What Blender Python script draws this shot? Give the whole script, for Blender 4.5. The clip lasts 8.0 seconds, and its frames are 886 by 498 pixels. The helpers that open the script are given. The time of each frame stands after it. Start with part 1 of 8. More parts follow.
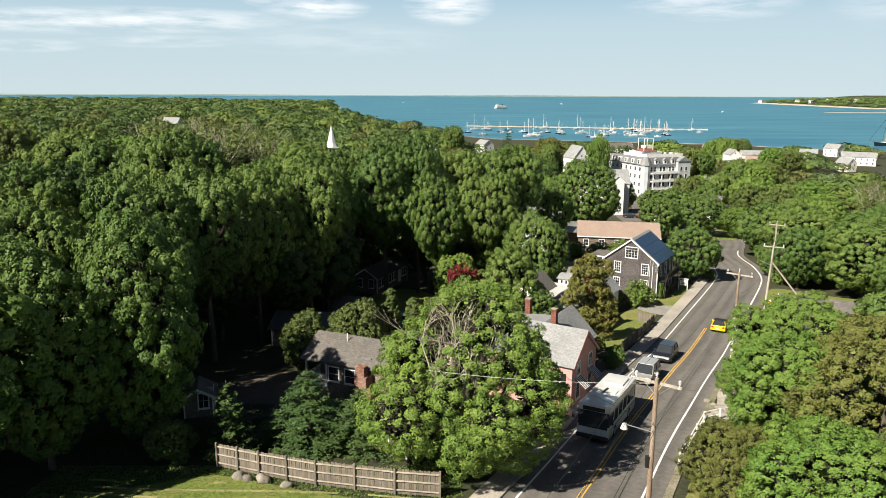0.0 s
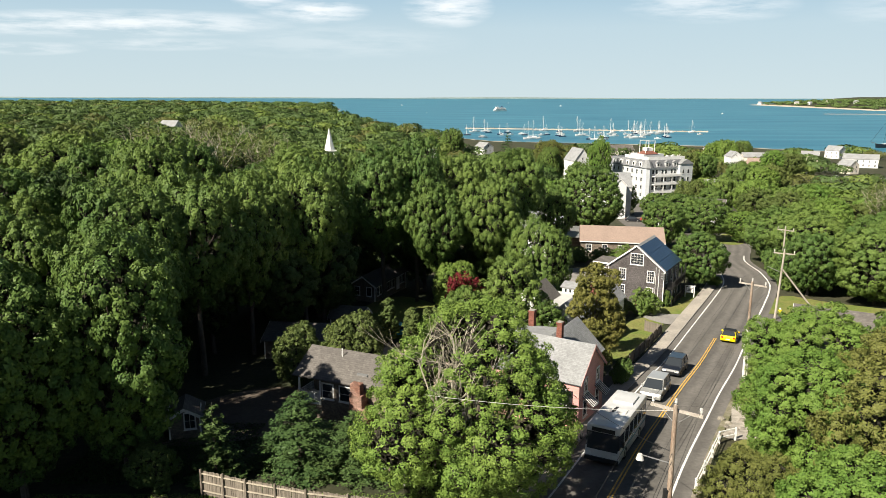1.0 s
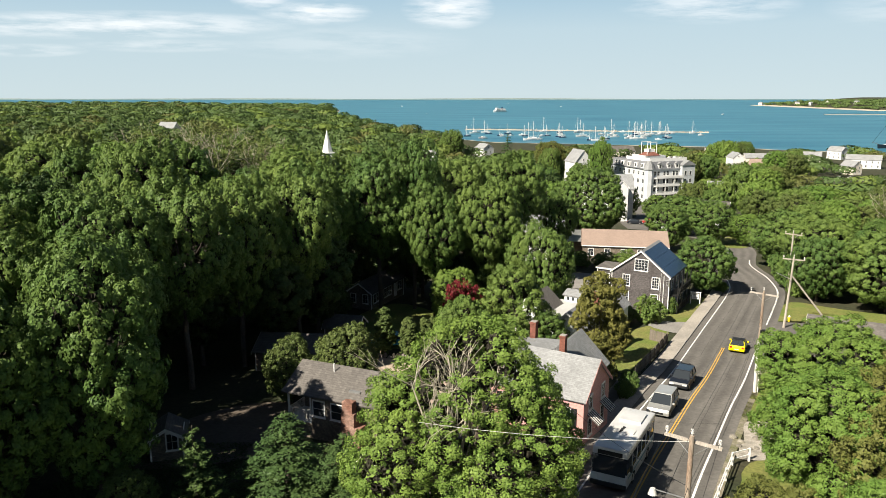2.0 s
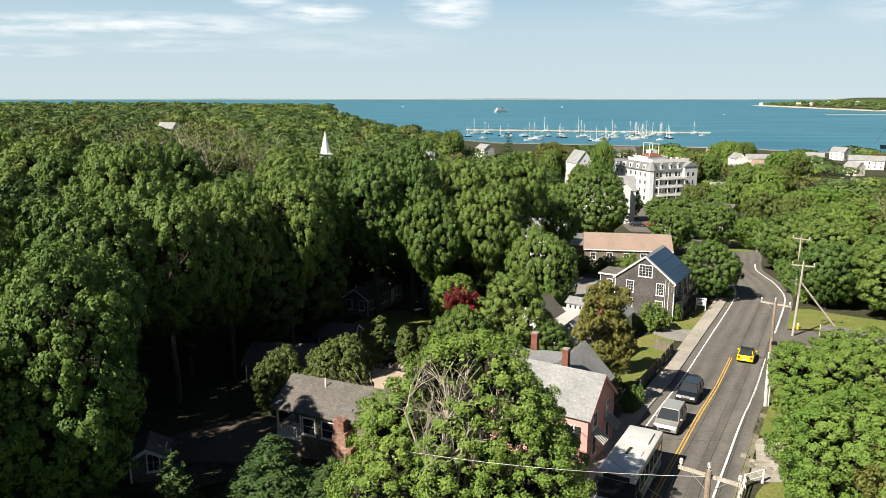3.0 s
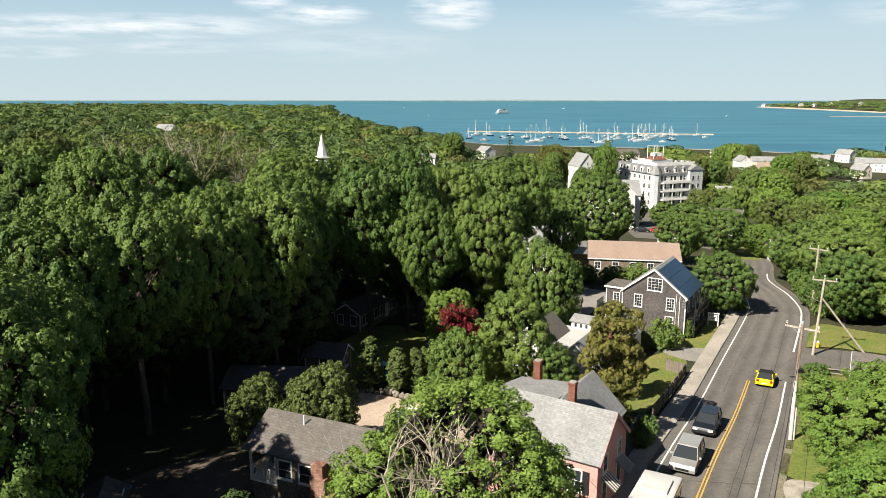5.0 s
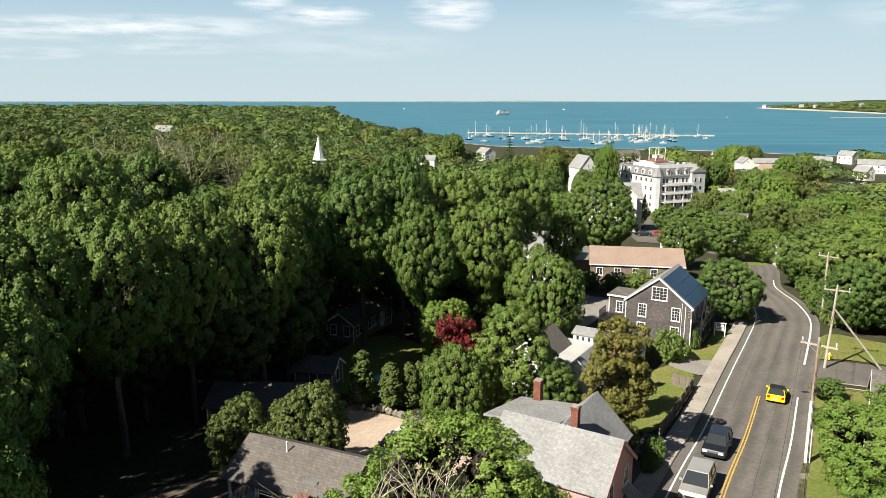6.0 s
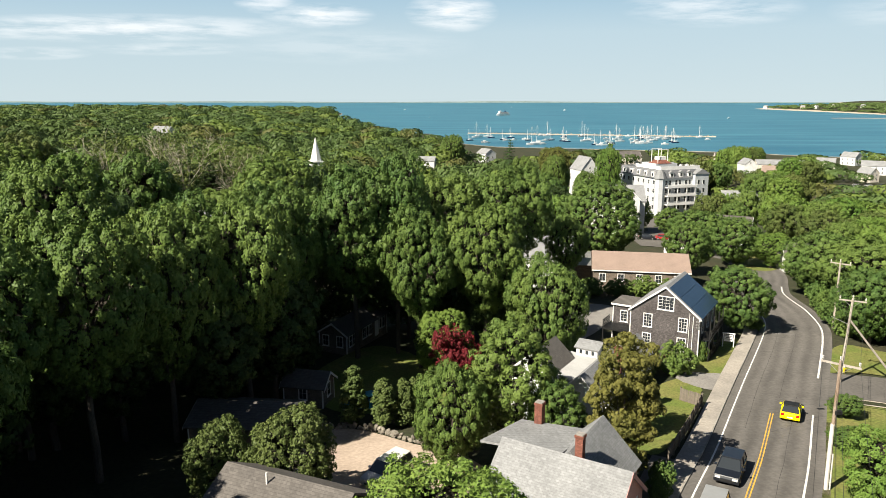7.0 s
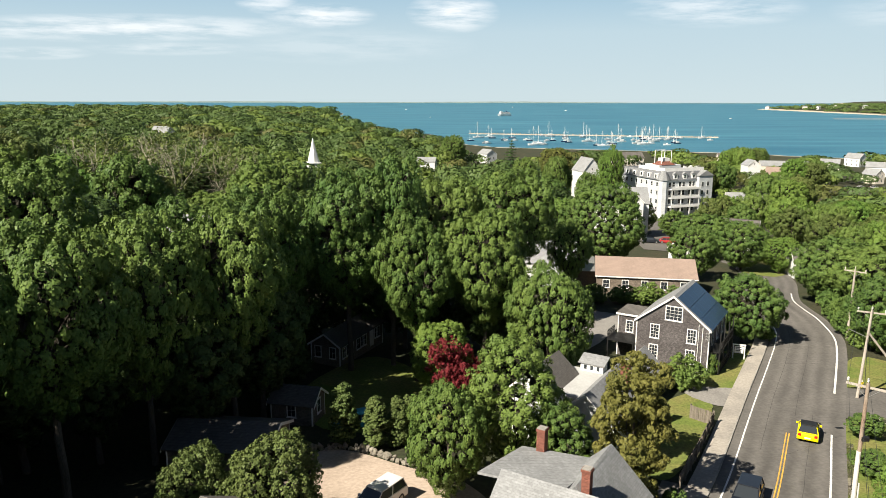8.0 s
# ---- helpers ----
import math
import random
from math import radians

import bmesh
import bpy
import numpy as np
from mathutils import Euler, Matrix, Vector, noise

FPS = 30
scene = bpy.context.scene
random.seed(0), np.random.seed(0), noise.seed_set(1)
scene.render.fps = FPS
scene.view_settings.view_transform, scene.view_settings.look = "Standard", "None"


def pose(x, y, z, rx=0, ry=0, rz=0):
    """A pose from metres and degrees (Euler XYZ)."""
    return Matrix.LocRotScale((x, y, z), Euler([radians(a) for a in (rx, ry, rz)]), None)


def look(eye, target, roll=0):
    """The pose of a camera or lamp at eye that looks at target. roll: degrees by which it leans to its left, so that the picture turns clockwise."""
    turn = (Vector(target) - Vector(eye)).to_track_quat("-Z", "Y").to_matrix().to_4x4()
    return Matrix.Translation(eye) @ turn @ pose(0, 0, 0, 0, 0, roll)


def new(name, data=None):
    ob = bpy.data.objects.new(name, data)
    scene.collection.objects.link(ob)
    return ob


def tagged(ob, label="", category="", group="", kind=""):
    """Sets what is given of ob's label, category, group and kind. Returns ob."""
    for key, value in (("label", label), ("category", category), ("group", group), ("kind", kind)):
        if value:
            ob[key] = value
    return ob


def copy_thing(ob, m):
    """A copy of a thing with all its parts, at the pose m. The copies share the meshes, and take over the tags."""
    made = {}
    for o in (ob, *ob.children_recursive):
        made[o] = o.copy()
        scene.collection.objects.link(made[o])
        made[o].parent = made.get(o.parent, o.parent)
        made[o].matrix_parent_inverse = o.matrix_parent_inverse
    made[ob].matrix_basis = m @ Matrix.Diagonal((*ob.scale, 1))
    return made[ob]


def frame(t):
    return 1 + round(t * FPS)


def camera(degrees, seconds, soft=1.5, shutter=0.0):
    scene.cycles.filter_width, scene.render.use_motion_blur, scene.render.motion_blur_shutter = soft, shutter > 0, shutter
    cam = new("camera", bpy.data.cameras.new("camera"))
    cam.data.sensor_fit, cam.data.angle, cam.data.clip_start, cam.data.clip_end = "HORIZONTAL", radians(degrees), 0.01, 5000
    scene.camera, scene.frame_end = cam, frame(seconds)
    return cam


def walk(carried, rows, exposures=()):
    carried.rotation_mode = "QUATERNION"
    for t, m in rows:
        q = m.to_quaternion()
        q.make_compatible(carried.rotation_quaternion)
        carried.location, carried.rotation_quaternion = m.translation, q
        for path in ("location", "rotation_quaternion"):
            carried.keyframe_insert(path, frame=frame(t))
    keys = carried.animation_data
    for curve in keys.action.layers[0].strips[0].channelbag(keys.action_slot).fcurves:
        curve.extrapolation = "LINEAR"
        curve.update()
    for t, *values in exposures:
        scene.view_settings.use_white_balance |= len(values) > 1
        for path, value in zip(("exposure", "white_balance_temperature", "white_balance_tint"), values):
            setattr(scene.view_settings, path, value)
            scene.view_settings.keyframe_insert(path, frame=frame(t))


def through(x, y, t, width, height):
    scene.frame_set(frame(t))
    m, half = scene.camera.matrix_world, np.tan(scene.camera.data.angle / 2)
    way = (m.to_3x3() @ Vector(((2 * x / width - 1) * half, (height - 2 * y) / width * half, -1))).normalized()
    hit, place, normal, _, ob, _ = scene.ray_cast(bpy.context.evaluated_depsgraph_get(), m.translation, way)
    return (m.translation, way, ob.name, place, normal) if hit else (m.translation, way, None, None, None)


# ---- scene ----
cam = camera(62.7, 8.0, soft=0.25)
PATH = [
    (0, (0.354, -0.409, 30.038), (0.371, 1.544, 29.607), 0.2),
    (0.5, (0.329, 1.242, 30.027), (0.348, 3.196, 29.6), 0.1),
    (1, (0.372, 2.906, 30.022), (0.39, 4.86, 29.597), 0.1),
    (1.5, (0.518, 4.555, 30.036), (0.535, 6.509, 29.612), 0.0),
    (1.7, (0.59, 5.183, 30.04), (0.607, 7.138, 29.617), 0.0),
    (3, (1.023, 9.078, 30.14), (1.038, 11.033, 29.718), 0.0),
    (3.5, (1.191, 10.426, 30.129), (1.207, 12.381, 29.71), 0.2),
    (4, (1.327, 11.909, 30.15), (1.341, 13.864, 29.73), 0.1),
    (6, (2.2, 18.803, 30.405), (2.21, 20.759, 29.989), -0.0),
    (8, (3.099, 26.742, 30.431), (3.104, 28.698, 30.017), 0.1),
]
walk(cam, [(t, look(eye, target, roll)) for t, eye, target, roll in PATH], [(0.0, 1.15), (8.0, 1.15)])

# ---- light: clear afternoon sky with thin cloud, sun low on the left ----
SUN_AZ, SUN_EL = radians(219), radians(42)
SUN_DIR = Vector((math.cos(SUN_AZ) * math.cos(SUN_EL), math.sin(SUN_AZ) * math.cos(SUN_EL), math.sin(SUN_EL)))
sun = new("sun", bpy.data.lights.new("sun", "SUN"))
sun.data.energy, sun.data.angle, sun.data.color = 4.85, radians(0.53), (1.0, 0.92, 0.78)
sun.matrix_world = look(SUN_DIR * 200, (0, 0, 0))

world = bpy.data.worlds.new("sky")
scene.world = world
world.use_nodes = True
wn, wl = world.node_tree.nodes, world.node_tree.links
wn.clear()
sky = wn.new("ShaderNodeTexSky")
sky.sky_type, sky.sun_disc = "NISHITA", False
sky.sun_elevation, sky.sun_rotation = SUN_EL, math.pi / 2 - SUN_AZ
sky.air_density, sky.dust_density, sky.ozone_density, sky.altitude = 1.0, 0.3, 1.5, 30
geo = wn.new("ShaderNodeTexCoord")
sep = wn.new("ShaderNodeSeparateXYZ")
wl.new(geo.outputs["Generated"], sep.inputs[0])
# keep the sky's lookup at or above the horizon
zmax = wn.new("ShaderNodeMath"); zmax.operation = "MULTIPLY_ADD"; zmax.inputs[1].default_value = 0.8; zmax.inputs[2].default_value = 0.11; zmax.use_clamp = True
wl.new(sep.outputs["Z"], zmax.inputs[0])
comb = wn.new("ShaderNodeCombineXYZ")
wl.new(sep.outputs["X"], comb.inputs[0]); wl.new(sep.outputs["Y"], comb.inputs[1]); wl.new(zmax.outputs[0], comb.inputs[2])
wl.new(comb.outputs[0], sky.inputs["Vector"])
# thin cloud: a streaked bank low on the left and a few small puffs, each (bearing, rise, half width, half height, strength)
CLOUDS = [(-0.44, 0.086, 0.2, 0.0138, 0.85), (-0.54, 0.054, 0.06, 0.0069, 0.6), (-0.36, 0.06, 0.09, 0.0069, 0.45), (-0.16, 0.102, 0.055, 0.0126, 0.95),
          (0.015, 0.106, 0.045, 0.0196, 1.0), (-0.13, 0.064, 0.13, 0.0184, 0.22), (0.36, 0.112, 0.09, 0.0184, 0.65), (-0.23, 0.119, 0.03, 0.0115, 0.8), (0.62, 0.109, 0.08, 0.023, 0.3)]


def wmath(op, a, b, c=None):
    """A math node of the sky; numbers or sockets go in."""
    nd = wn.new("ShaderNodeMath"); nd.operation = op
    for i, v in enumerate((a, b) if c is None else (a, b, c)):
        if isinstance(v, (int, float)):
            nd.inputs[i].default_value = v
        else:
            wl.new(v, nd.inputs[i])
    return nd.outputs[0]


cmap = wn.new("ShaderNodeMapping"); cmap.inputs["Scale"].default_value = (9.0, 1.2, 60.0); cmap.inputs["Location"].default_value = (2.6, 0.0, 0.4)
wl.new(geo.outputs["Generated"], cmap.inputs[0])
cn = wn.new("ShaderNodeTexNoise"); cn.inputs["Scale"].default_value = 1.6; cn.inputs["Detail"].default_value = 8; cn.inputs["Roughness"].default_value = 0.6
wl.new(cmap.outputs[0], cn.inputs["Vector"])
ahead = wmath("MAXIMUM", sep.outputs["Y"], 0.05)
bearing, rise = wmath("DIVIDE", sep.outputs["X"], ahead), wmath("DIVIDE", sep.outputs["Z"], ahead)
bank = None
for c0, c1, w0, w1, k in CLOUDS:
    dx = wmath("DIVIDE", wmath("SUBTRACT", bearing, c0), w0)
    dz = wmath("DIVIDE", wmath("SUBTRACT", rise, c1), w1)
    fall = wmath("MULTIPLY_ADD", wmath("ADD", wmath("MULTIPLY", dx, dx), wmath("MULTIPLY", dz, dz)), -0.5 * k, k)
    fall = wmath("MAXIMUM", fall, 0.0)
    bank = fall if bank is None else wmath("MAXIMUM", bank, fall)
thin = wn.new("ShaderNodeMapRange"); thin.inputs["From Min"].default_value = 0.36; thin.inputs["From Max"].default_value = 0.62
wl.new(cn.outputs["Fac"], thin.inputs[0])
cm = wn.new("ShaderNodeMath"); cm.operation = "MULTIPLY"; cm.use_clamp = True
wl.new(wmath("MULTIPLY", bank, 0.62), cm.inputs[0]); wl.new(thin.outputs[0], cm.inputs[1])
cmix = wn.new("ShaderNodeMixRGB"); cmix.inputs[2].default_value = (28.2, 27.7, 27.2, 1)
wl.new(cm.outputs[0], cmix.inputs[0])
pale = wn.new("ShaderNodeMixRGB")
tone = wn.new("ShaderNodeValToRGB")
tone.color_ramp.elements[0].position, tone.color_ramp.elements[0].color = 0.0, (0.555, 0.658, 0.685, 1)
tone.color_ramp.elements[1].position, tone.color_ramp.elements[1].color = 1.0, (0.275, 0.47, 0.62, 1)
mid = tone.color_ramp.elements.new(0.5); mid.color = (0.49, 0.622, 0.685, 1)
tz = wn.new("ShaderNodeMapRange"); tz.inputs["From Max"].default_value = 0.16
wl.new(sep.outputs["Z"], tz.inputs[0]); wl.new(tz.outputs[0], tone.inputs[0])
haze = wn.new("ShaderNodeVectorMath"); haze.operation = "SCALE"; haze.inputs["Scale"].default_value = 27.4
wl.new(tone.outputs[0], haze.inputs[0]); wl.new(haze.outputs[0], pale.inputs[2])
pz = wn.new("ShaderNodeMapRange"); pz.inputs["From Min"].default_value = 0.12; pz.inputs["From Max"].default_value = 0.28; pz.inputs["To Min"].default_value = 0.85; pz.inputs["To Max"].default_value = 0.0
wl.new(sep.outputs["Z"], pz.inputs[0]); wl.new(pz.outputs[0], pale.inputs[0]); wl.new(sky.outputs[0], pale.inputs[1])
wl.new(pale.outputs[0], cmix.inputs[1])
bg = wn.new("ShaderNodeBackground"); bg.inputs["Strength"].default_value = 0.021
wl.new(cmix.outputs[0], bg.inputs[0])
wo = wn.new("ShaderNodeOutputWorld")
wl.new(bg.outputs[0], wo.inputs[0])

# ---- materials ----


def material(name, color, rough=0.8, vary=0.25, scale=1.0, bump=0.0, bump_scale=8.0, metal=0.0, second=None, per_object=0.0, spec=0.3, rows=None, stretch=(1, 1, 1)):
    """Noise-varied principled surface. second: colour reached in the large stains. rows: (height, width, depth) of courses along local z."""
    m = bpy.data.materials.new(name)
    m.use_nodes = True
    n, l = m.node_tree.nodes, m.node_tree.links
    p = n["Principled BSDF"]
    p.inputs["Roughness"].default_value = rough
    p.inputs["Metallic"].default_value = metal
    p.inputs["Specular IOR Level"].default_value = spec
    tc = n.new("ShaderNodeTexCoord")
    mp = n.new("ShaderNodeMapping"); mp.inputs["Scale"].default_value = stretch
    l.new(tc.outputs["Object"], mp.inputs[0])
    big = n.new("ShaderNodeTexNoise"); big.inputs["Scale"].default_value = 0.35 * scale; big.inputs["Detail"].default_value = 4
    fine = n.new("ShaderNodeTexNoise"); fine.inputs["Scale"].default_value = 5.0 * scale; fine.inputs["Detail"].default_value = 5
    for t in (big, fine):
        l.new(mp.outputs[0], t.inputs["Vector"])
    c2 = second or tuple(c * 0.7 for c in color)
    r1 = n.new("ShaderNodeMapRange"); r1.inputs["From Min"].default_value = 0.4; r1.inputs["From Max"].default_value = 0.65
    l.new(big.outputs["Fac"], r1.inputs[0])
    mix1 = n.new("ShaderNodeMixRGB"); mix1.inputs[1].default_value = (*color, 1); mix1.inputs[2].default_value = (*c2, 1)
    l.new(r1.outputs[0], mix1.inputs[0])
    r2 = n.new("ShaderNodeMapRange"); r2.inputs["From Min"].default_value = 0.3; r2.inputs["From Max"].default_value = 0.7
    r2.inputs["To Min"].default_value = 1 - vary; r2.inputs["To Max"].default_value = 1 + vary
    l.new(fine.outputs["Fac"], r2.inputs[0])
    val = r2.outputs[0]
    height = fine.outputs["Fac"]
    if rows:
        sp = n.new("ShaderNodeSeparateXYZ"); l.new(tc.outputs["Object"], sp.inputs[0])
        ad = n.new("ShaderNodeMath"); ad.operation = "ADD"; l.new(sp.outputs["X"], ad.inputs[0]); l.new(sp.outputs["Y"], ad.inputs[1])
        cb = n.new("ShaderNodeCombineXYZ"); l.new(ad.outputs[0], cb.inputs[0]); l.new(sp.outputs["Z"], cb.inputs[1])
        br = n.new("ShaderNodeTexBrick"); br.inputs["Scale"].default_value = 1.0
        br.inputs["Row Height"].default_value, br.inputs["Brick Width"].default_value = rows[0], rows[1]
        br.inputs["Mortar Size"].default_value = rows[0] * 0.07; br.inputs["Mortar Smooth"].default_value = 0.4
        br.inputs["Color1"].default_value = (1 - rows[2],) * 3 + (1,); br.inputs["Color2"].default_value = (1 + rows[2],) * 3 + (1,)
        br.inputs["Mortar"].default_value = (min(0.75, max(0.5, 1 - 2.5 * rows[2])),) * 3 + (1,)
        l.new(cb.outputs[0], br.inputs["Vector"])
        mm = n.new("ShaderNodeMath"); mm.operation = "MULTIPLY"
        l.new(val, mm.inputs[0]); l.new(br.outputs["Color"], mm.inputs[1])
        val = mm.outputs[0]
        height = br.outputs["Color"]
    if per_object:
        oi = n.new("ShaderNodeObjectInfo")
        r3 = n.new("ShaderNodeMapRange"); r3.inputs["To Min"].default_value = 1 - per_object; r3.inputs["To Max"].default_value = 1 + per_object
        l.new(oi.outputs["Random"], r3.inputs[0])
        m3 = n.new("ShaderNodeMath"); m3.operation = "MULTIPLY"; l.new(val, m3.inputs[0]); l.new(r3.outputs[0], m3.inputs[1])
        val = m3.outputs[0]
    mul = n.new("ShaderNodeVectorMath"); mul.operation = "SCALE"
    l.new(mix1.outputs[0], mul.inputs[0]); l.new(val, mul.inputs["Scale"])
    l.new(mul.outputs[0], p.inputs["Base Color"])
    if bump:
        b = n.new("ShaderNodeBump"); b.inputs["Strength"].default_value = bump; b.inputs["Distance"].default_value = 0.03
        l.new(height, b.inputs["Height"]); l.new(b.outputs[0], p.inputs["Normal"])
    return m


def leaf_material(name, color, second, vary=0.13, through=0.07, patch=0.45):
    """Leaves: each leaf and each tree a little different; some light passes through."""
    m = bpy.data.materials.new(name)
    m.use_nodes = True
    n, l = m.node_tree.nodes, m.node_tree.links
    p, out = n["Principled BSDF"], n["Material Output"]
    p.inputs["Roughness"].default_value = 0.5
    p.inputs["Specular IOR Level"].default_value = 0.12
    g, oi = n.new("ShaderNodeNewGeometry"), n.new("ShaderNodeObjectInfo")
    nz = n.new("ShaderNodeTexNoise"); nz.inputs["Scale"].default_value = patch; nz.inputs["Detail"].default_value = 2
    tc = n.new("ShaderNodeTexCoord"); l.new(tc.outputs["Object"], nz.inputs["Vector"])
    a = n.new("ShaderNodeMath"); a.operation = "MULTIPLY_ADD"; a.inputs[1].default_value = 0.35; l.new(g.outputs["Random Per Island"], a.inputs[0]); l.new(oi.outputs["Random"], a.inputs[2])
    a2 = n.new("ShaderNodeMath"); a2.operation = "MULTIPLY_ADD"; a2.inputs[1].default_value = 0.65; l.new(a.outputs[0], a2.inputs[0])
    nr = n.new("ShaderNodeMapRange"); nr.inputs["From Min"].default_value = 0.35; nr.inputs["From Max"].default_value = 0.65; nr.inputs["To Min"].default_value = -0.1; nr.inputs["To Max"].default_value = 0.35
    l.new(nz.outputs["Fac"], nr.inputs[0]); l.new(nr.outputs[0], a2.inputs[2])
    mx = n.new("ShaderNodeMixRGB"); mx.inputs[1].default_value = (*color, 1); mx.inputs[2].default_value = (*second, 1)
    l.new(a2.outputs[0], mx.inputs[0])
    r = n.new("ShaderNodeMapRange"); r.inputs["To Min"].default_value = 1 - vary; r.inputs["To Max"].default_value = 1 + vary
    l.new(g.outputs["Random Per Island"], r.inputs[0])
    sc = n.new("ShaderNodeVectorMath"); sc.operation = "SCALE"; l.new(mx.outputs[0], sc.inputs[0]); l.new(r.outputs[0], sc.inputs["Scale"])
    l.new(sc.outputs[0], p.inputs["Base Color"])
    tr = n.new("ShaderNodeBsdfTranslucent"); l.new(sc.outputs[0], tr.inputs[0])
    ms = n.new("ShaderNodeMixShader"); ms.inputs[0].default_value = through
    l.new(p.outputs[0], ms.inputs[1]); l.new(tr.outputs[0], ms.inputs[2]); l.new(ms.outputs[0], out.inputs[0])
    return m


def glass_material(name, color, rough=0.05):
    m = bpy.data.materials.new(name)
    m.use_nodes = True
    p = m.node_tree.nodes["Principled BSDF"]
    p.inputs["Base Color"].default_value = (*color, 1)
    p.inputs["Roughness"].default_value = rough
    p.inputs["Specular IOR Level"].default_value = 0.8
    return m


ASPHALT = material("asphalt", (0.108, 0.101, 0.092), 0.9, 0.16, 0.6, 0.3, second=(0.130, 0.121, 0.110), stretch=(1, 1, 1))
SIDEWALK = material("concrete_walk", (0.35, 0.318, 0.275), 0.9, 0.16, 0.8, 0.3, second=(0.275, 0.252, 0.222))
KERB = material("kerb_stone", (0.33, 0.31, 0.28), 0.9, 0.2, 1.5)
LINE_W = material("white_road_paint", (0.74, 0.73, 0.70), 0.7, 0.12, 2.0, second=(0.58, 0.57, 0.54))
LINE_Y = material("yellow_road_paint", (0.62, 0.36, 0.06), 0.7, 0.15, 2.0, second=(0.46, 0.29, 0.08))
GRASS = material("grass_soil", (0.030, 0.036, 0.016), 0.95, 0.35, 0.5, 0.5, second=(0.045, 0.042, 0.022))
LAWN = material("lawn", (0.115, 0.150, 0.030), 0.95, 0.3, 0.8, 0.6, second=(0.17, 0.165, 0.05))
SAND = material("sand_drive", (0.43, 0.345, 0.275), 0.95, 0.16, 0.7, 0.3, second=(0.35, 0.28, 0.22))
PALE_GRAVEL = material("pale_gravel", (0.38, 0.345, 0.30), 0.95, 0.35, 3.0, 0.6, second=(0.24, 0.22, 0.185))
WHITE = material("white_paint", (0.72, 0.71, 0.69), 0.6, 0.08, 1.0, second=(0.62, 0.61, 0.59))
GREY_SHINGLE = material("weathered_shingle", (0.108, 0.098, 0.097), 0.9, 0.22, 1.0, 0.5, second=(0.072, 0.064, 0.063), rows=(0.14, 0.17, 0.32))
BROWN_SHINGLE = material("brown_shingle", (0.20, 0.165, 0.13), 0.9, 0.22, 1.0, 0.5, second=(0.15, 0.12, 0.095), rows=(0.14, 0.17, 0.25))
GREY_ROOF = material("grey_asphalt_shingle", (0.252, 0.257, 0.260), 0.9, 0.16, 1.0, 0.35, second=(0.212, 0.216, 0.219), rows=(0.10, 0.3, 0.10))
DARK_ROOF = material("dark_asphalt_shingle", (0.125, 0.115, 0.105), 0.9, 0.15, 1.0, 0.35, second=(0.10, 0.092, 0.085), rows=(0.10, 0.3, 0.14))
MID_ROOF = material("brown_grey_shingle", (0.125, 0.114, 0.104), 0.9, 0.15, 1.0, 0.35, second=(0.098, 0.09, 0.083), rows=(0.10, 0.3, 0.14))
TAN_ROOF = material("tan_asphalt_shingle", (0.275, 0.205, 0.168), 0.9, 0.10, 1.0, 0.3, second=(0.245, 0.183, 0.150), rows=(0.14, 0.3, 0.06))
PINK = material("pink_clapboard", (0.57, 0.305, 0.275), 0.75, 0.08, 1.0, 0.4, second=(0.50, 0.27, 0.245), rows=(0.11, 3.0, 0.05))
WHITE_CLAP = material("white_clapboard", (0.64, 0.645, 0.635), 0.7, 0.08, 1.0, 0.3, second=(0.56, 0.565, 0.555), rows=(0.15, 4.0, 0.04))
CREAM_CLAP = material("cream_clapboard", (0.66, 0.60, 0.52), 0.7, 0.08, 1.0, 0.3, rows=(0.15, 4.0, 0.05), second=(0.6, 0.55, 0.47))
HOTEL_PAINT = material("pale_grey_hotel_paint", (0.50, 0.52, 0.53), 0.7, 0.08, 1.0, 0.3, second=(0.44, 0.46, 0.47), rows=(0.15, 4.0, 0.04))
BRICK = material("red_brick", (0.20, 0.078, 0.055), 0.9, 0.2, 2.0, 0.5, second=(0.15, 0.062, 0.046), rows=(0.075, 0.22, 0.25))
BRICK_PALE = material("limewashed_brick", (0.21, 0.105, 0.075), 0.9, 0.3, 2.0, 0.5, second=(0.30, 0.20, 0.16), rows=(0.075, 0.22, 0.3))
FENCE_WOOD = material("weathered_fence_wood", (0.175, 0.15, 0.122), 0.9, 0.3, 1.2, 0.5, second=(0.125, 0.105, 0.085), stretch=(6, 6, 0.6), per_object=0.2)
POLE_WOOD = material("pole_wood", (0.22, 0.15, 0.105), 0.9, 0.35, 2.0, 0.4, second=(0.30, 0.25, 0.20), stretch=(4, 4, 0.5))
POLE_GREY = material("grey_pole_wood", (0.40, 0.36, 0.31), 0.9, 0.3, 2.0, 0.4, second=(0.32, 0.28, 0.24), stretch=(4, 4, 0.5))
BARK = material("bark", (0.095, 0.078, 0.062), 0.95, 0.4, 2.0, 0.6, second=(0.065, 0.052, 0.042), stretch=(3, 3, 0.7))
# near-black brown that paints shade into the inside of the crowns
CROWN_SHADE = material("crown_shade_dark", (0.034, 0.030, 0.021), 0.95, 0.4, 2.0, 0.0, second=(0.026, 0.026, 0.016))
DEAD_BARK = material("dead_bark", (0.40, 0.36, 0.29), 0.95, 0.3, 2.0, 0.4, second=(0.31, 0.275, 0.22))
GLASS = glass_material("window_glass", (0.03, 0.035, 0.04))
SOLAR = glass_material("solar_glass", (0.022, 0.045, 0.085), 0.22)
BLACK = material("black_metal", (0.02, 0.02, 0.02), 0.5, 0.1, 1.0)
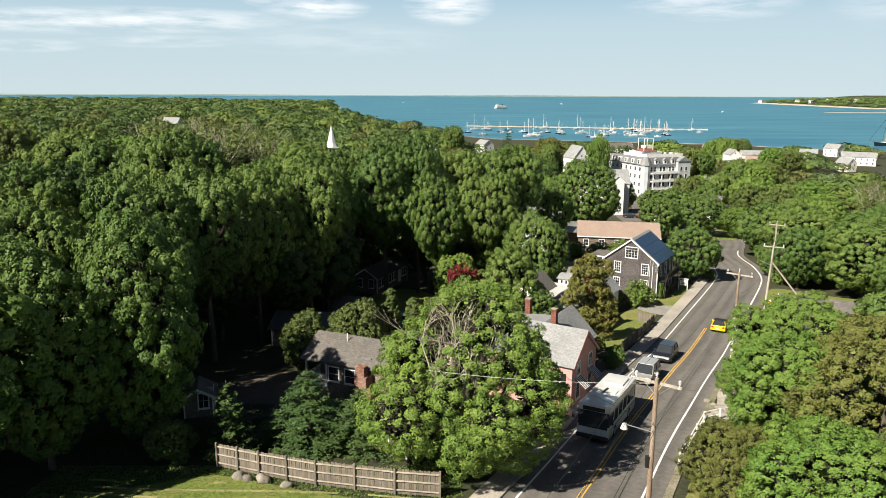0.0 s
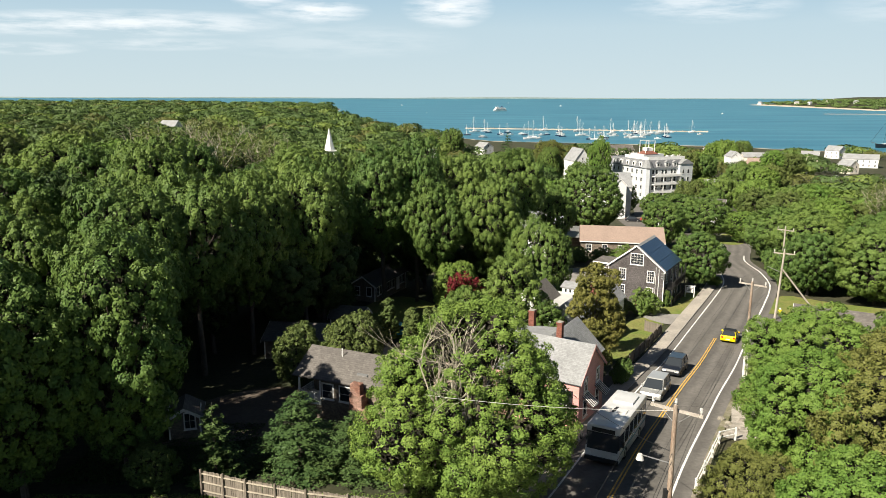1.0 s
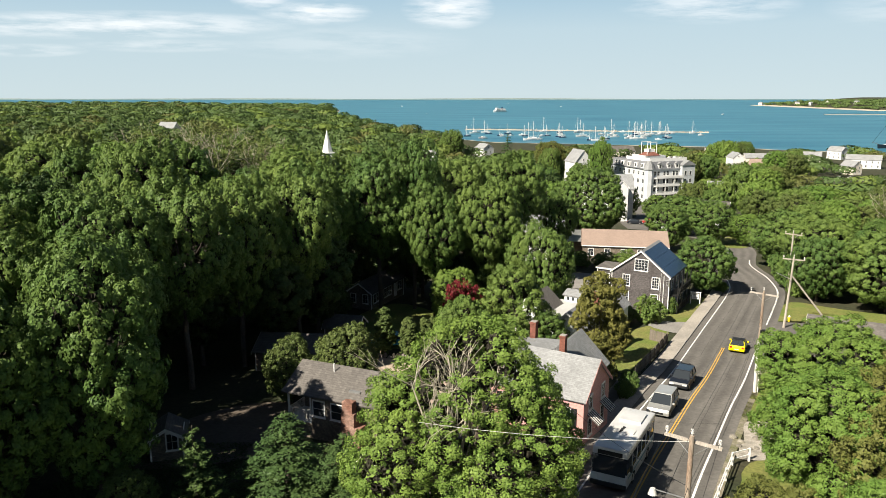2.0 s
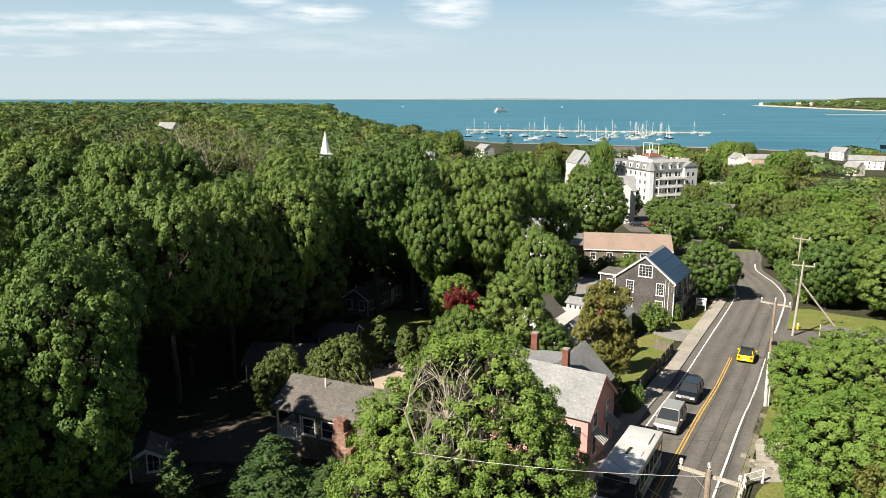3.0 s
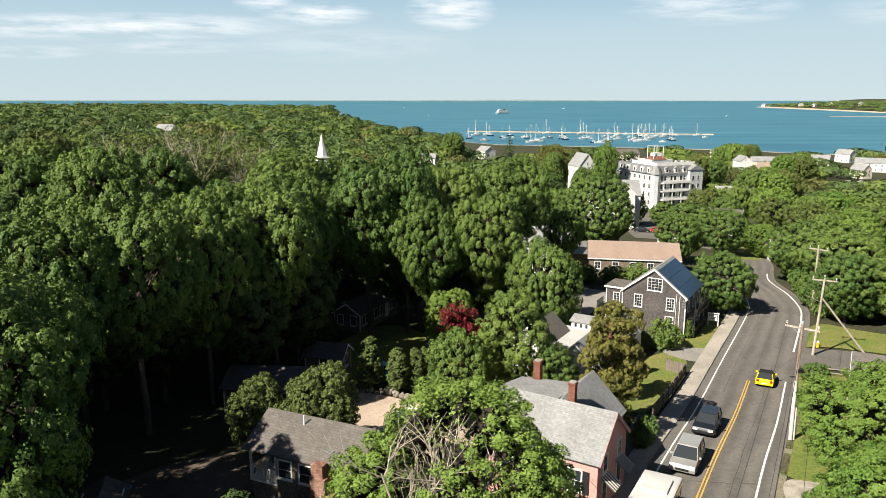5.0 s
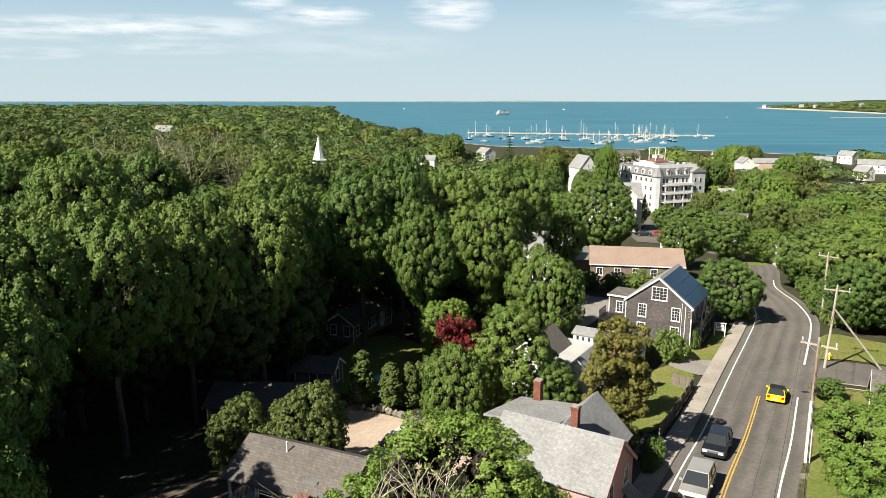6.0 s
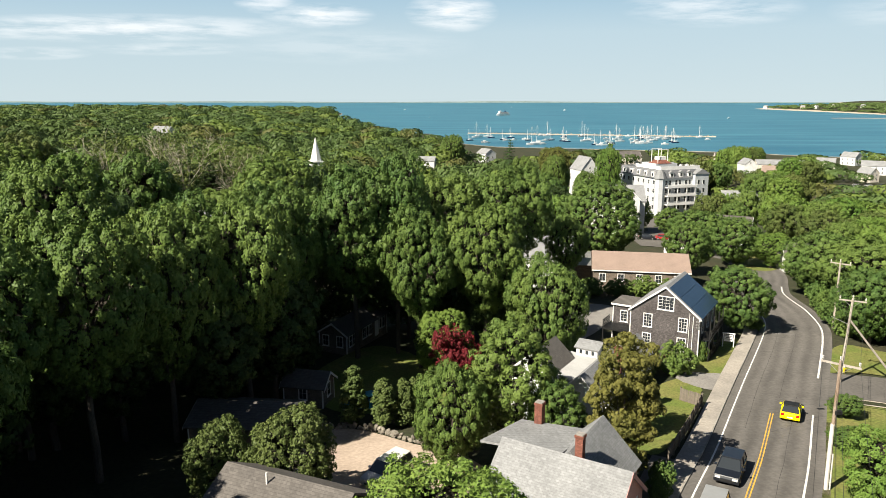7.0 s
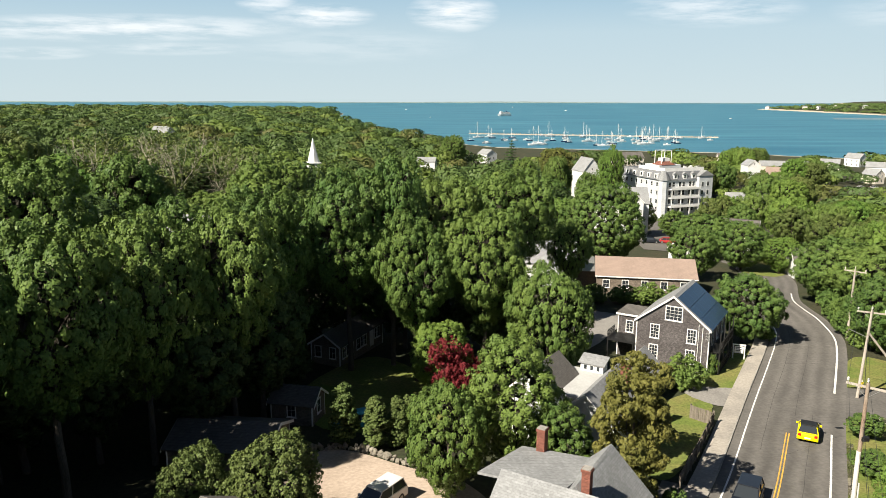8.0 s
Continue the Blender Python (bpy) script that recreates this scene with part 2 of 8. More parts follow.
STEEL = material("grey_steel", (0.42, 0.42, 0.41), 0.45, 0.1, 1.0, metal=0.7)
PORCELAIN = material("pale_porcelain", (0.66, 0.64, 0.60), 0.4, 0.05)
MEMBRANE = material("white_roof_membrane", (0.42, 0.42, 0.41), 0.8, 0.1, 1.0, second=(0.35, 0.35, 0.34))
RUBBER = material("rubber", (0.02, 0.02, 0.02), 0.85, 0.1)
STONE = material("field_stone", (0.21, 0.19, 0.16), 0.9, 0.3, 2.0, 0.5, per_object=0.3, second=(0.18, 0.165, 0.13))
BEACH = material("beach_sand", (0.36, 0.31, 0.25), 0.95, 0.12, 0.1)

LEAF = leaf_material("maple_leaf", (0.056, 0.108, 0.028), (0.128, 0.182, 0.042))
LEAF_FAR = leaf_material("far_leaf", (0.050, 0.092, 0.028), (0.095, 0.135, 0.040), vary=0.1, patch=0.05)
OLIVE_FAR = leaf_material("far_olive_leaf", (0.078, 0.092, 0.028), (0.120, 0.122, 0.040), vary=0.1, patch=0.05)
# deep green leaf; also carries painted shade on trees in the dark gaps
LEAF_DARK_SHADE = leaf_material("dark_leaf", (0.030, 0.060, 0.020), (0.060, 0.088, 0.026))
LEAF_BRIGHT = leaf_material("bright_leaf", (0.080, 0.160, 0.030), (0.155, 0.222, 0.046))
LEAF_OAK = leaf_material("oak_leaf", (0.070, 0.105, 0.028), (0.118, 0.142, 0.040))
LEAF_FRESH = leaf_material("fresh_far_leaf", (0.078, 0.128, 0.028), (0.130, 0.165, 0.038), vary=0.12, patch=0.05)
LEAF_DEEP = leaf_material("deep_far_leaf", (0.034, 0.064, 0.022), (0.058, 0.088, 0.026), vary=0.12, patch=0.05)
LEAF_OLIVE = leaf_material("olive_leaf", (0.100, 0.116, 0.030), (0.160, 0.162, 0.046))
LEAF_RED = leaf_material("red_leaf", (0.085, 0.010, 0.016), (0.150, 0.022, 0.026))
NEEDLE = leaf_material("needle", (0.042, 0.078, 0.026), (0.078, 0.115, 0.034), through=0.1)
NEEDLE_GOLD = leaf_material("golden_needle", (0.105, 0.112, 0.030), (0.178, 0.164, 0.044), through=0.15)
NEEDLE_BRIGHT = leaf_material("cedar_leaf", (0.072, 0.112, 0.034), (0.118, 0.150, 0.046), through=0.15)

# ---- mesh helpers ----


def link_mesh(name, bm, mat, parent=None, smooth=False):
    me = bpy.data.meshes.new(name)
    bm.to_mesh(me)
    bm.free()
    if smooth:
        me.shade_smooth()
    me.materials.append(mat)
    ob = new(name, me)
    ob.parent = parent
    return ob


def part(name, bm, mat, parent, label="", smooth=False):
    ob = link_mesh(name, bm, mat, parent, smooth)
    return tagged(ob, label) if label else ob


def thing(name, m, label, category, group="", kind=""):
    ob = new(name)
    ob.matrix_world = m
    ob.empty_display_size = 0.3
    return tagged(ob, label, category, group, kind)


def raw_mesh(name, verts, faces, mat, parent=None, smooth=False):
    me = bpy.data.meshes.new(name)
    me.from_pydata([tuple(v) for v in verts], [], faces)
    if smooth:
        me.shade_smooth()
    me.materials.append(mat)
    ob = new(name, me)
    ob.parent = parent
    return ob


def quads_mesh(name, v, per, mat, parent=None):
    """A mesh of loose polygons with `per` corners each, from an (n * per, 3) array."""
    me = bpy.data.meshes.new(name)
    nv = len(v)
    me.vertices.add(nv); me.vertices.foreach_set("co", np.asarray(v, dtype=np.float32).ravel())
    me.loops.add(nv); me.loops.foreach_set("vertex_index", np.arange(nv, dtype=np.int32))
    me.polygons.add(nv // per); me.polygons.foreach_set("loop_start", np.arange(0, nv, per, dtype=np.int32))
    me.update(calc_edges=True)
    me.materials.append(mat)
    ob = new(name, me)
    ob.parent = parent
    return ob


def box(bm, x0, x1, y0, y1, z0, z1, m=None, bevel=0.0):
    c = [(x, y, z) for x in (x0, x1) for y in (y0, y1) for z in (z0, z1)]
    v = [bm.verts.new((m @ Vector(p)) if m else p) for p in c]
    f = [bm.faces.new([v[i] for i in q]) for q in ((0, 1, 3, 2), (4, 6, 7, 5), (0, 4, 5, 1), (2, 3, 7, 6), (0, 2, 6, 4), (1, 5, 7, 3))]
    if bevel:
        edges = list({e for q in f for e in q.edges})
        bmesh.ops.bevel(bm, geom=edges, offset=bevel, segments=2, affect="EDGES", profile=0.6)
    return bm


def boxed(*a, **k):
    return box(bmesh.new(), *a, **k)


def tube(bm, p, q, r0, r1=None, n=8):
    """A tapered round bar from p to q."""
    r1 = r0 if r1 is None else r1
    p, q = Vector(p), Vector(q)
    z = (q - p).normalized()
    x = z.orthogonal().normalized()
    y = z.cross(x)
    a, b = [], []
    for i in range(n):
        w = x * math.cos(2 * math.pi * i / n) + y * math.sin(2 * math.pi * i / n)
        a.append(bm.verts.new(p + w * r0))
        b.append(bm.verts.new(q + w * r1))
    for i in range(n):
        bm.faces.new((a[i], a[(i + 1) % n], b[(i + 1) % n], b[i]))
    bm.faces.new(a[::-1]); bm.faces.new(b)
    return bm


def prism(bm, poly, depth, m):
    """A polygon in the local xz plane, extruded along local y by depth."""
    a = [bm.verts.new(m @ Vector((x, 0, z))) for x, z in poly]
    b = [bm.verts.new(m @ Vector((x, depth, z))) for x, z in poly]
    bm.faces.new(a); bm.faces.new(b[::-1])
    k = len(poly)
    for i in range(k):
        bm.faces.new((a[i], b[i], b[(i + 1) % k], a[(i + 1) % k]))
    return bm


def slab(bm, corners, thick):
    """A flat panel of four or more corners (top face), with thickness downward along its normal."""
    c = [Vector(p) for p in corners]
    nrm = (c[1] - c[0]).cross(c[2] - c[0]).normalized()
    if nrm.z < 0:
        nrm = -nrm
    a = [bm.verts.new(p) for p in c]
    b = [bm.verts.new(p - nrm * thick) for p in c]
    bm.faces.new(a); bm.faces.new(b[::-1])
    k = len(c)
    for i in range(k):
        bm.faces.new((a[i], b[i], b[(i + 1) % k], a[(i + 1) % k]))
    bmesh.ops.recalc_face_normals(bm, faces=bm.faces[:])
    return bm


I4 = Matrix.Identity(4)

# ---- ground, road, sea ----
SEA = -20.0
GY = [-400, 0, 41.6, 52, 62, 70, 78.5, 87, 95.7, 102, 113, 121, 131, 150, 200, 300, 420, 520, 700, 6000]
GZ = [10, 7.2, 4.6, 3.3, 2.3, 1.5, 0.7, 0, -0.6, -0.9, -1.35, -1.65, -2.0, -3, -7, -14.3, -17.5, -18.6, -19.0, -19.0]
CX = [-4000, -900, -265, -250, -206, -66, -12, 20, 58, 259, 311, 380, 600, 900, 4000]
CY = [2900, 2700, 2100, 1790, 1540, 1030, 990, 800, 745, 677, 635, 600, 560, 420, 300]


def smooth01(t):
    t = np.clip(t, 0, 1)
    return t * t * (3 - 2 * t)


def ground_z(x, y):
    """Height of the land: the road's slope down to the harbour, a wooded rise to the west, headland and spit across the water."""
    x, y = np.asarray(x, dtype=float), np.asarray(y, dtype=float)
    z = np.interp(y, GY, GZ)
    near = smooth01((-x - 5) / 50) * 9.5 * np.exp(-((y - 185) / 62) ** 2)
    far = smooth01((-x - 60) / 260) * np.interp(y, [170, 300, 500, 900, 1500, 2500], [0, 10, 14, 8, 3, 2])
    z = z + near + far + smooth01((-x - 40) / 200) * 2 * np.sin(x * 0.013) * np.cos(y * 0.009)
    coast = np.interp(x, CX, CY)
    inland = (coast - y)
    z = np.where(inland < 60, np.minimum(z, SEA + 0.25 + np.clip(inland, -400, 60) * np.where(inland > 0, 0.06, 0.03)), z)
    head = np.minimum(np.interp(y, [1850, 1960, 2500, 2790, 2800, 4000], [-1500, 30, 30, 10, -60, -900]) + (x - np.interp(y, [1900, 1960, 2500, 2790, 4000], [1165, 1162, 1200, 1183, 1700])), 300)
    z = np.maximum(z, np.where(head > 0, SEA + 0.2 + np.minimum(head * 0.06, 14), -60))
    spit = 26 - np.abs(y - (1668 + (x - 900) * 0.05)) + np.minimum(x - 880, 0) * 0.4
    z = np.maximum(z, np.where(spit > 0, SEA + np.minimum(spit * 0.05, 0.9), -60))
    return z


def gz(x, y):
    return float(ground_z(x, y))


def spaced(parts):
    return np.unique(np.concatenate([np.arange(a, b, s) for a, b, s in parts]))


gx = spaced([(-4200, -700, 100), (-700, -120, 20), (-120, -40, 4), (-40, 90, 2.0), (90, 200, 6), (200, 700, 20), (700, 4300, 60)])
gy = spaced([(-400, -20, 40), (-20, 40, 5), (40, 160, 2.0), (160, 320, 5), (320, 1100, 15), (1100, 3000, 40), (3000, 4951, 150)])
X, Y = np.meshgrid(gx, gy)
Z = ground_z(X, Y) - 0.05
rough = np.array([[noise.noise((x * 0.2, y * 0.2, 0)) for x in gx] for y in gy])
Z = Z - np.abs(rough) * 0.12
nx, ny = len(gx), len(gy)
verts = np.stack([X, Y, Z], -1).reshape(-1, 3)
faces = [(j * nx + i, j * nx + i + 1, (j + 1) * nx + i + 1, (j + 1) * nx + i) for j in range(ny - 1) for i in range(nx - 1)]
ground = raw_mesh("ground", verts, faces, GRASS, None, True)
tagged(ground, "grassy and wooded land sloping down to the harbour", "ground", kind="structure")


def add_shore(m):
    """Bare sand where the land runs low to the water, broader on the far headland."""
    n, l = m.node_tree.nodes, m.node_tree.links
    p = n["Principled BSDF"]
    src = p.inputs["Base Color"].links[0].from_socket
    g = n.new("ShaderNodeNewGeometry"); sp = n.new("ShaderNodeSeparateXYZ"); l.new(g.outputs["Position"], sp.inputs[0])
    wide = n.new("ShaderNodeMapRange"); wide.inputs["From Min"].default_value = 600; wide.inputs["From Max"].default_value = 800
    wide.inputs["To Min"].default_value = SEA + 0.75; wide.inputs["To Max"].default_value = SEA + 3.0
    l.new(sp.outputs["X"], wide.inputs[0])
    df = n.new("ShaderNodeMath"); df.operation = "SUBTRACT"; l.new(wide.outputs[0], df.inputs[0]); l.new(sp.outputs["Z"], df.inputs[1])
    st = n.new("ShaderNodeMapRange"); st.inputs["From Min"].default_value = 0.0; st.inputs["From Max"].default_value = 0.3
    l.new(df.outputs[0], st.inputs[0])
    mx = n.new("ShaderNodeMixRGB"); mx.inputs[2].default_value = (0.42, 0.36, 0.28, 1)
    l.new(st.outputs[0], mx.inputs[0]); l.new(src, mx.inputs[1]); l.new(mx.outputs[0], p.inputs["Base Color"])


add_shore(GRASS)


def water_material():
    m = bpy.data.materials.new("sea_water")
    m.use_nodes = True
    n, l = m.node_tree.nodes, m.node_tree.links
    p = n["Principled BSDF"]
    tc = n.new("ShaderNodeTexCoord")
    mp = n.new("ShaderNodeMapping"); mp.inputs["Scale"].default_value = (0.0045, 0.03, 1)
    l.new(tc.outputs["Object"], mp.inputs[0])
    big = n.new("ShaderNodeTexNoise"); big.inputs["Scale"].default_value = 1.0; big.inputs["Detail"].default_value = 6
    l.new(mp.outputs[0], big.inputs["Vector"])
    r = n.new("ShaderNodeValToRGB")
    r.color_ramp.elements[0].position, r.color_ramp.elements[0].color = 0.35, (0.026, 0.116, 0.180, 1)
    r.color_ramp.elements[1].position, r.color_ramp.elements[1].color = 0.70, (0.070, 0.210, 0.275, 1)
    l.new(big.outputs["Fac"], r.inputs[0]); l.new(r.outputs[0], p.inputs["Base Color"])
    p.inputs["Roughness"].default_value = 0.45
    p.inputs["Specular IOR Level"].default_value = 0.35
    w = n.new("ShaderNodeTexNoise"); w.inputs["Scale"].default_value = 0.25; w.inputs["Detail"].default_value = 6
    l.new(tc.outputs["Object"], w.inputs["Vector"])
    b = n.new("ShaderNodeBump"); b.inputs["Strength"].default_value = 0.6; b.inputs["Distance"].default_value = 0.6
    l.new(w.outputs["Fac"], b.inputs["Height"]); l.new(b.outputs[0], p.inputs["Normal"])
    return m


WATER = water_material()
sx, sy = np.linspace(-4200, 4300, 40), np.linspace(350, 4950, 40)
sv = [(x, y, SEA) for y in sy for x in sx]
sf = [(j * 40 + i, j * 40 + i + 1, (j + 1) * 40 + i + 1, (j + 1) * 40 + i) for j in range(39) for i in range(39)]
sea = raw_mesh("water", sv, sf, WATER)
tagged(sea, "calm blue harbour and sound under a clear sky", "sea", kind="structure")

# road: centre line (x, y) and half widths
ROAD = [(-13, -10), (-3, 17), (9.6, 41.6), (15.3, 53), (20.2, 62), (24.6, 70), (29.5, 78.5), (35.2, 89), (39.6, 97), (45.8, 108), (50.2, 116), (53.0, 122), (55.2, 130), (56.3, 137), (57.6, 143), (60.5, 150), (64.5, 159), (68, 170), (70.0, 181), (68, 196), (72, 215)]


def smooth_line(pts, step=1.2):
    """Catmull-Rom through the points, evenly spaced."""
    p = [Vector((*q, 0)) for q in pts]
    p = [p[0] * 2 - p[1]] + p + [p[-1] * 2 - p[-2]]
    out = []
    for i in range(1, len(p) - 2):
        k = max(2, int((p[i + 1] - p[i]).length / step))
        for j in range(k):
            t = j / k
            out.append(0.5 * (2 * p[i] + (p[i + 1] - p[i - 1]) * t + (2 * p[i - 1] - 5 * p[i] + 4 * p[i + 1] - p[i + 2]) * t * t + (3 * p[i] - p[i - 1] - 3 * p[i + 1] + p[i + 2]) * t ** 3))
    return out


CENTRE = smooth_line(ROAD)
SIDE = []
for i in range(len(CENTRE)):
    d = (CENTRE[min(i + 1, len(CENTRE) - 1)] - CENTRE[max(i - 1, 0)]).normalized()
    SIDE.append(Vector((d.y, -d.x, 0)))


def strip(name, a, b, lift, mat, label, category, lo=0, hi=None, thick=0.0, kind="structure"):
    """A band along the road between the offsets a and b (metres right of the centre), lifted over the land."""
    hi = len(CENTRE) if hi is None else hi
    vs, fs = [], []
    rows, across = [], []
    for i in range(lo, hi):
        oa, ob_ = (a(i) if callable(a) else a), (b(i) if callable(b) else b)
        k = max(1, int(round((ob_ - oa) / 0.8)))
        offs = [(oa + (ob_ - oa) * j / k, lift) for j in range(k + 1)]
        if thick:
            offs = [(oa, lift - thick)] + offs + [(ob_, lift - thick)]
        for o, dz in offs:
            q = CENTRE[i] + SIDE[i] * o
            vs.append((q.x, q.y, gz(q.x, q.y) + dz))
            across.append(o)
        rows.append(len(offs))
    k = rows[0]
    for i in range(hi - lo - 1):
        for j in range(k - 1):
            fs.append((i * k + j, i * k + j + 1, (i + 1) * k + j + 1, (i + 1) * k + j))
    ob = raw_mesh(name, vs, fs, mat)
    ob.data.attributes.new("across", "FLOAT", "POINT").data.foreach_set("value", across)
    return tagged(ob, label, category, kind=kind)


def road_material():
    """Asphalt worn paler in the wheel tracks, with oil-darkened lane middles and patched stretches."""
    m = ASPHALT.copy()
    m.name = "worn_road_asphalt"
    n, l = m.node_tree.nodes, m.node_tree.links
    p = n["Principled BSDF"]
    src = p.inputs["Base Color"].links[0].from_socket
    at = n.new("ShaderNodeAttribute"); at.attribute_name = "across"
    tc = n.new("ShaderNodeTexCoord")
    nz = n.new("ShaderNodeTexNoise"); nz.inputs["Scale"].default_value = 0.16; nz.inputs["Detail"].default_value = 5
    l.new(tc.outputs["Object"], nz.inputs["Vector"])
    wob = n.new("ShaderNodeMath"); wob.operation = "MULTIPLY_ADD"; wob.inputs[1].default_value = 1.1
    l.new(nz.outputs["Fac"], wob.inputs[0]); l.new(at.outputs["Fac"], wob.inputs[2])
    ph = n.new("ShaderNodeMath"); ph.operation = "MULTIPLY_ADD"; ph.inputs[1].default_value = 3.7; ph.inputs[2].default_value = 0.9
    l.new(wob.outputs[0], ph.inputs[0])
    sn = n.new("ShaderNodeMath"); sn.operation = "SINE"; l.new(ph.outputs[0], sn.inputs[0])
    n2 = n.new("ShaderNodeTexNoise"); n2.inputs["Scale"].default_value = 0.09; n2.inputs["Detail"].default_value = 3
    l.new(tc.outputs["Object"], n2.inputs["Vector"])
    amp = n.new("ShaderNodeMapRange"); amp.inputs["From Min"].default_value = 0.35; amp.inputs["From Max"].default_value = 0.7; amp.inputs["To Min"].default_value = 0.06; amp.inputs["To Max"].default_value = 0.22
    l.new(n2.outputs["Fac"], amp.inputs[0])
    mu = n.new("ShaderNodeMath"); mu.operation = "MULTIPLY_ADD"; mu.inputs[2].default_value = 1.0
    l.new(sn.outputs[0], mu.inputs[0]); l.new(amp.outputs[0], mu.inputs[1])
    sc = n.new("ShaderNodeVectorMath"); sc.operation = "SCALE"
    l.new(src, sc.inputs[0]); l.new(mu.outputs[0], sc.inputs["Scale"]); l.new(sc.outputs[0], p.inputs["Base Color"])
    return m


def along(y):
    return min(range(len(CENTRE)), key=lambda i: abs(CENTRE[i].y - y))


strip("road", -4.4, 4.75, 0.03, road_material(), "grey asphalt two-lane road with worn wheel tracks", "road", thick=0.25)
strip("road_line_left", -3.62, -3.48, 0.042, LINE_W, "thin white painted edge line on asphalt", "road line", hi=along(131))
strip("road_line_right", 3.5, 3.66, 0.042, LINE_W, "thin white painted edge line on asphalt", "road line", hi=along(91))
strip("road_line_right_far", 3.5, 3.72, 0.042, LINE_W, "white painted edge line round the bend", "road line", lo=along(101.3), hi=along(150))
for k, o in enumerate((-0.17, 0.07)):
    strip("centre_line", o, o + 0.11, 0.042, LINE_Y, "worn double yellow centre line on asphalt", "road line", hi=along(90))
strip("pavement", lambda i: -6.15, -4.52, 0.13, SIDEWALK, "pale concrete pavement beside the road", "pavement", lo=along(38), hi=along(128), thick=0.25)
strip("kerb", -4.52, -4.4, 0.14, KERB, "pale granite kerb", "kerb", lo=along(38), hi=along(128), thick=0.3)
strip("verge", 4.75, 5.3, 0.02, material("sandy_verge", (0.24, 0.21, 0.165), 0.95, 0.35, 1.5, 0.5, second=(0.13, 0.13, 0.065)), "worn sandy road verge", "verge", hi=along(90), thick=0.15)
TAR = material("crack_tar", (0.05, 0.047, 0.044), 0.8, 0.2, 2.0)
for n, (off, y0, y1) in enumerate(((1.82, 46, 96), (-1.9, 84, 126), (0.32, 93, 118))):
    wave = lambda i, o=off, k=n: o + 0.09 * noise.noise((i * 0.31, k * 5.0, 0)) + 0.12 * noise.noise((i * 0.07, k * 3.0, 4))
    strip("road_crack", lambda i: wave(i) - 0.014, lambda i: wave(i) + 0.014, 0.036, TAR, "dark tar-sealed crack along the asphalt", "road crack", lo=along(y0), hi=along(y1))


def cross_crack(y0, o0, y1, o1, seed):
    """A tar-sealed crack that wanders across the lanes."""
    vs = []
    for k in range(25):
        f = k / 24
        i = along(y0 + (y1 - y0) * f)
        q = CENTRE[i] + SIDE[i] * (o0 + (o1 - o0) * f)
        d = (CENTRE[i + 1] - CENTRE[i]).normalized()
        q = q + d * (0.25 * noise.noise((k * 0.8, seed, 0)) + (y0 + (y1 - y0) * f - CENTRE[i].y))
        z = gz(q.x, q.y) + 0.037
        vs += [(q.x - d.x * 0.025, q.y - d.y * 0.025, z), (q.x + d.x * 0.025, q.y + d.y * 0.025, z)]
    tagged(raw_mesh("road_crack", vs, [(2 * k, 2 * k + 2, 2 * k + 3, 2 * k + 1) for k in range(24)], TAR), "dark tar-sealed crack across the asphalt", "road crack", kind="structure")


cross_crack(83.5, -0.3, 90.5, 4.4, 1)
cross_crack(63.0, -3.3, 65.5, 3.6, 2)
cross_crack(108.0, -3.2, 110.5, 2.0, 3)

# ---- trees ----
UP = np.array([0.0, 0.0, 1.0])


def unit(v):
    return v / np.maximum(np.linalg.norm(v, axis=-1, keepdims=True), 1e-9)


def leaves_from(rng, p, n, size, per=3):
    """Loose leaves at p, facing n; three or four corners each."""
    a = unit(np.cross(n, rng.normal(size=p.shape)))
    b = np.cross(n, a)
    s = (size * rng.uniform(0.65, 1.3, len(p)))[:, None]
    if per == 3:
        c = [p + a * s, p - a * s * 0.55 + b * s * 0.72, p - a * s * 0.55 - b * s * 0.72]
    else:
        c = [p + a * s, p + b * s * 0.62, p - a * s, p - b * s * 0.62]
    return np.stack(c, 1).reshape(-1, 3)


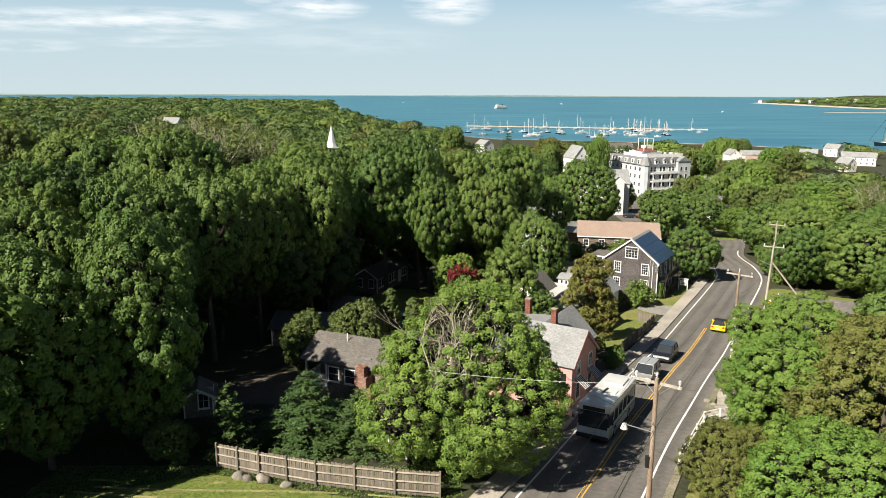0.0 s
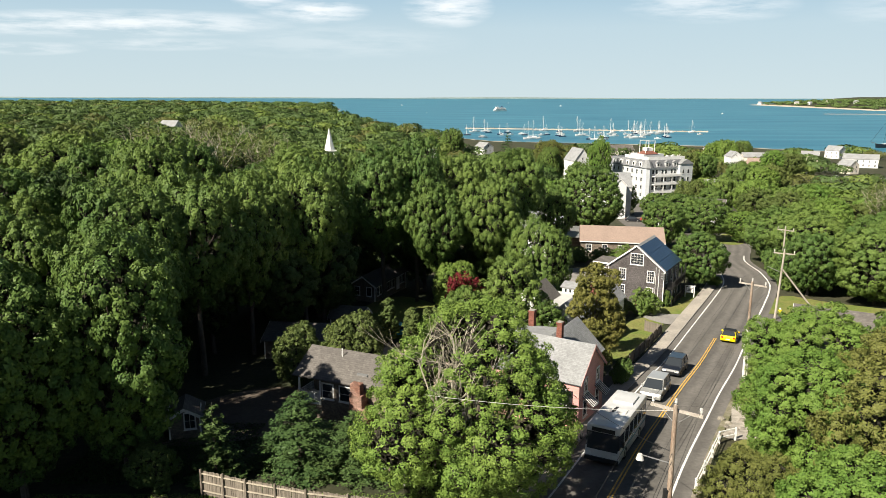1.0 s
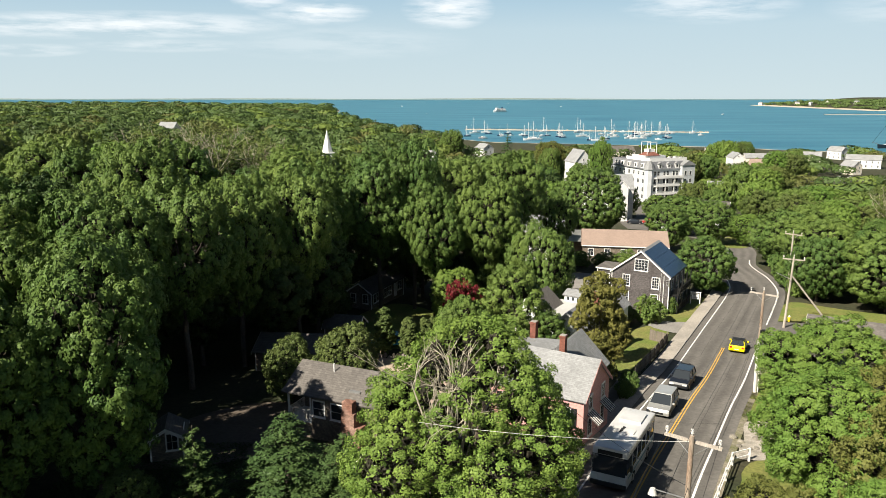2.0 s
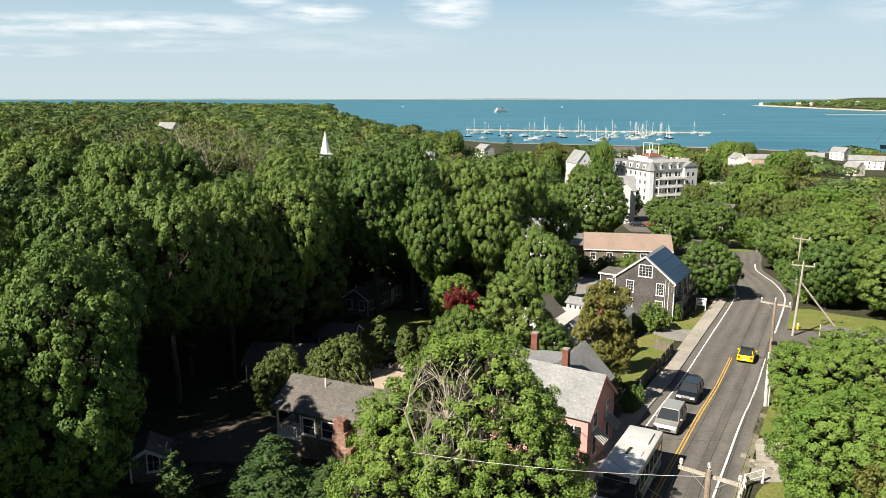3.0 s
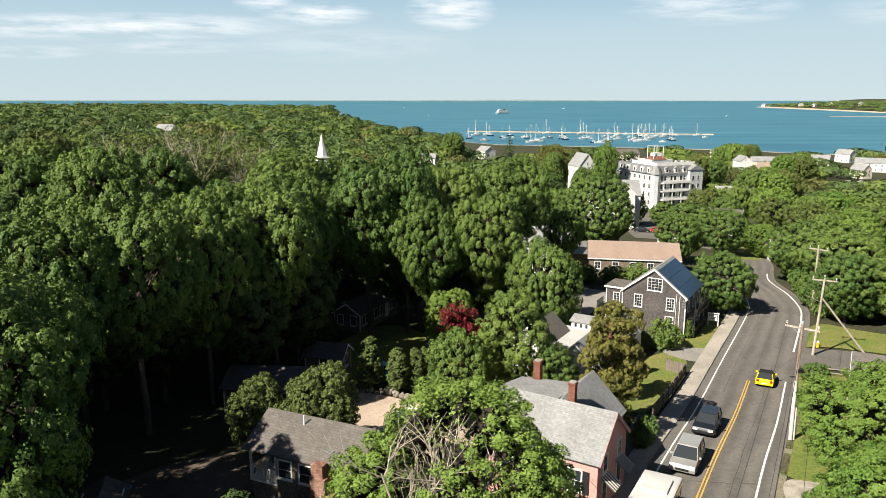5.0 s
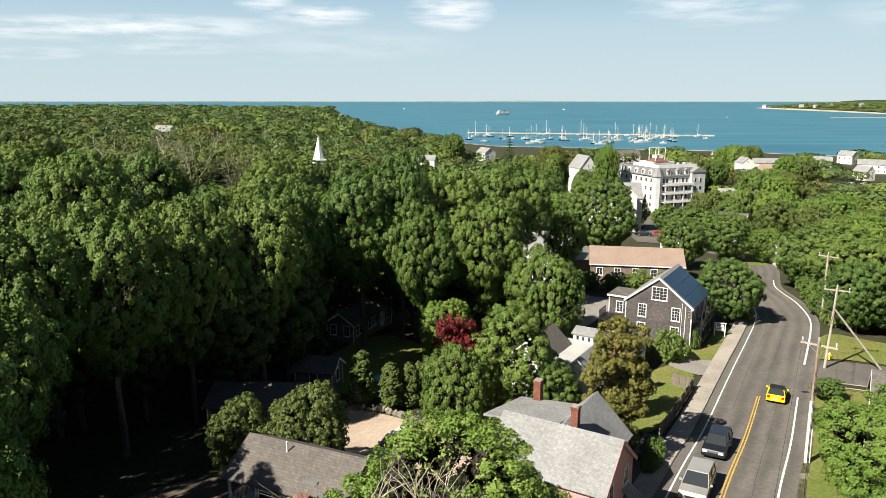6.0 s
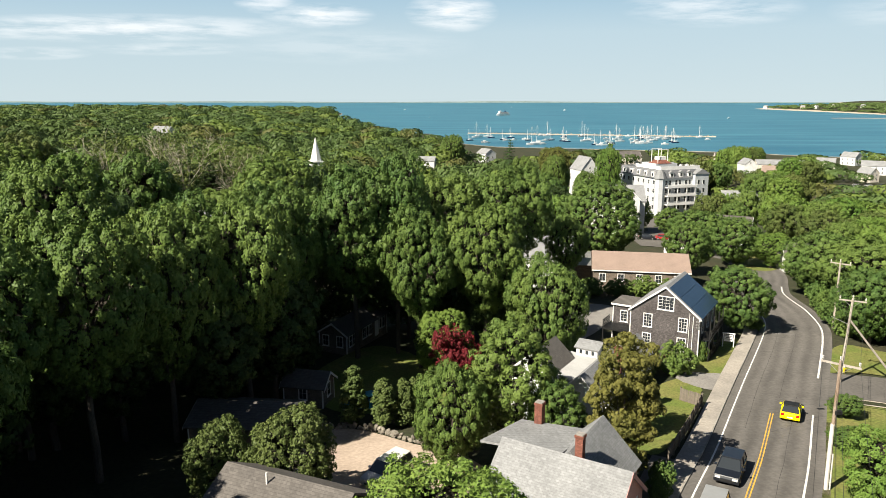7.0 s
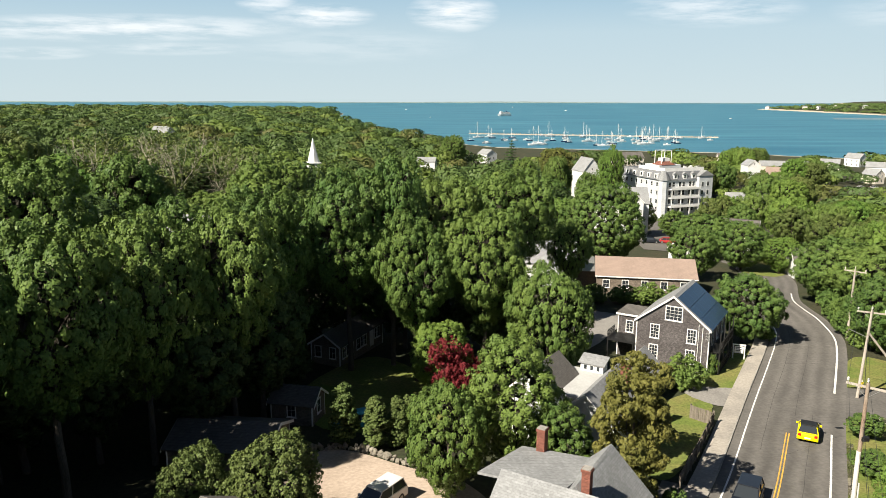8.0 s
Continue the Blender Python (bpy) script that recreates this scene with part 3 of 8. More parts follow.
def crown_leaves(rng, rx, rz, zc, lobes, count, size, per=3, lobe_r=0.4, flat=1.0, taper=0.0, tuft=0.5, inner=0.12, low=-0.75, per_tuft=18):
    """A crown of overlapping leafy lobes: tufts of leaves over their outer sides, larger leaves within."""
    d = unit(rng.normal(size=(lobes * 6, 3)))
    d = d[d[:, 2] > low][:lobes]
    lobes = len(d)
    k = rng.uniform(0.55, 0.9, lobes)[:, None]
    c = d * k * np.array([rx, rx, rz])
    shrink = 1 - taper * np.clip((c[:, 2] / rz + 1) / 2, 0, 1)
    c[:, :2] *= shrink[:, None]
    lr = rx * lobe_r * rng.uniform(0.7, 1.25, lobes) * (0.55 + 0.45 * shrink)
    # tufts over the lobes: small domes of leaves that open outward and up
    tufts = count // per_tuft
    pick = rng.choice(lobes, tufts * 2, p=(lr ** 2) / (lr ** 2).sum())
    o = unit(rng.normal(size=(len(pick), 3)) + d[pick] * 0.8 + UP * 0.45)
    t = c[pick] + o * (lr[pick] * rng.uniform(0.8, 1.1, len(pick)))[:, None] * np.array([1, 1, flat])
    near = np.linalg.norm(t[:, None] - c[None], axis=2) < lr[None] * 0.74
    t, o = t[near.sum(1) == 0][:tufts], o[near.sum(1) == 0][:tufts]
    idx = np.repeat(np.arange(len(t)), per_tuft)
    ax = unit(o + UP * 0.7)[idx]
    w = unit(rng.normal(size=(len(idx), 3)) + ax * 0.75)
    rad = tuft * rng.uniform(0.7, 1.3, len(t))[idx] * rng.uniform(0.8, 1.0, len(idx))
    p = t[idx] + w * rad[:, None] * np.array([0.70, 0.70, 0.62])
    n = unit(w + UP * 0.1 + rng.normal(size=p.shape) * 0.14)
    v = [leaves_from(rng, p, n, size, per)]
    # foliage behind the tufts, and broad leaf masses deep inside
    m = int(count * inner)
    pi = rng.choice(lobes, m)
    q = c[pi] + unit(rng.normal(size=(m, 3))) * (lr[pi] * rng.uniform(0.3, 0.65, m))[:, None]
    v.append(leaves_from(rng, q, unit(rng.normal(size=(m, 3)) + UP * 0.5), size * 1.5, per))
    m = 260
    q = c[rng.choice(lobes, m)] * rng.uniform(0.3, 0.9, m)[:, None] + rng.normal(size=(m, 3)) * rx * 0.06
    v.append(leaves_from(rng, q, unit(rng.normal(size=(m, 3))), min(rx * 0.13, size * 3.2), per))
    v = np.concatenate(v)
    v[:, 2] += zc
    return v, c + np.array([0, 0, zc])


def dome_leaves(rng, r, z0, h, leaf, clump=0.62, cover=1.0, lobes=12, core=0.76, low=-0.3, spread=1.7, lean=0.35, ragged=0.3, tuck=0.62, narrow=0.0):
    """A full broadleaf crown: a dome swelled by boughs, set close with leafy clumps, and near-black flecks within as
    painted shade.
    """
    H = h - z0
    zc = z0 + H * 0.5
    per_clump = cover * 7.1 * (clump / leaf) ** 2
    i = np.arange(lobes) + 0.5
    uz = low + (0.92 - low) * i / lobes
    az = i * 2.39996 + rng.uniform(-0.5, 0.5, lobes)
    ur = np.sqrt(1 - uz ** 2)
    d = np.stack([ur * np.cos(az), ur * np.sin(az), uz], 1)
    k = rng.uniform(0.58, 0.74, lobes)[:, None]
    lr = rng.uniform(0.26, 0.40, lobes)
    cs = np.concatenate([[[0, 0, 0]], d * k * np.array([r, r, H * 0.54])])
    ax = np.concatenate([[[core * r, core * r, H * 0.47]], np.stack([lr * r, lr * r, lr * np.minimum(r, H * 0.5) * 1.1], 1)])
    area = (ax[:, 0] * (ax[:, 0] + 2 * ax[:, 2]))
    n = int(area.sum() * 12 / (clump * clump))
    b = rng.choice(len(cs), n, p=area / area.sum())
    u = unit(rng.normal(size=(n, 3)))
    p = cs[b] + u * ax[b]
    nrm = unit(u / ax[b])
    inside = (((p[:, None] - cs[None]) / (ax[None] * 0.985)) ** 2).sum(2) < 1
    inside[np.arange(n), b] = False
    ok = ~inside.any(1) & (p[:, 2] > -H * 0.46)
    p, nrm = p[ok], nrm[ok]
    # the crown draws in below its widest part
    under = np.clip((H * 0.08 - p[:, 2]) / (H * 0.54), 0, 1)
    p[:, :2] *= ((1 - tuck * under ** 1.6) * (1 - narrow * np.clip(p[:, 2] / (H * 0.5) + 0.25, 0, 1)))[:, None]
    nrm = unit(nrm - UP * (under * tuck * 1.1)[:, None])
    # thin to an even but irregular spacing
    gap = clump * spread
    keep = np.zeros((len(p), 3)); m = 0; ids = []
    for j in range(len(p)):
        g2 = (gap * rng.uniform(0.7, 1.25)) ** 2
        if m == 0 or ((keep[:m] - p[j]) ** 2).sum(1).min() > g2:
            keep[m] = p[j]; m += 1; ids.append(j)
    q, qn = p[ids], nrm[ids]
    # clumps stand out of the crown, longer than wide, and tip upward
    rad = clump * rng.uniform(0.65, 1.25, m)
    ax = unit(qn + UP * lean + rng.normal(size=qn.shape) * 0.22)
    q = q + qn * (rng.uniform(-0.9, 0.5, m) * clump)[:, None]
    idx = np.repeat(np.arange(m), np.maximum(8, (per_clump * (rad / clump) ** 2).astype(int)))
    w = unit(rng.normal(size=(len(idx), 3)) + ax[idx] * 0.8)
    lift = (w * ax[idx]).sum(1, keepdims=True)
    long = rng.uniform(0.95, 1.2, m)[idx][:, None]
    pos = q[idx] + (w + ax[idx] * lift * (long - 1)) * (rad[idx] * rng.uniform(0.6, 1.05, len(idx)))[:, None]
    out = unit(w - ax[idx] * lift * (1 - 1 / long))
    v = [leaves_from(rng, pos, unit(out * 0.75 + qn[idx] * 0.5 + rng.normal(size=w.shape) * ragged), leaf)]
    # loose leaves behind the clumps
    size = leaf * 1.7
    k = int(m * gap * gap * 0.75 * 0.5 / (1.1 * size * size))
    j = rng.integers(0, len(p), k)
    v.append(leaves_from(rng, p[j] - nrm[j] * (1.5 * clump * rng.uniform(0.8, 1.25, k))[:, None], unit(nrm[j] + rng.normal(size=(k, 3)) * 0.5), size))
    # dark flecks that close the crown, their colour standing in for its inner shade
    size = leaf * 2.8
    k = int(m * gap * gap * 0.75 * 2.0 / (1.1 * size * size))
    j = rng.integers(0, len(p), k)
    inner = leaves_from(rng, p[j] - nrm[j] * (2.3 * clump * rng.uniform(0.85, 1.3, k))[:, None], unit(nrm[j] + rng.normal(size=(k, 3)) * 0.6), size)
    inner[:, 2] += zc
    v = np.concatenate(v)
    v[:, 2] += zc
    return v, cs[1:] + np.array([0, 0, zc]), inner


def limb(bm, rng, p, q, r0, r1, n=6, bend=0.08):
    p, q = Vector(p), Vector(q)
    L = (q - p).length
    pts = [p.lerp(q, t) + Vector(rng.normal(size=3)) * bend * L * (0 if t in (0, 1) else 0.5) for t in (0, 0.4, 0.75, 1)]
    for i in range(3):
        a, b = i / 3, (i + 1) / 3
        tube(bm, pts[i], pts[i + 1], r0 + (r1 - r0) * a, r0 + (r1 - r0) * b, n)


TEMPLATES = {}


def build_tree(key, name, label, m, seed, leaf, leaf_size, count, r, h, bare=0.28, lobes=34, per=3, flat=1.0, taper=0.0, lobe_r=0.4, trunk_r=0.24, tuft=0.6, limbs=9, low=-0.75, category="tree", per_tuft=22, gap=None, dome=None):
    """One broadleaf tree: trunk with limbs, and a crown."""
    rng = np.random.default_rng(seed)
    t = thing(name, m, label, category)
    z0 = h * bare
    rz = (h - z0) / 2
    if dome is not None:
        v, c, inner = dome_leaves(rng, r, z0, h, leaf_size, low=low, **dome)
    else:
        v, c = crown_leaves(rng, r, rz, z0 + rz, lobes, count, leaf_size, per, lobe_r, flat, taper, tuft, low=low, per_tuft=per_tuft)
    wide = r / np.percentile(np.hypot(v[:, 0], v[:, 1]), 97)
    high = (h - z0) / (np.percentile(v[:, 2], 99.7) - z0)
    v = np.stack([v[:, 0] * wide, v[:, 1] * wide, z0 + (v[:, 2] - z0) * high], 1)
    c = np.stack([c[:, 0] * wide, c[:, 1] * wide, z0 + (c[:, 2] - z0) * high], 1)
    if gap:
        mid = v.reshape(-1, per, 3).mean(1)
        away = np.hypot(mid[:, 0] - gap[0], mid[:, 1] - gap[1]) > gap[2] * (0.5 + 0.5 * (mid[:, 2] - gap[3]) / (h - gap[3]))
        v = v.reshape(-1, per, 3)[away | (mid[:, 2] < gap[3]) | (rng.uniform(size=len(mid)) < 0.05)].reshape(-1, 3)
    quads_mesh("crown", v, per, leaf, t)
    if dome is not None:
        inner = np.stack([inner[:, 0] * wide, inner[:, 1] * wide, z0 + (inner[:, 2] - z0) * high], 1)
        quads_mesh("inner_growth", inner, 3, CROWN_SHADE, t)
    bm = bmesh.new()
    top = Vector((rng.normal() * 0.3, rng.normal() * 0.3, h * 0.72))
    limb(bm, rng, (0, 0, -0.4), (top.x * 0.3, top.y * 0.3, max(z0 * 1.1, 0.06 * h)), trunk_r * 1.3, trunk_r, 9, 0.02)
    limb(bm, rng, (top.x * 0.3, top.y * 0.3, max(z0 * 1.1, 0.06 * h)), top, trunk_r, trunk_r * 0.25, 7, 0.05)
    for q in c[rng.choice(len(c), min(limbs, len(c)), replace=False)]:
        s = max(rng.uniform(0.7, 1.3) * z0, 0.08 * h) + 0.15 * rng.uniform() * h
        limb(bm, rng, (top.x * 0.3, top.y * 0.3, min(s, q[2])), q, trunk_r * 0.45, trunk_r * 0.1, 5)
    part("trunk", bm, BARK, t)
    TEMPLATES[key] = (t, r, h)
    return t


def plant(key, x, y, top, r, turn=0.0, label=""):
    """A copy of a kind of tree, set to its height and spread; or the first of its kind."""
    t, r0, h0 = TEMPLATES[key]
    z = gz(x, y)
    o = copy_thing(t, pose(x, y, z, 0, 0, turn)) if t.get("used") else t
    t["used"] = 1
    o.matrix_basis = pose(x, y, z, 0, 0, turn)
    o.scale = (r / r0, r / r0, (top - z) / h0)
    if "used" in o and o is not t:
        del o["used"]
    if label:
        o["label"] = label
    return o


MAPLE = "full-crowned green maple with dense lobed foliage"
for i in range(5):
    build_tree("maple%d" % i, "maple_tree", MAPLE, I4, 10 + i, LEAF, 0.125, 0, 5.6, 15.0, bare=0.24 + 0.02 * i, low=-0.3, limbs=10, dome=dict(clump=0.50, lobes=12 + i))
build_tree("edge0", "maple_tree", "green maple at the edge of the wood, leafy to the ground", I4, 17, LEAF, 0.12, 0, 5.0, 15.0, bare=0.05, low=-0.8, limbs=12, dome=dict(clump=0.50, lobes=22, core=0.70, tuck=0.1))
for i in range(5):
    build_tree("wood%d" % i, ("maple_tree", "maple_tree", "maple_tree", "oak_tree", "broadleaf_tree")[i], (MAPLE, MAPLE, "deep green full-crowned broadleaf tree", "olive-tinted young oak among maples", "fresh light green broadleaf tree")[i], I4, 20 + i, (LEAF, LEAF, LEAF_DARK_SHADE, LEAF_OAK, LEAF_BRIGHT)[i], 0.18, 0, 5.0, 13.0, bare=0.22, limbs=3, low=-0.3, dome=dict(clump=0.66, lobes=10 + i))
# trees of the shaded woods: shade is put into their leaf colour
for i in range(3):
    build_tree("dark%d" % i, "maple_tree", "dark green broadleaf tree standing in shade", I4, 30 + i, LEAF_DARK_SHADE, 0.17, 0, 5.0, 15.0, bare=0.15, low=-0.5, limbs=4, dome=dict(clump=0.62, lobes=12))
build_tree("big0", "maple_tree", "very large round-crowned green maple", I4, 97, LEAF, 0.18, 0, 8.4, 16.5, bare=0.04, low=-0.6, limbs=14, dome=dict(clump=0.62, lobes=18, core=0.82, tuck=0.3))
for i in range(3):
    build_tree("low%d" % i, ("maple_tree", "broadleaf_tree", "oak_tree")[i], ("low rounded green maple beside the town", "low light green broadleaf tree", "low olive-tinted spreading young oak")[i], I4, 120 + i, (LEAF, LEAF_BRIGHT, LEAF_OAK)[i], 0.155, 0, 5.4, 9.5, bare=0.08, low=-0.4, limbs=3, dome=dict(clump=0.52, lobes=14 + i, core=0.60, tuck=0.35, ragged=0.36))
for i in range(2):
    build_tree("round%d" % i, "maple_tree", "round-crowned green street maple with foliage to the ground", I4, 90 + i, LEAF, 0.13, 0, 5.0, 10.0, bare=0.05, low=-0.5, trunk_r=0.2, dome=dict(clump=0.48, lobes=15 + 2 * i, core=0.76, tuck=0.25))
for i in range(3):
    build_tree("light%d" % i, "broadleaf_tree", "fresh light green broadleaf tree beside the road", I4, 40 + i, LEAF_BRIGHT, 0.082, 0, 5.0, 11.0, bare=0.06, low=-0.6, dome=dict(clump=0.38, cover=0.9, lobes=22 + i, core=0.60, tuck=0.2, ragged=0.42))
for i in range(2):
    build_tree("olive%d" % i, "oak_tree", "olive-brown young oak with new spring leaves", I4, 50 + i, LEAF_OLIVE, 0.085, 0, 5.0, 11.0, bare=0.08, low=-0.6, limbs=14, dome=dict(clump=0.40, lobes=22 + i, core=0.62, spread=1.9, cover=0.8, tuck=0.2, ragged=0.45))
build_tree("small0", "garden_tree", "small rounded green garden tree", I4, 60, LEAF, 0.10, 0, 3.0, 7.0, bare=0.06, low=-0.6, trunk_r=0.12, dome=dict(clump=0.34, lobes=12))
build_tree("small1", "garden_tree", "mid-green garden tree with airy foliage", I4, 61, LEAF, 0.10, 0, 3.6, 11.0, bare=0.05, low=-0.8, trunk_r=0.14, dome=dict(clump=0.38, lobes=20, core=0.62, spread=2.0))
build_tree("red0", "red_maple", "dark red Japanese maple with a spreading crown", I4, 62, LEAF_RED, 0.10, 11000, 2.7, 5.5, bare=0.08, lobes=30, tuft=0.32, trunk_r=0.1, flat=0.6, category="tree")
build_tree("cedar0", "cedar_tree", "golden-green cedar with layered clumps of foliage", I4, 63, NEEDLE_GOLD, 0.10, 26000, 3.0, 11.5, bare=0.03, lobes=80, tuft=0.34, trunk_r=0.16, lobe_r=0.26, flat=0.5, taper=0.3, low=-0.95)
build_tree("cone0", "arborvitae", "narrow conical green arborvitae hedge tree", I4, 64, NEEDLE_BRIGHT, 0.075, 13000, 1.25, 5.6, bare=0.0, lobes=60, tuft=0.2, trunk_r=0.08, lobe_r=0.4, taper=0.75, low=-1.0)
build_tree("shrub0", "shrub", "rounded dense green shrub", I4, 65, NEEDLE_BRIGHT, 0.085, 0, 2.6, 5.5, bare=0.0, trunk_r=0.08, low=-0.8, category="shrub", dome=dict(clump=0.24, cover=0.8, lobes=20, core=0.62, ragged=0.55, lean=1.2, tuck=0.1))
build_tree("shrub1", "shrub", "low leafy green shrub", I4, 66, LEAF, 0.09, 7000, 1.6, 2.6, bare=0.0, lobes=22, tuft=0.26, trunk_r=0.05, low=-1.0, category="shrub")


def build_spruce(key, label, seed, r, h, needle):
    """A conifer: whorls of drooping boughs, each a fan of small sprays."""
    rng = np.random.default_rng(seed)
    t = thing("spruce_tree", I4, label, "tree")
    bm = bmesh.new()
    tube(bm, (0, 0, -0.3), (0, 0, h * 0.96), 0.16, 0.02, 8)
    vs = []
    levels = int(h / 0.42)
    for i in range(levels):
        z = 0.35 + (h - 0.5) * i / levels
        reach = r * (1 - i / levels) ** 0.85 + 0.12
        k = max(5, int(6 + reach * 2.6))
        for j in range(k):
            a = rng.uniform(0, 2 * math.pi)
            L = reach * rng.uniform(0.72, 1.12)
            n = max(10, int(L * 34))
            s = rng.uniform(0.12, 1.0, n) ** 0.8 * L
            side = rng.normal(size=n) * 0.16 * (0.4 + s * 0.35)
            dz = -0.22 * s + 0.12 * s * s / max(L, 0.3) + rng.normal(size=n) * 0.06
            p = np.stack([math.cos(a) * s - math.sin(a) * side, math.sin(a) * s + math.cos(a) * side, z + dz], 1)
            nn = unit(np.stack([np.full(n, math.cos(a) * 0.45), np.full(n, math.sin(a) * 0.45), np.ones(n)], 1) + rng.normal(size=(n, 3)) * 0.35)
            vs.append(leaves_from(rng, p, nn, 0.095))
    quads_mesh("crown", np.concatenate(vs), 3, needle, t)
    part("trunk", bm, BARK, t)
    TEMPLATES[key] = (t, r, h)


build_spruce("spruce0", "dense dark green spruce with drooping boughs", 70, 2.6, 7.0, NEEDLE)
build_spruce("spruce1", "slender dark green spruce", 71, 1.6, 6.5, NEEDLE)

# woods on the left of the road, nearest first: kind, x, y, top, spread
for n, (key, x, y, top, r) in enumerate([
    ("edge0", -21.4, 50, 21.0, 5.0), ("edge0", -26.4, 46, 19.8, 5.0), ("maple2", -34.3, 60, 20.6, 5.6), ("maple3", -28.0, 67, 21.8, 5.8),
    ("maple4", -23.6, 74, 21.9, 6.2), ("maple3", -23.6, 56.5, 20.2, 5.2), ("maple0", -20.5, 82, 21.2, 5.6), ("maple1", -46.2, 84, 21.5, 7.0), ("maple2", -33.8, 92, 24.4, 7.6),
    ("maple3", -15.5, 88, 21.2, 5.8), ("maple1", -24, 95, 20.6, 6.2), ("maple4", -7.4, 107, 22.0, 6.8), ("maple0", -2.6, 109, 23.4, 5.8),
    ("maple1", 0.4, 103.5, 18.0, 5.0), ("maple2", 8.0, 105, 18.0, 5.6), ("maple3", 12.3, 125, 20.3, 7.0), ("maple4", 3.4, 120, 20.0, 6.4),
    ("maple0", -31, 78, 21.5, 6.0), ("maple3", -40, 68, 21, 6.0), ("maple4", -16, 100, 21.0, 6.0), ("maple2", -44, 98, 23, 7.2),
]):
    plant(key, x, y, top + 0.2, r * 0.92, 47 * n)
for n, (key, x, y, top, r) in enumerate([
    ("round1", 14.3, 99, 13.4, 4.5), ("big0", 34.7, 168, 13.4, 8.8), ("red0", 4.3, 96.6, 6.4, 3.1), ("light1", 3.0, 100.2, 7.3, 3.6),
    ("small1", 8.8, 78.6, 12.9, 4.2), ("round1", 3.5, 76, 10.3, 3.2), ("cedar0", 16.6, 73.8, 12.9, 2.9), ("round0", 43.3, 119, 7.6, 4.9),
    ("maple0", -55.9, 112, 23.3, 8.5), ("dark1", -44, 70, 15, 5.0), ("dark2", -30, 80, 15, 5.5), ("dark0", -14, 92, 14.5, 5.0),
    ("dark1", -40, 50, 18.5, 5.5), ("dark2", -33, 44, 18.0, 5.0), ("dark0", -22, 100, 16.5, 6.0),
    ("spruce0", -9.3, 50.6, 9.9, 4.2), ("spruce0", -5.4, 49.6, 8.8, 3.4), ("spruce1", -14.9, 49, 9.6, 2.2), ("shrub0", -7.9, 70, 9.3, 3.3),
    ("shrub0", -13.5, 71, 7.8, 2.6), ("cone0", -5.5, 86, 5.9, 1.4), ("cone0", -2.6, 85.4, 4.9, 1.3), ("cone0", -0.7, 86, 4.7, 1.1),
    ("cone0", 0.3, 86.4, 4.7, 0.9),
]):
    plant(key, x, y, top, r, 31 * n)
# trees on the right of the road
for n, (key, x, y, top, r) in enumerate([
    ("light0", 25.2, 46.5, 13.4, 4.8), ("olive0", 28.2, 42, 14.7, 5.2), ("light1", 32.2, 61, 12.4, 5.4), ("light2", 21.4, 34, 13.0, 4.6),
    ("olive1", 17.6, 38.5, 10.8, 3.0), ("olive0", 34, 50, 14.0, 5.2), ("round1", 40, 58, 13.5, 5.5), ("light2", 27.6, 53, 10.6, 3.2),
    ("round0", 65, 124, 9.4, 6.6), ("round0", 58.8, 113.0, 8.6, 5.0), ("round1", 66, 107, 10.4, 6.6), ("round0", 65.5, 138, 8.6, 6.4),
    ("round1", 68, 131, 9.5, 7.0), ("round0", 74, 113, 11, 7.5), ("small0", 41.8, 88, 2.2, 1.7), ("small0", 38.0, 80.5, 2.2, 2.0),
    ("round0", 61.0, 119.5, 7.0, 4.2), ("light1", 74, 100, 10.5, 6.2), ("round0", 82, 106, 11.5, 7.2), ("round1", 66.5, 98.5, 8.0, 4.0), ("round1", 76, 122, 10.5, 7.0), ("round0", 84, 116, 11, 7.0),
]):
    plant(key, x, y, top, r, 67 * n + 20)
# trees of the town, down the hill
for n, (key, x, y, top, r) in enumerate([
    ("maple3", 79.6, 215, 5.5, 10.0), ("round0", 64.0, 190, 4.0, 7.5), ("round0", 64.6, 172, 5.5, 6.1), ("light0", 70.6, 168, 3.0, 4.0),
    ("maple1", 92.3, 200, 6.0, 11.0), ("maple2", 86.8, 170, 7.0, 9.5), ("maple3", 132, 300, 1.5, 13.5), ("dark1", 190, 400, -1.0, 13.0),
    ("maple4", 126.5, 360, 1.5, 12.0), ("small0", 61.7, 235, 1.0, 3.8), ("small0", 67.6, 225, -0.5, 4.6), ("light1", 67, 301, 12.0, 6.2), ("round0", 49, 318, 6.6, 7.0), ("round1", 60, 310, 1.0, 6.0), ("round1", 38, 330, 5.0, 7.4),
    ("spruce0", 41.6, 430, 7.9, 9.0), ("olive0", 65, 420, 2.8, 10.5), ("maple0", 9.3, 450, 7.7, 9.9), ("spruce1", -56.7, 700, 5.9, 7.0),
    ("round0", 66.5, 141, 6.0, 5.6), ("dark2", 146, 341, -1.5, 11.5), ("maple3", 129, 250, -0.5, 11.5),
    ("dark0", 188, 480, -0.5, 12.5), ("dark1", 218, 520, -4.0, 8.0), ("round0", 50.8, 161, 6.4, 5.0),
]):
    tall = top - gz(x, y)
    if r < 7.8 or tall > 1.5 * r:
        plant("big0" if tall > 12 and key[:4] in ("mapl", "dark", "roun") else key, x, y, top, r * (0.85 if tall > 12 else 1.0), 83 * n + 5)
        continue
    for k in range(4):
        w = 1.57 * k + 0.5 * n
        plant("low%d" % ((n + k) % 3 if x > 60 else 0), x + math.cos(w) * r * 0.5, y + math.sin(w) * r * 0.5, top - (0, 1.4, 0.7, 2.2)[k], r * 0.52, 83 * n + 50 * k)

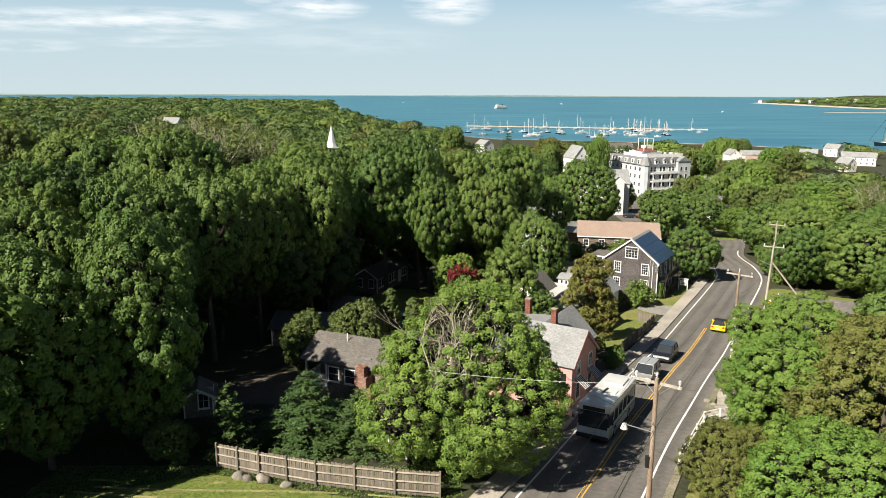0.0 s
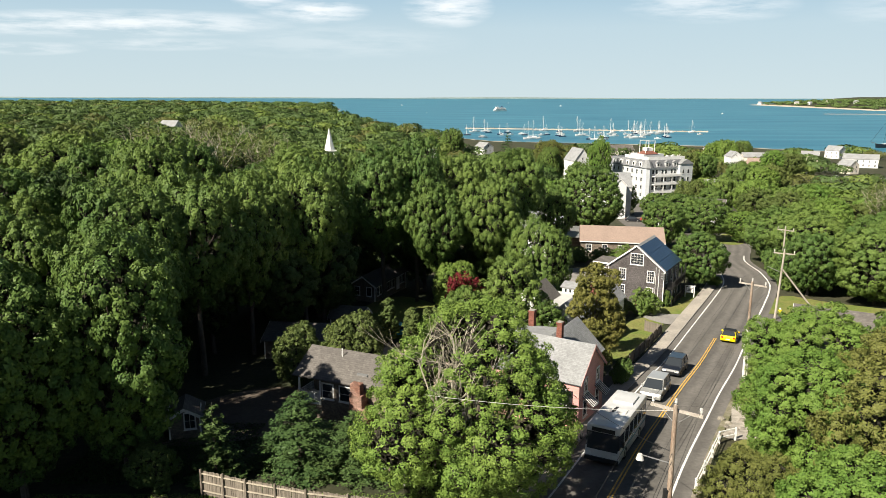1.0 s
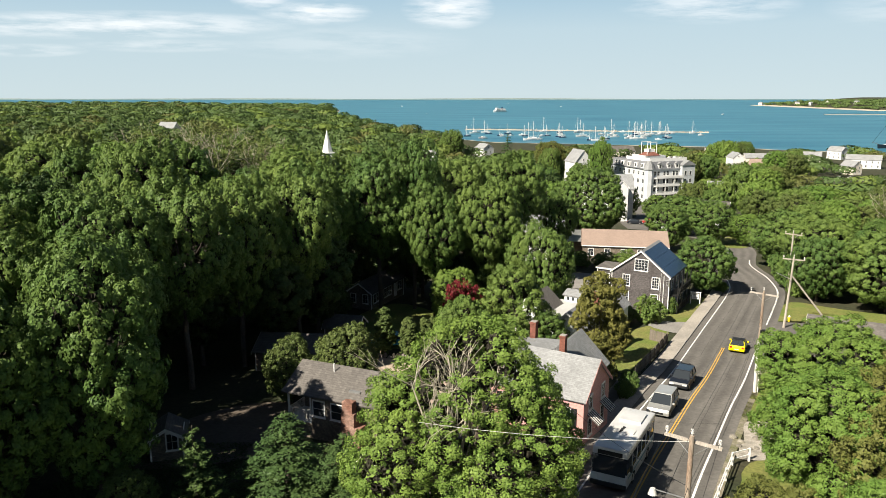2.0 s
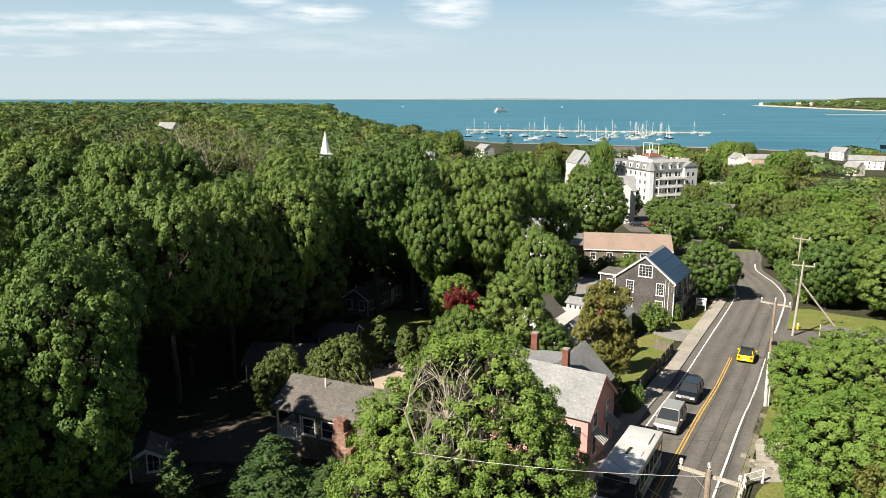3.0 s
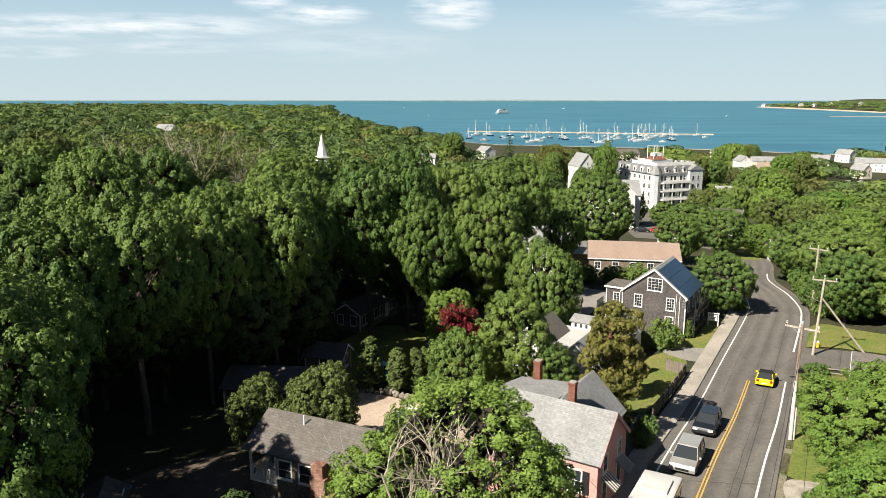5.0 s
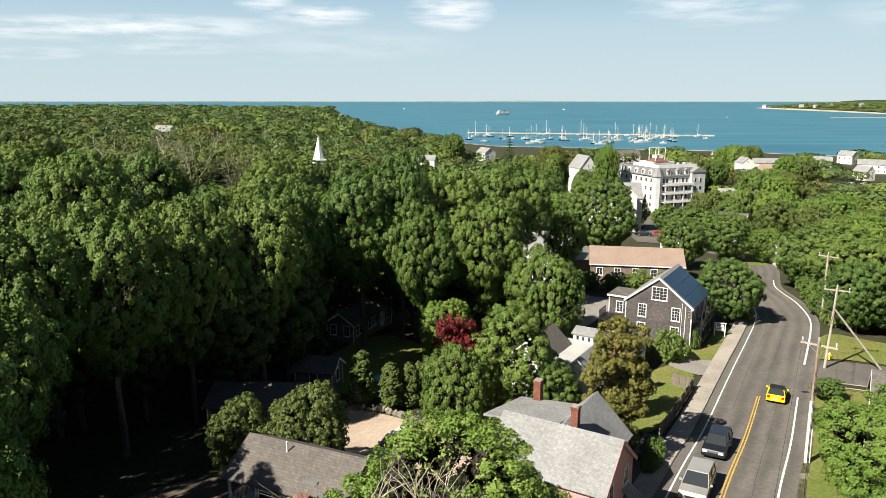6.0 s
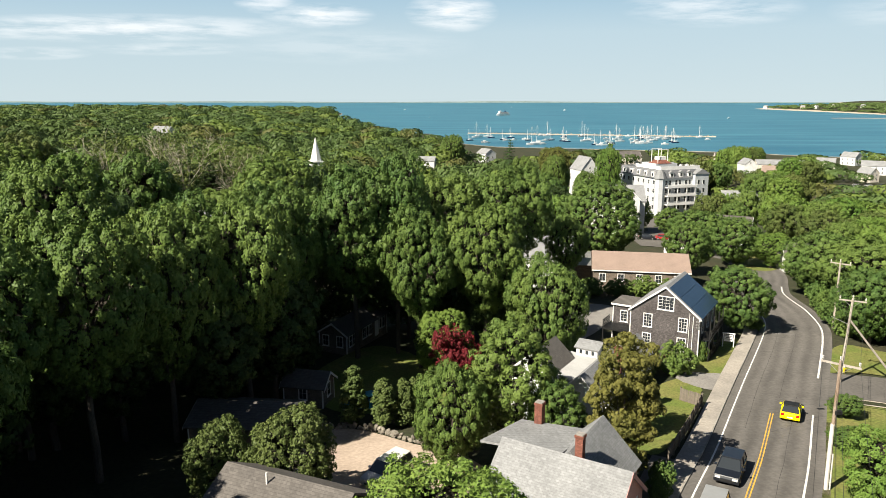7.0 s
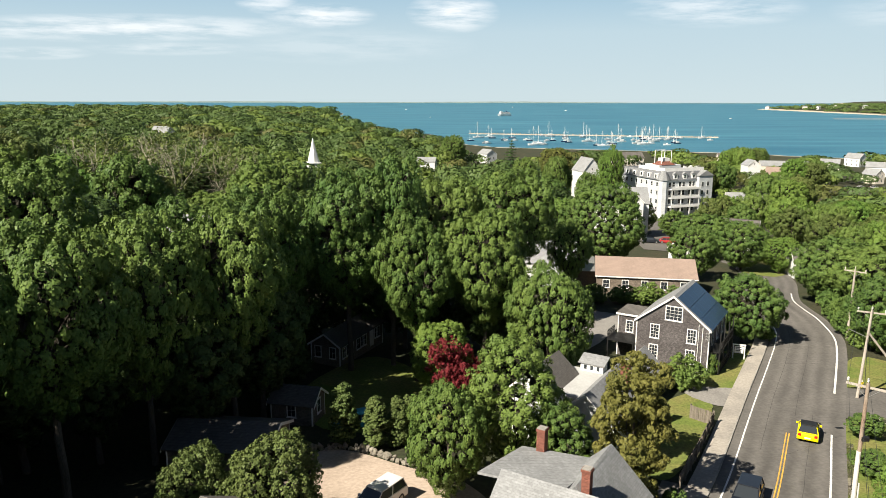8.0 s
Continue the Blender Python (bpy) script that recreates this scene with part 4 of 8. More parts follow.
# undergrowth and garden shrubs
for n, (key, x, y, top, r) in enumerate([
    ("shrub1", 29.6, 101.4, 2.9, 2.4), ("shrub0", 26.6, 101.6, 1.6, 1.8), ("shrub1", 34.3, 105.9, 1.4, 1.0), ("shrub1", 28.3, 141, 0.5, 2.6),
    ("shrub1", 32.8, 140.5, 0.4, 2.6), ("shrub1", 36.6, 140, 1.0, 2.6), ("shrub1", 40.4, 139.5, 0.5, 2.4), ("shrub1", 24.6, 141, 0.9, 2.6),
    ("maple2", 22.5, 134, 12.0, 3.4), ("small1", 12.0, 75.8, 8.6, 2.8), ("shrub1", 7.6, 71.5, 3.6, 1.8), ("shrub1", 19.8, 73.6, 3.2, 1.1),
    ("shrub1", 18.6, 71.0, 3.4, 1.0), ("cedar0", 20.5, 83.5, 6.5, 1.9), ("shrub1", 3.0, 81.6, 1.8, 1.2),
    ("shrub1", 46.5, 119.5, 0.2, 1.4), ("shrub0", -18.5, 47.6, 7.0, 1.8),
]):
    plant(key, x, y, top, r, 51 * n + 9)
# outermost left trees stand out of view, added to block sun from the woods
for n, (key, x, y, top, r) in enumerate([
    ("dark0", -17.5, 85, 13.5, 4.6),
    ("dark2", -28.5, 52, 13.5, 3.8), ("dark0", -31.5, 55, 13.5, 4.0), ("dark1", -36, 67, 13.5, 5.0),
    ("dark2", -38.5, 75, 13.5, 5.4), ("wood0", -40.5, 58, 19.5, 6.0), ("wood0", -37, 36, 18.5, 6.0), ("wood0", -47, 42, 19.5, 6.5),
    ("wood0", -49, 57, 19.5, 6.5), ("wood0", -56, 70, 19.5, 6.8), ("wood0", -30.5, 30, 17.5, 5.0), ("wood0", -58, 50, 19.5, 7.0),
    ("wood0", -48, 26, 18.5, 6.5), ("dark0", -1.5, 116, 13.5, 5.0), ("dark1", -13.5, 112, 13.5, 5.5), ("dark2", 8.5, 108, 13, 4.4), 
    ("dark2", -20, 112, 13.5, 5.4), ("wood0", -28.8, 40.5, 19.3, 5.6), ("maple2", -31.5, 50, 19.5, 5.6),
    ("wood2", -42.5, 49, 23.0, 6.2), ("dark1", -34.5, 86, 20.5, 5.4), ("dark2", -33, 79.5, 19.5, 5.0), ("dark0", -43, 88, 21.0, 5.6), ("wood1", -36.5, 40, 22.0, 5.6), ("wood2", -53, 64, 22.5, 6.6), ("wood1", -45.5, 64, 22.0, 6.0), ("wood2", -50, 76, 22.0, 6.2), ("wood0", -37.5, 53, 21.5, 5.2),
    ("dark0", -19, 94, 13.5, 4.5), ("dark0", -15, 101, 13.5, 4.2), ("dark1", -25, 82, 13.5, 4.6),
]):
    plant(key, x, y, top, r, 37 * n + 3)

# understory added to fill the black gaps, shade painted into its leaves
build_tree("under0", "understory_tree", "low shade-dark understory tree with foliage to the ground", I4, 95, LEAF_DARK_SHADE, 0.24, 0, 4.0, 8.0, bare=0.02, low=-0.8, trunk_r=0.12, limbs=3, dome=dict(clump=0.6, lobes=12))
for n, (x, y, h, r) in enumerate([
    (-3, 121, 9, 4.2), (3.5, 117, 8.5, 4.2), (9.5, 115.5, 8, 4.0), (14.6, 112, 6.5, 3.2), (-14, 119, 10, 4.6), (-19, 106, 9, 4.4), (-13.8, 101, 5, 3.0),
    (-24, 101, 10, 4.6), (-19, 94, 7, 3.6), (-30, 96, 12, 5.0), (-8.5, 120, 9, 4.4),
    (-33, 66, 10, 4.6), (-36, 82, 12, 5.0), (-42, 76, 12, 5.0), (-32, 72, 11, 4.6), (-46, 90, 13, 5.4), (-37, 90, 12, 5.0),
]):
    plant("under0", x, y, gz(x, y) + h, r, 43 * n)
for n, (x, y) in enumerate([(-36, 228), (-30.5, 226), (-42, 232), (-25, 230)]):
    plant("wood%d" % (n % 3), x, y, 11.2 + 0.4 * (n % 2), 5.2, 61 * n)
# bushes along the outside of the bend
for n, (x, y, h, r) in enumerate([(57.6, 116.5, 3.6, 2.2), (59.0, 121.5, 4.2, 2.4), (60.8, 126.8, 4.0, 2.4), (62.6, 132.4, 4.4, 2.6), (64.9, 138.6, 4.2, 2.6), (67.4, 145.4, 4.6, 2.8), (69.8, 151, 4.2, 2.8)]):
    plant("shrub1", x, y, gz(x, y) + h, r, 77 * n)

# the big tree before the houses
build_tree("front0", "maple_tree", "large sunlit maple with bare dead branches in its crown", I4, 80, LEAF_BRIGHT, 0.066, 0, 6.2, 14.0, bare=-0.03, trunk_r=0.26, limbs=18, low=-0.8, gap=(-1.0, -1.2, 2.1, 6.0), dome=dict(clump=0.38, cover=0.75, lobes=30, core=0.48, spread=1.95, lean=0.3, tuck=0.08, ragged=0.45, narrow=0.38))
front = plant("front0", 2.7, 46.0, 17.5, 7.3, 0)

# wood that fills the slopes behind: scattered trees that keep their distance
KEEP = [(o.matrix_basis.translation.x, o.matrix_basis.translation.y) for o in scene.objects if o.parent is None and o.get("category") == "tree"]


def wooded(x, y):
    """Where the scattered wood grows."""
    if y < 150 and -26 < x < 40 or y < 100 and -52 < x:
        return False
    if x < np.interp(y, [90, 130, 150, 200, 260, 400, 700, 1000, 1500, 2000, 3000], [-26, -10, 16, 36, 44, 40, -5, -60, -215, -290, -400]):
        return y < np.interp(x, CX, CY) - 25
    if 330 < y < 640 and 30 < x < 320 and y < np.interp(x, CX, CY) - 45:
        return noise.noise((x * 0.03, y * 0.03, 2)) > 0.12 and not (60 < x < 110 and y < 345)
    if y < 400 and x > np.interp(y, [60, 90, 130, 170, 230, 300, 400], [60, 62, 72, 90, 104, 140, 160]):
        return x < 300 and not (y > 330 and x > 180)
    return False


rng = np.random.default_rng(5)
count = 0
for _ in range(3000):
    y = rng.uniform(60, 235)
    x = rng.uniform(-0.62 * y - 30, 0.62 * y + 30)
    if not wooded(x, y):
        continue
    need = 9.2 + y * 0.016
    if any((x - a) ** 2 + (y - b) ** 2 < need * need for a, b in KEEP):
        continue
    KEEP.append((x, y))
    right = x > 40
    h = rng.uniform(7.5, 11.5) if right else rng.uniform(10.5, 19.5)
    key = "low%d" % rng.choice(3, p=(0.5, 0.26, 0.24)) if right else "wood%d" % rng.choice(5, p=(0.3, 0.24, 0.2, 0.15, 0.11))
    plant(key, x, y, gz(x, y) + h, rng.uniform(4.8, 7.2), rng.uniform(0, 360))
    count += 1


def far_wood(name, label, spots, seed, leaf):
    """Woods far off as one mass of leafy crowns: spots are (x, y, ground, height, radius)."""
    rng = np.random.default_rng(seed)
    vs = []
    for x, y, z, h, r in spots:
        size = r * (0.085 if y < 700 else 0.11)
        H = min(h * 0.8, r * 1.7)
        nl = 7
        lob = unit(rng.normal(size=(nl, 3)) + UP * 0.5) * np.array([r * 0.55, r * 0.55, H * 0.32])
        lr = np.concatenate([[0.74], rng.uniform(0.3, 0.46, nl)])
        lob = np.concatenate([[[0, 0, 0]], lob])
        axs = np.stack([lr * r, lr * r, lr * H * 0.62], 1)
        k = int(np.clip(3.6 * r * (r + H) / (1.1 * size * size), 60, 900))
        i = rng.choice(nl + 1, k, p=lr ** 2 / (lr ** 2).sum())
        o = unit(rng.normal(size=(k, 3)) + UP * 0.35)
        p = lob[i] + o * axs[i]
        hid = (((p[:, None] - lob[None]) / (axs[None] * 0.93)) ** 2).sum(2) < 1
        p, o = p[~hid.any(1)], o[~hid.any(1)]
        p = p * (1 + rng.normal(size=(len(p), 1)) * 0.035) + np.array([x, y, z + h - H * 0.62])
        vs.append(leaves_from(rng, p, unit(o + rng.normal(size=p.shape) * 0.2), size))
    ob = quads_mesh(name, np.concatenate(vs), 3, leaf)
    return tagged(ob, label, "woods", kind="stuff")


spots = [[], [], [], []]
y = 228.0
while y < 2700:
    step = 12.0 + y * 0.018
    x = -0.66 * y - 60
    while x < 0.62 * y + 60:
        px, py = x + rng.uniform(-0.4, 0.4) * step, y + rng.uniform(-0.4, 0.4) * step
        if wooded(px, py):
            kind = rng.choice(4, p=(0.5, 0.2, 0.23, 0.07))
            tall = rng.uniform(5.5, 9.5) if px > 30 else rng.uniform(7, 20) * np.interp(py, [300, 900], [1.0, 0.8])
            spots[kind].append((px, py, gz(px, py), tall, step * rng.uniform(0.40, 0.72)))
        x += step
    y += step * 0.9
far_wood("far_woods", "broad green woods reaching to the horizon", spots[0], 1, LEAF_FAR)
far_wood("far_woods", "fresh light green trees among the far woods", spots[1], 4, LEAF_FRESH)
far_wood("far_woods", "deep green trees among the far woods", spots[2], 5, LEAF_DEEP)
far_wood("far_oak_woods", "olive-tinted oak woods among the green", spots[3], 2, OLIVE_FAR)
hs = []
for _ in range(700):
    px, py = rng.uniform(1165, 1900), rng.uniform(1960, 3300)
    z = gz(px, py)
    if z > SEA + 2:
        hs.append((px, py, z, rng.uniform(6, 10), rng.uniform(10, 18)))
far_wood("headland_woods", "low green woods on the headland across the water", hs, 3, LEAF_FAR)

# ---- houses ----


def window(parent, m, w, h, cols=2, rows=3, trim=WHITE, sash=True):
    """A sash window on a wall: casing and bars as one mesh, with its pane. m: wall plane, local x along the wall, y outward, z up."""
    c = 0.11
    bar = 0.034

    def cuts(lo, hi, k):
        out = [(lo, True), (lo + c, False)]
        for i in range(1, k):
            mid = lo + c + (hi - lo - 2 * c) * i / k
            out += [(mid - bar / 2, True), (mid + bar / 2, False)]
        return out + [(hi - c, True), (hi, None)]
    xs, zs = cuts(-w / 2, w / 2, cols), cuts(0, h, rows)
    bm = bmesh.new()
    for yy, flip in ((0.05, False), (-0.02, True)):
        grid = {}
        for i, (x, _) in enumerate(xs):
            for j, (z, _) in enumerate(zs):
                grid[i, j] = bm.verts.new(m @ Vector((x, yy, z)))
        for i in range(len(xs) - 1):
            for j in range(len(zs) - 1):
                if xs[i][1] or zs[j][1]:
                    q = [grid[i, j], grid[i + 1, j], grid[i + 1, j + 1], grid[i, j + 1]]
                    bm.faces.new(q[::-1] if flip else q)
    rim = [e for e in bm.edges if len(e.link_faces) == 1]
    bmesh.ops.bridge_loops(bm, edges=[e for e in rim if all(abs(abs((m.inverted() @ v.co).x) - w / 2) < 1e-4 or (m.inverted() @ v.co).z < 1e-4 or (m.inverted() @ v.co).z > h - 1e-4 for v in e.verts)])
    bmesh.ops.recalc_face_normals(bm, faces=bm.faces[:])
    f = part("window", bm, trim, parent)
    part("pane", boxed(-w / 2 + c, w / 2 - c, -0.02, 0.012, c, h - c, m), GLASS, f)
    part("sill", boxed(-w / 2 - 0.04, w / 2 + 0.04, -0.02, 0.11, -0.06, -0.004, m), trim, f)
    return f


def face(x, y, z, turn):
    """A wall's plane: at x, y, z, its outward side turned by so many degrees from local -y (90: towards +x)."""
    return pose(x, y, z, 0, 0, turn + 180)


def gable_roof(parent, w, l, eave, ridge, mat, y0=0.0, over=0.25, x0=0.0, name="roof", thick=0.16, rake=True):
    """Two slopes with the ridge along local y; white rakes at the ends."""
    s = (ridge - eave) / (w / 2)
    ex, ez = w / 2 + over, eave - s * over
    for sgn in (-1, 1):
        bm = bmesh.new()
        slab(bm, [(x0 + sgn * ex, y0 - over, ez + 0.14), (x0, y0 - over, ridge + 0.14), (x0, y0 + l + over, ridge + 0.14), (x0 + sgn * ex, y0 + l + over, ez + 0.14)], thick)
        slope = part(name, bm, mat, parent)
        if rake:
            for yy in (y0 - over - 0.03, y0 + l + over):
                rb = bmesh.new()
                a, b = Vector((x0 + sgn * ex, yy, ez + 0.12)), Vector((x0, yy, ridge + 0.12))
                for p, q in ((a, b),):
                    vs = [rb.verts.new(v) for v in (p, q, q - Vector((0, 0, 0.26)), p - Vector((0, 0, 0.26)))]
                    vs2 = [rb.verts.new(v.co + Vector((0, 0.03, 0))) for v in vs]
                    rb.faces.new(vs); rb.faces.new(vs2[::-1])
                    for i in range(4):
                        rb.faces.new((vs[i], vs2[i], vs2[(i + 1) % 4], vs[(i + 1) % 4]))
                    bmesh.ops.recalc_face_normals(rb, faces=rb.faces[:])
                part("rake_board", rb, WHITE, slope)


def gable_body(parent, w, l, eave, ridge, mat, y0=0.0, x0=0.0, base=-1.5):
    bm = bmesh.new()
    prism(bm, [(x0 - w / 2, base), (x0 + w / 2, base), (x0 + w / 2, eave), (x0, ridge), (x0 - w / 2, eave)], l, Matrix.Translation((0, y0, 0)))
    bmesh.ops.recalc_face_normals(bm, faces=bm.faces[:])
    return part("wall", bm, mat, parent)


def corner_boards(parent, w, l, eave, x0=0.0, y0=0.0, base=-1.0, mat=None):
    for x in (-w / 2, w / 2):
        for y in (0, l):
            bm = boxed(x0 + x - 0.1 if x > 0 else x0 + x - 0.025, x0 + x + 0.025 if x > 0 else x0 + x + 0.1, y0 + y - 0.025 if y == 0 else y0 + y - 0.1, y0 + y + 0.1 if y == 0 else y0 + y + 0.025, base, eave)
            part("corner_board", bm, mat or WHITE, parent)


def chimney(parent, x, y, z0, z1, w=0.6, d=0.6, mat=None, cap=True, label="red brick chimney"):
    bm = boxed(x - w / 2, x + w / 2, y - d / 2, y + d / 2, z0, z1 - 0.22)
    box(bm, x - w / 2 - 0.05, x + w / 2 + 0.05, y - d / 2 - 0.05, y + d / 2 + 0.05, z1 - 0.22, z1 - 0.06)
    c = part("chimney", bm, mat or BRICK, parent, label)
    if cap:
        part("cap", boxed(x - w / 2, x + w / 2, y - d / 2, y + d / 2, z1 - 0.06, z1), KERB, c)
    return c


def railing(parent, p, q, h, mat, gap=0.13, bar=0.02, name="railing"):
    """A balustrade from p to q: top and bottom rail and single balusters."""
    p, q = Vector(p), Vector(q)
    for z in (h, 0.08):
        part("rail", tube(bmesh.new(), p + Vector((0, 0, z)), q + Vector((0, 0, z)), 0.03, n=4), mat, parent)
    k = max(2, int((q - p).length / gap))
    first = None
    for i in range(k + 1):
        a = p.lerp(q, i / k)
        if first is None:
            first = part("baluster", tube(bmesh.new(), (0, 0, 0.08), (0, 0, h), bar, n=4), mat, parent)
            o = first
        else:
            o = new("baluster", first.data)
            o.parent = parent
        o.matrix_basis = pose(a.x, a.y, a.z)


def simple_house(name, x, y, turn, w, l, eave, ridge, wall, roof, label, z=None, wins=(), rows=1, category="house", group="", stack=None, over=0.3):
    """A gabled house: gable end towards local -y. wins: window columns on the near gable as offsets; rows: storeys."""
    z = gz(x, y) if z is None else z
    t = thing(name, pose(x, y, z, 0, 0, turn), label, category, group)
    gable_body(t, w, l, eave, ridge, wall)
    gable_roof(t, w, l, eave, ridge, roof, over=over)
    corner_boards(t, w, l, eave)
    for r in range(rows):
        zz = 0.8 + r * 2.6
        for o in wins:
            window(t, face(o, 0, zz, 0), 0.95, 1.45, 2, 2)
        k = max(1, int(l / 3.2))
        for i in range(k):
            yy = l * (i + 0.5) / k
            window(t, face(-w / 2, yy, zz, -90), 0.95, 1.45, 2, 2)
            window(t, face(w / 2, yy, zz, 90), 0.95, 1.45, 2, 2)
    if ridge - eave > 2 and wins:
        window(t, face(0, 0, eave + 0.2, 0), 0.8, 1.2, 2, 2)
    if stack:
        chimney(t, stack[0], stack[1], ridge - 1.6, ridge + 1.0)
    return t


# the grey-shingled house with solar panels
def grey_house():
    zb = -1.3
    t = thing("grey_house", pose(30.0, 107.55, zb, 0, 0, -32), "two-storey weathered grey shingle house with white trim and solar panels", "house")
    W, L, E, R = 8.4, 8.7, 5.75, 9.05
    gable_body(t, W, L, E, R, GREY_SHINGLE)
    gable_roof(t, W, L, E, R, GREY_ROOF, over=0.22)
    corner_boards(t, W, L, E, mat=WHITE)
    window(t, face(0.1, 0, 6.15, 0), 2.0, 1.75, 4, 4)
    for x, z in ((-2.0, 3.7), (2.25, 3.75), (-2.05, 1.2), (2.2, 1.25)):
        window(t, face(x, 0, z, 0), 1.12, 1.75, 3, 4)
    for y in (1.6, 4.3, 7.0):
        for z in (1.0, 3.6):
            window(t, face(W / 2, y, z, 90), 0.95, 1.6, 2, 4)
    part("downpipe", tube(bmesh.new(), (3.45, -0.08, 0.2), (3.45, -0.08, 5.9), 0.05), WHITE, t)
    part("downpipe", tube(bmesh.new(), (3.0, -0.06, 0.2), (3.0, -0.06, 6.2), 0.035), WHITE, t)
    meters = bmesh.new()
    for z in (4.6, 4.95, 5.3):
        tube(meters, (4.1, -0.02, z), (4.1, -0.22, z), 0.1)
        box(meters, 3.8, 3.95, -0.12, 0, z - 0.08, z + 0.08)
    part("meter", meters, STEEL, t)
    # solar panels on the road-side slope
    s = (R - E) / (W / 2)
    n = Vector((s, 0, 1)).normalized()
    for i in range(5):
        for j in range(3):
            a0, a1 = 0.35 + j * 1.38, 0.35 + (j + 1) * 1.38 - 0.03
            y0, y1 = 0.05 + i * 1.73, 0.05 + (i + 1) * 1.73 - 0.03
            c = [Vector((a, y, R - s * a + 0.14)) + n * 0.09 for a, y in ((a0, y0), (a1, y0), (a1, y1), (a0, y1))]
            p = part("solar_panel", slab(bmesh.new(), c, 0.04), SOLAR, t, "dark blue solar panel")
    # two-storey porch added on the road side, black to stand in for deep shade
    for z in (0.25, 2.85):
        fl = part("porch_floor", boxed(W / 2 + 0.02, W / 2 + 1.1, 0.9, L - 0.2, z, z + 0.16), BLACK, t)
        railing(fl, (W / 2 + 1.05, 0.95, z + 0.16), (W / 2 + 1.05, L - 0.25, z + 0.16), 0.95, BLACK)
        railing(fl, (W / 2 + 0.1, 0.95, z + 0.16), (W / 2 + 1.05, 0.95, z + 0.16), 0.95, BLACK)
    for y in (0.96, 3.2, 5.9, L - 0.3):
        part("porch_post", boxed(W / 2 + 0.98, W / 2 + 1.1, y - 0.06, y + 0.06, -0.6, 5.35), BLACK, t)
    # low wing with a flat roof, and a deck with a black railing
    bm = boxed(-W / 2 - 3.1, -W / 2 - 0.003, 2.6, 6.6, -1.5, 5.15)
    wing = part("wing", bm, GREY_SHINGLE, t)
    part("flat_roof", boxed(-W / 2 - 3.3, -W / 2 - 0.003, 2.4, 6.8, 5.15, 5.38), DARK_ROOF, wing, "dark low-pitched roof")
    part("fascia", boxed(-W / 2 - 3.33, -W / 2 - 0.003, 2.36, 2.396, 5.12, 5.36), WHITE, wing)
    part("corner_board", boxed(-W / 2 - 3.12, -W / 2 - 3.0, 2.575, 2.65, -1, 5.14), WHITE, wing)
    window(t, face(-W / 2 - 1.6, 2.6, 3.0, 0), 1.0, 1.55, 2, 4)
    deck = part("deck", boxed(-W / 2 - 3.5, -W / 2 - 0.004, -0.2, 2.58, 2.5, 2.7), BLACK, t)
    railing(deck, (-W / 2 - 3.45, -0.15, 2.7), (-W / 2 - 0.1, -0.15, 2.7), 1.0, BLACK)
    railing(deck, (-W / 2 - 3.45, -0.15, 2.7), (-W / 2 - 3.45, 2.5, 2.7), 1.0, BLACK)
    for x in (-W / 2 - 3.4, -W / 2 - 0.25):
        part("deck_post", boxed(x - 0.07, x + 0.07, -0.18, -0.04, -1.2, 2.5), BLACK, t)
    # bulkhead of brick and a white stoop at the front
    part("bulkhead", boxed(0.2, 1.2, -0.5, -0.005, -0.6, 0.85), BRICK, t)
    part("stoop_post", boxed(1.35, 1.6, -0.6, -0.35, -0.6, 1.2), WHITE, t)
    return t


grey_house()


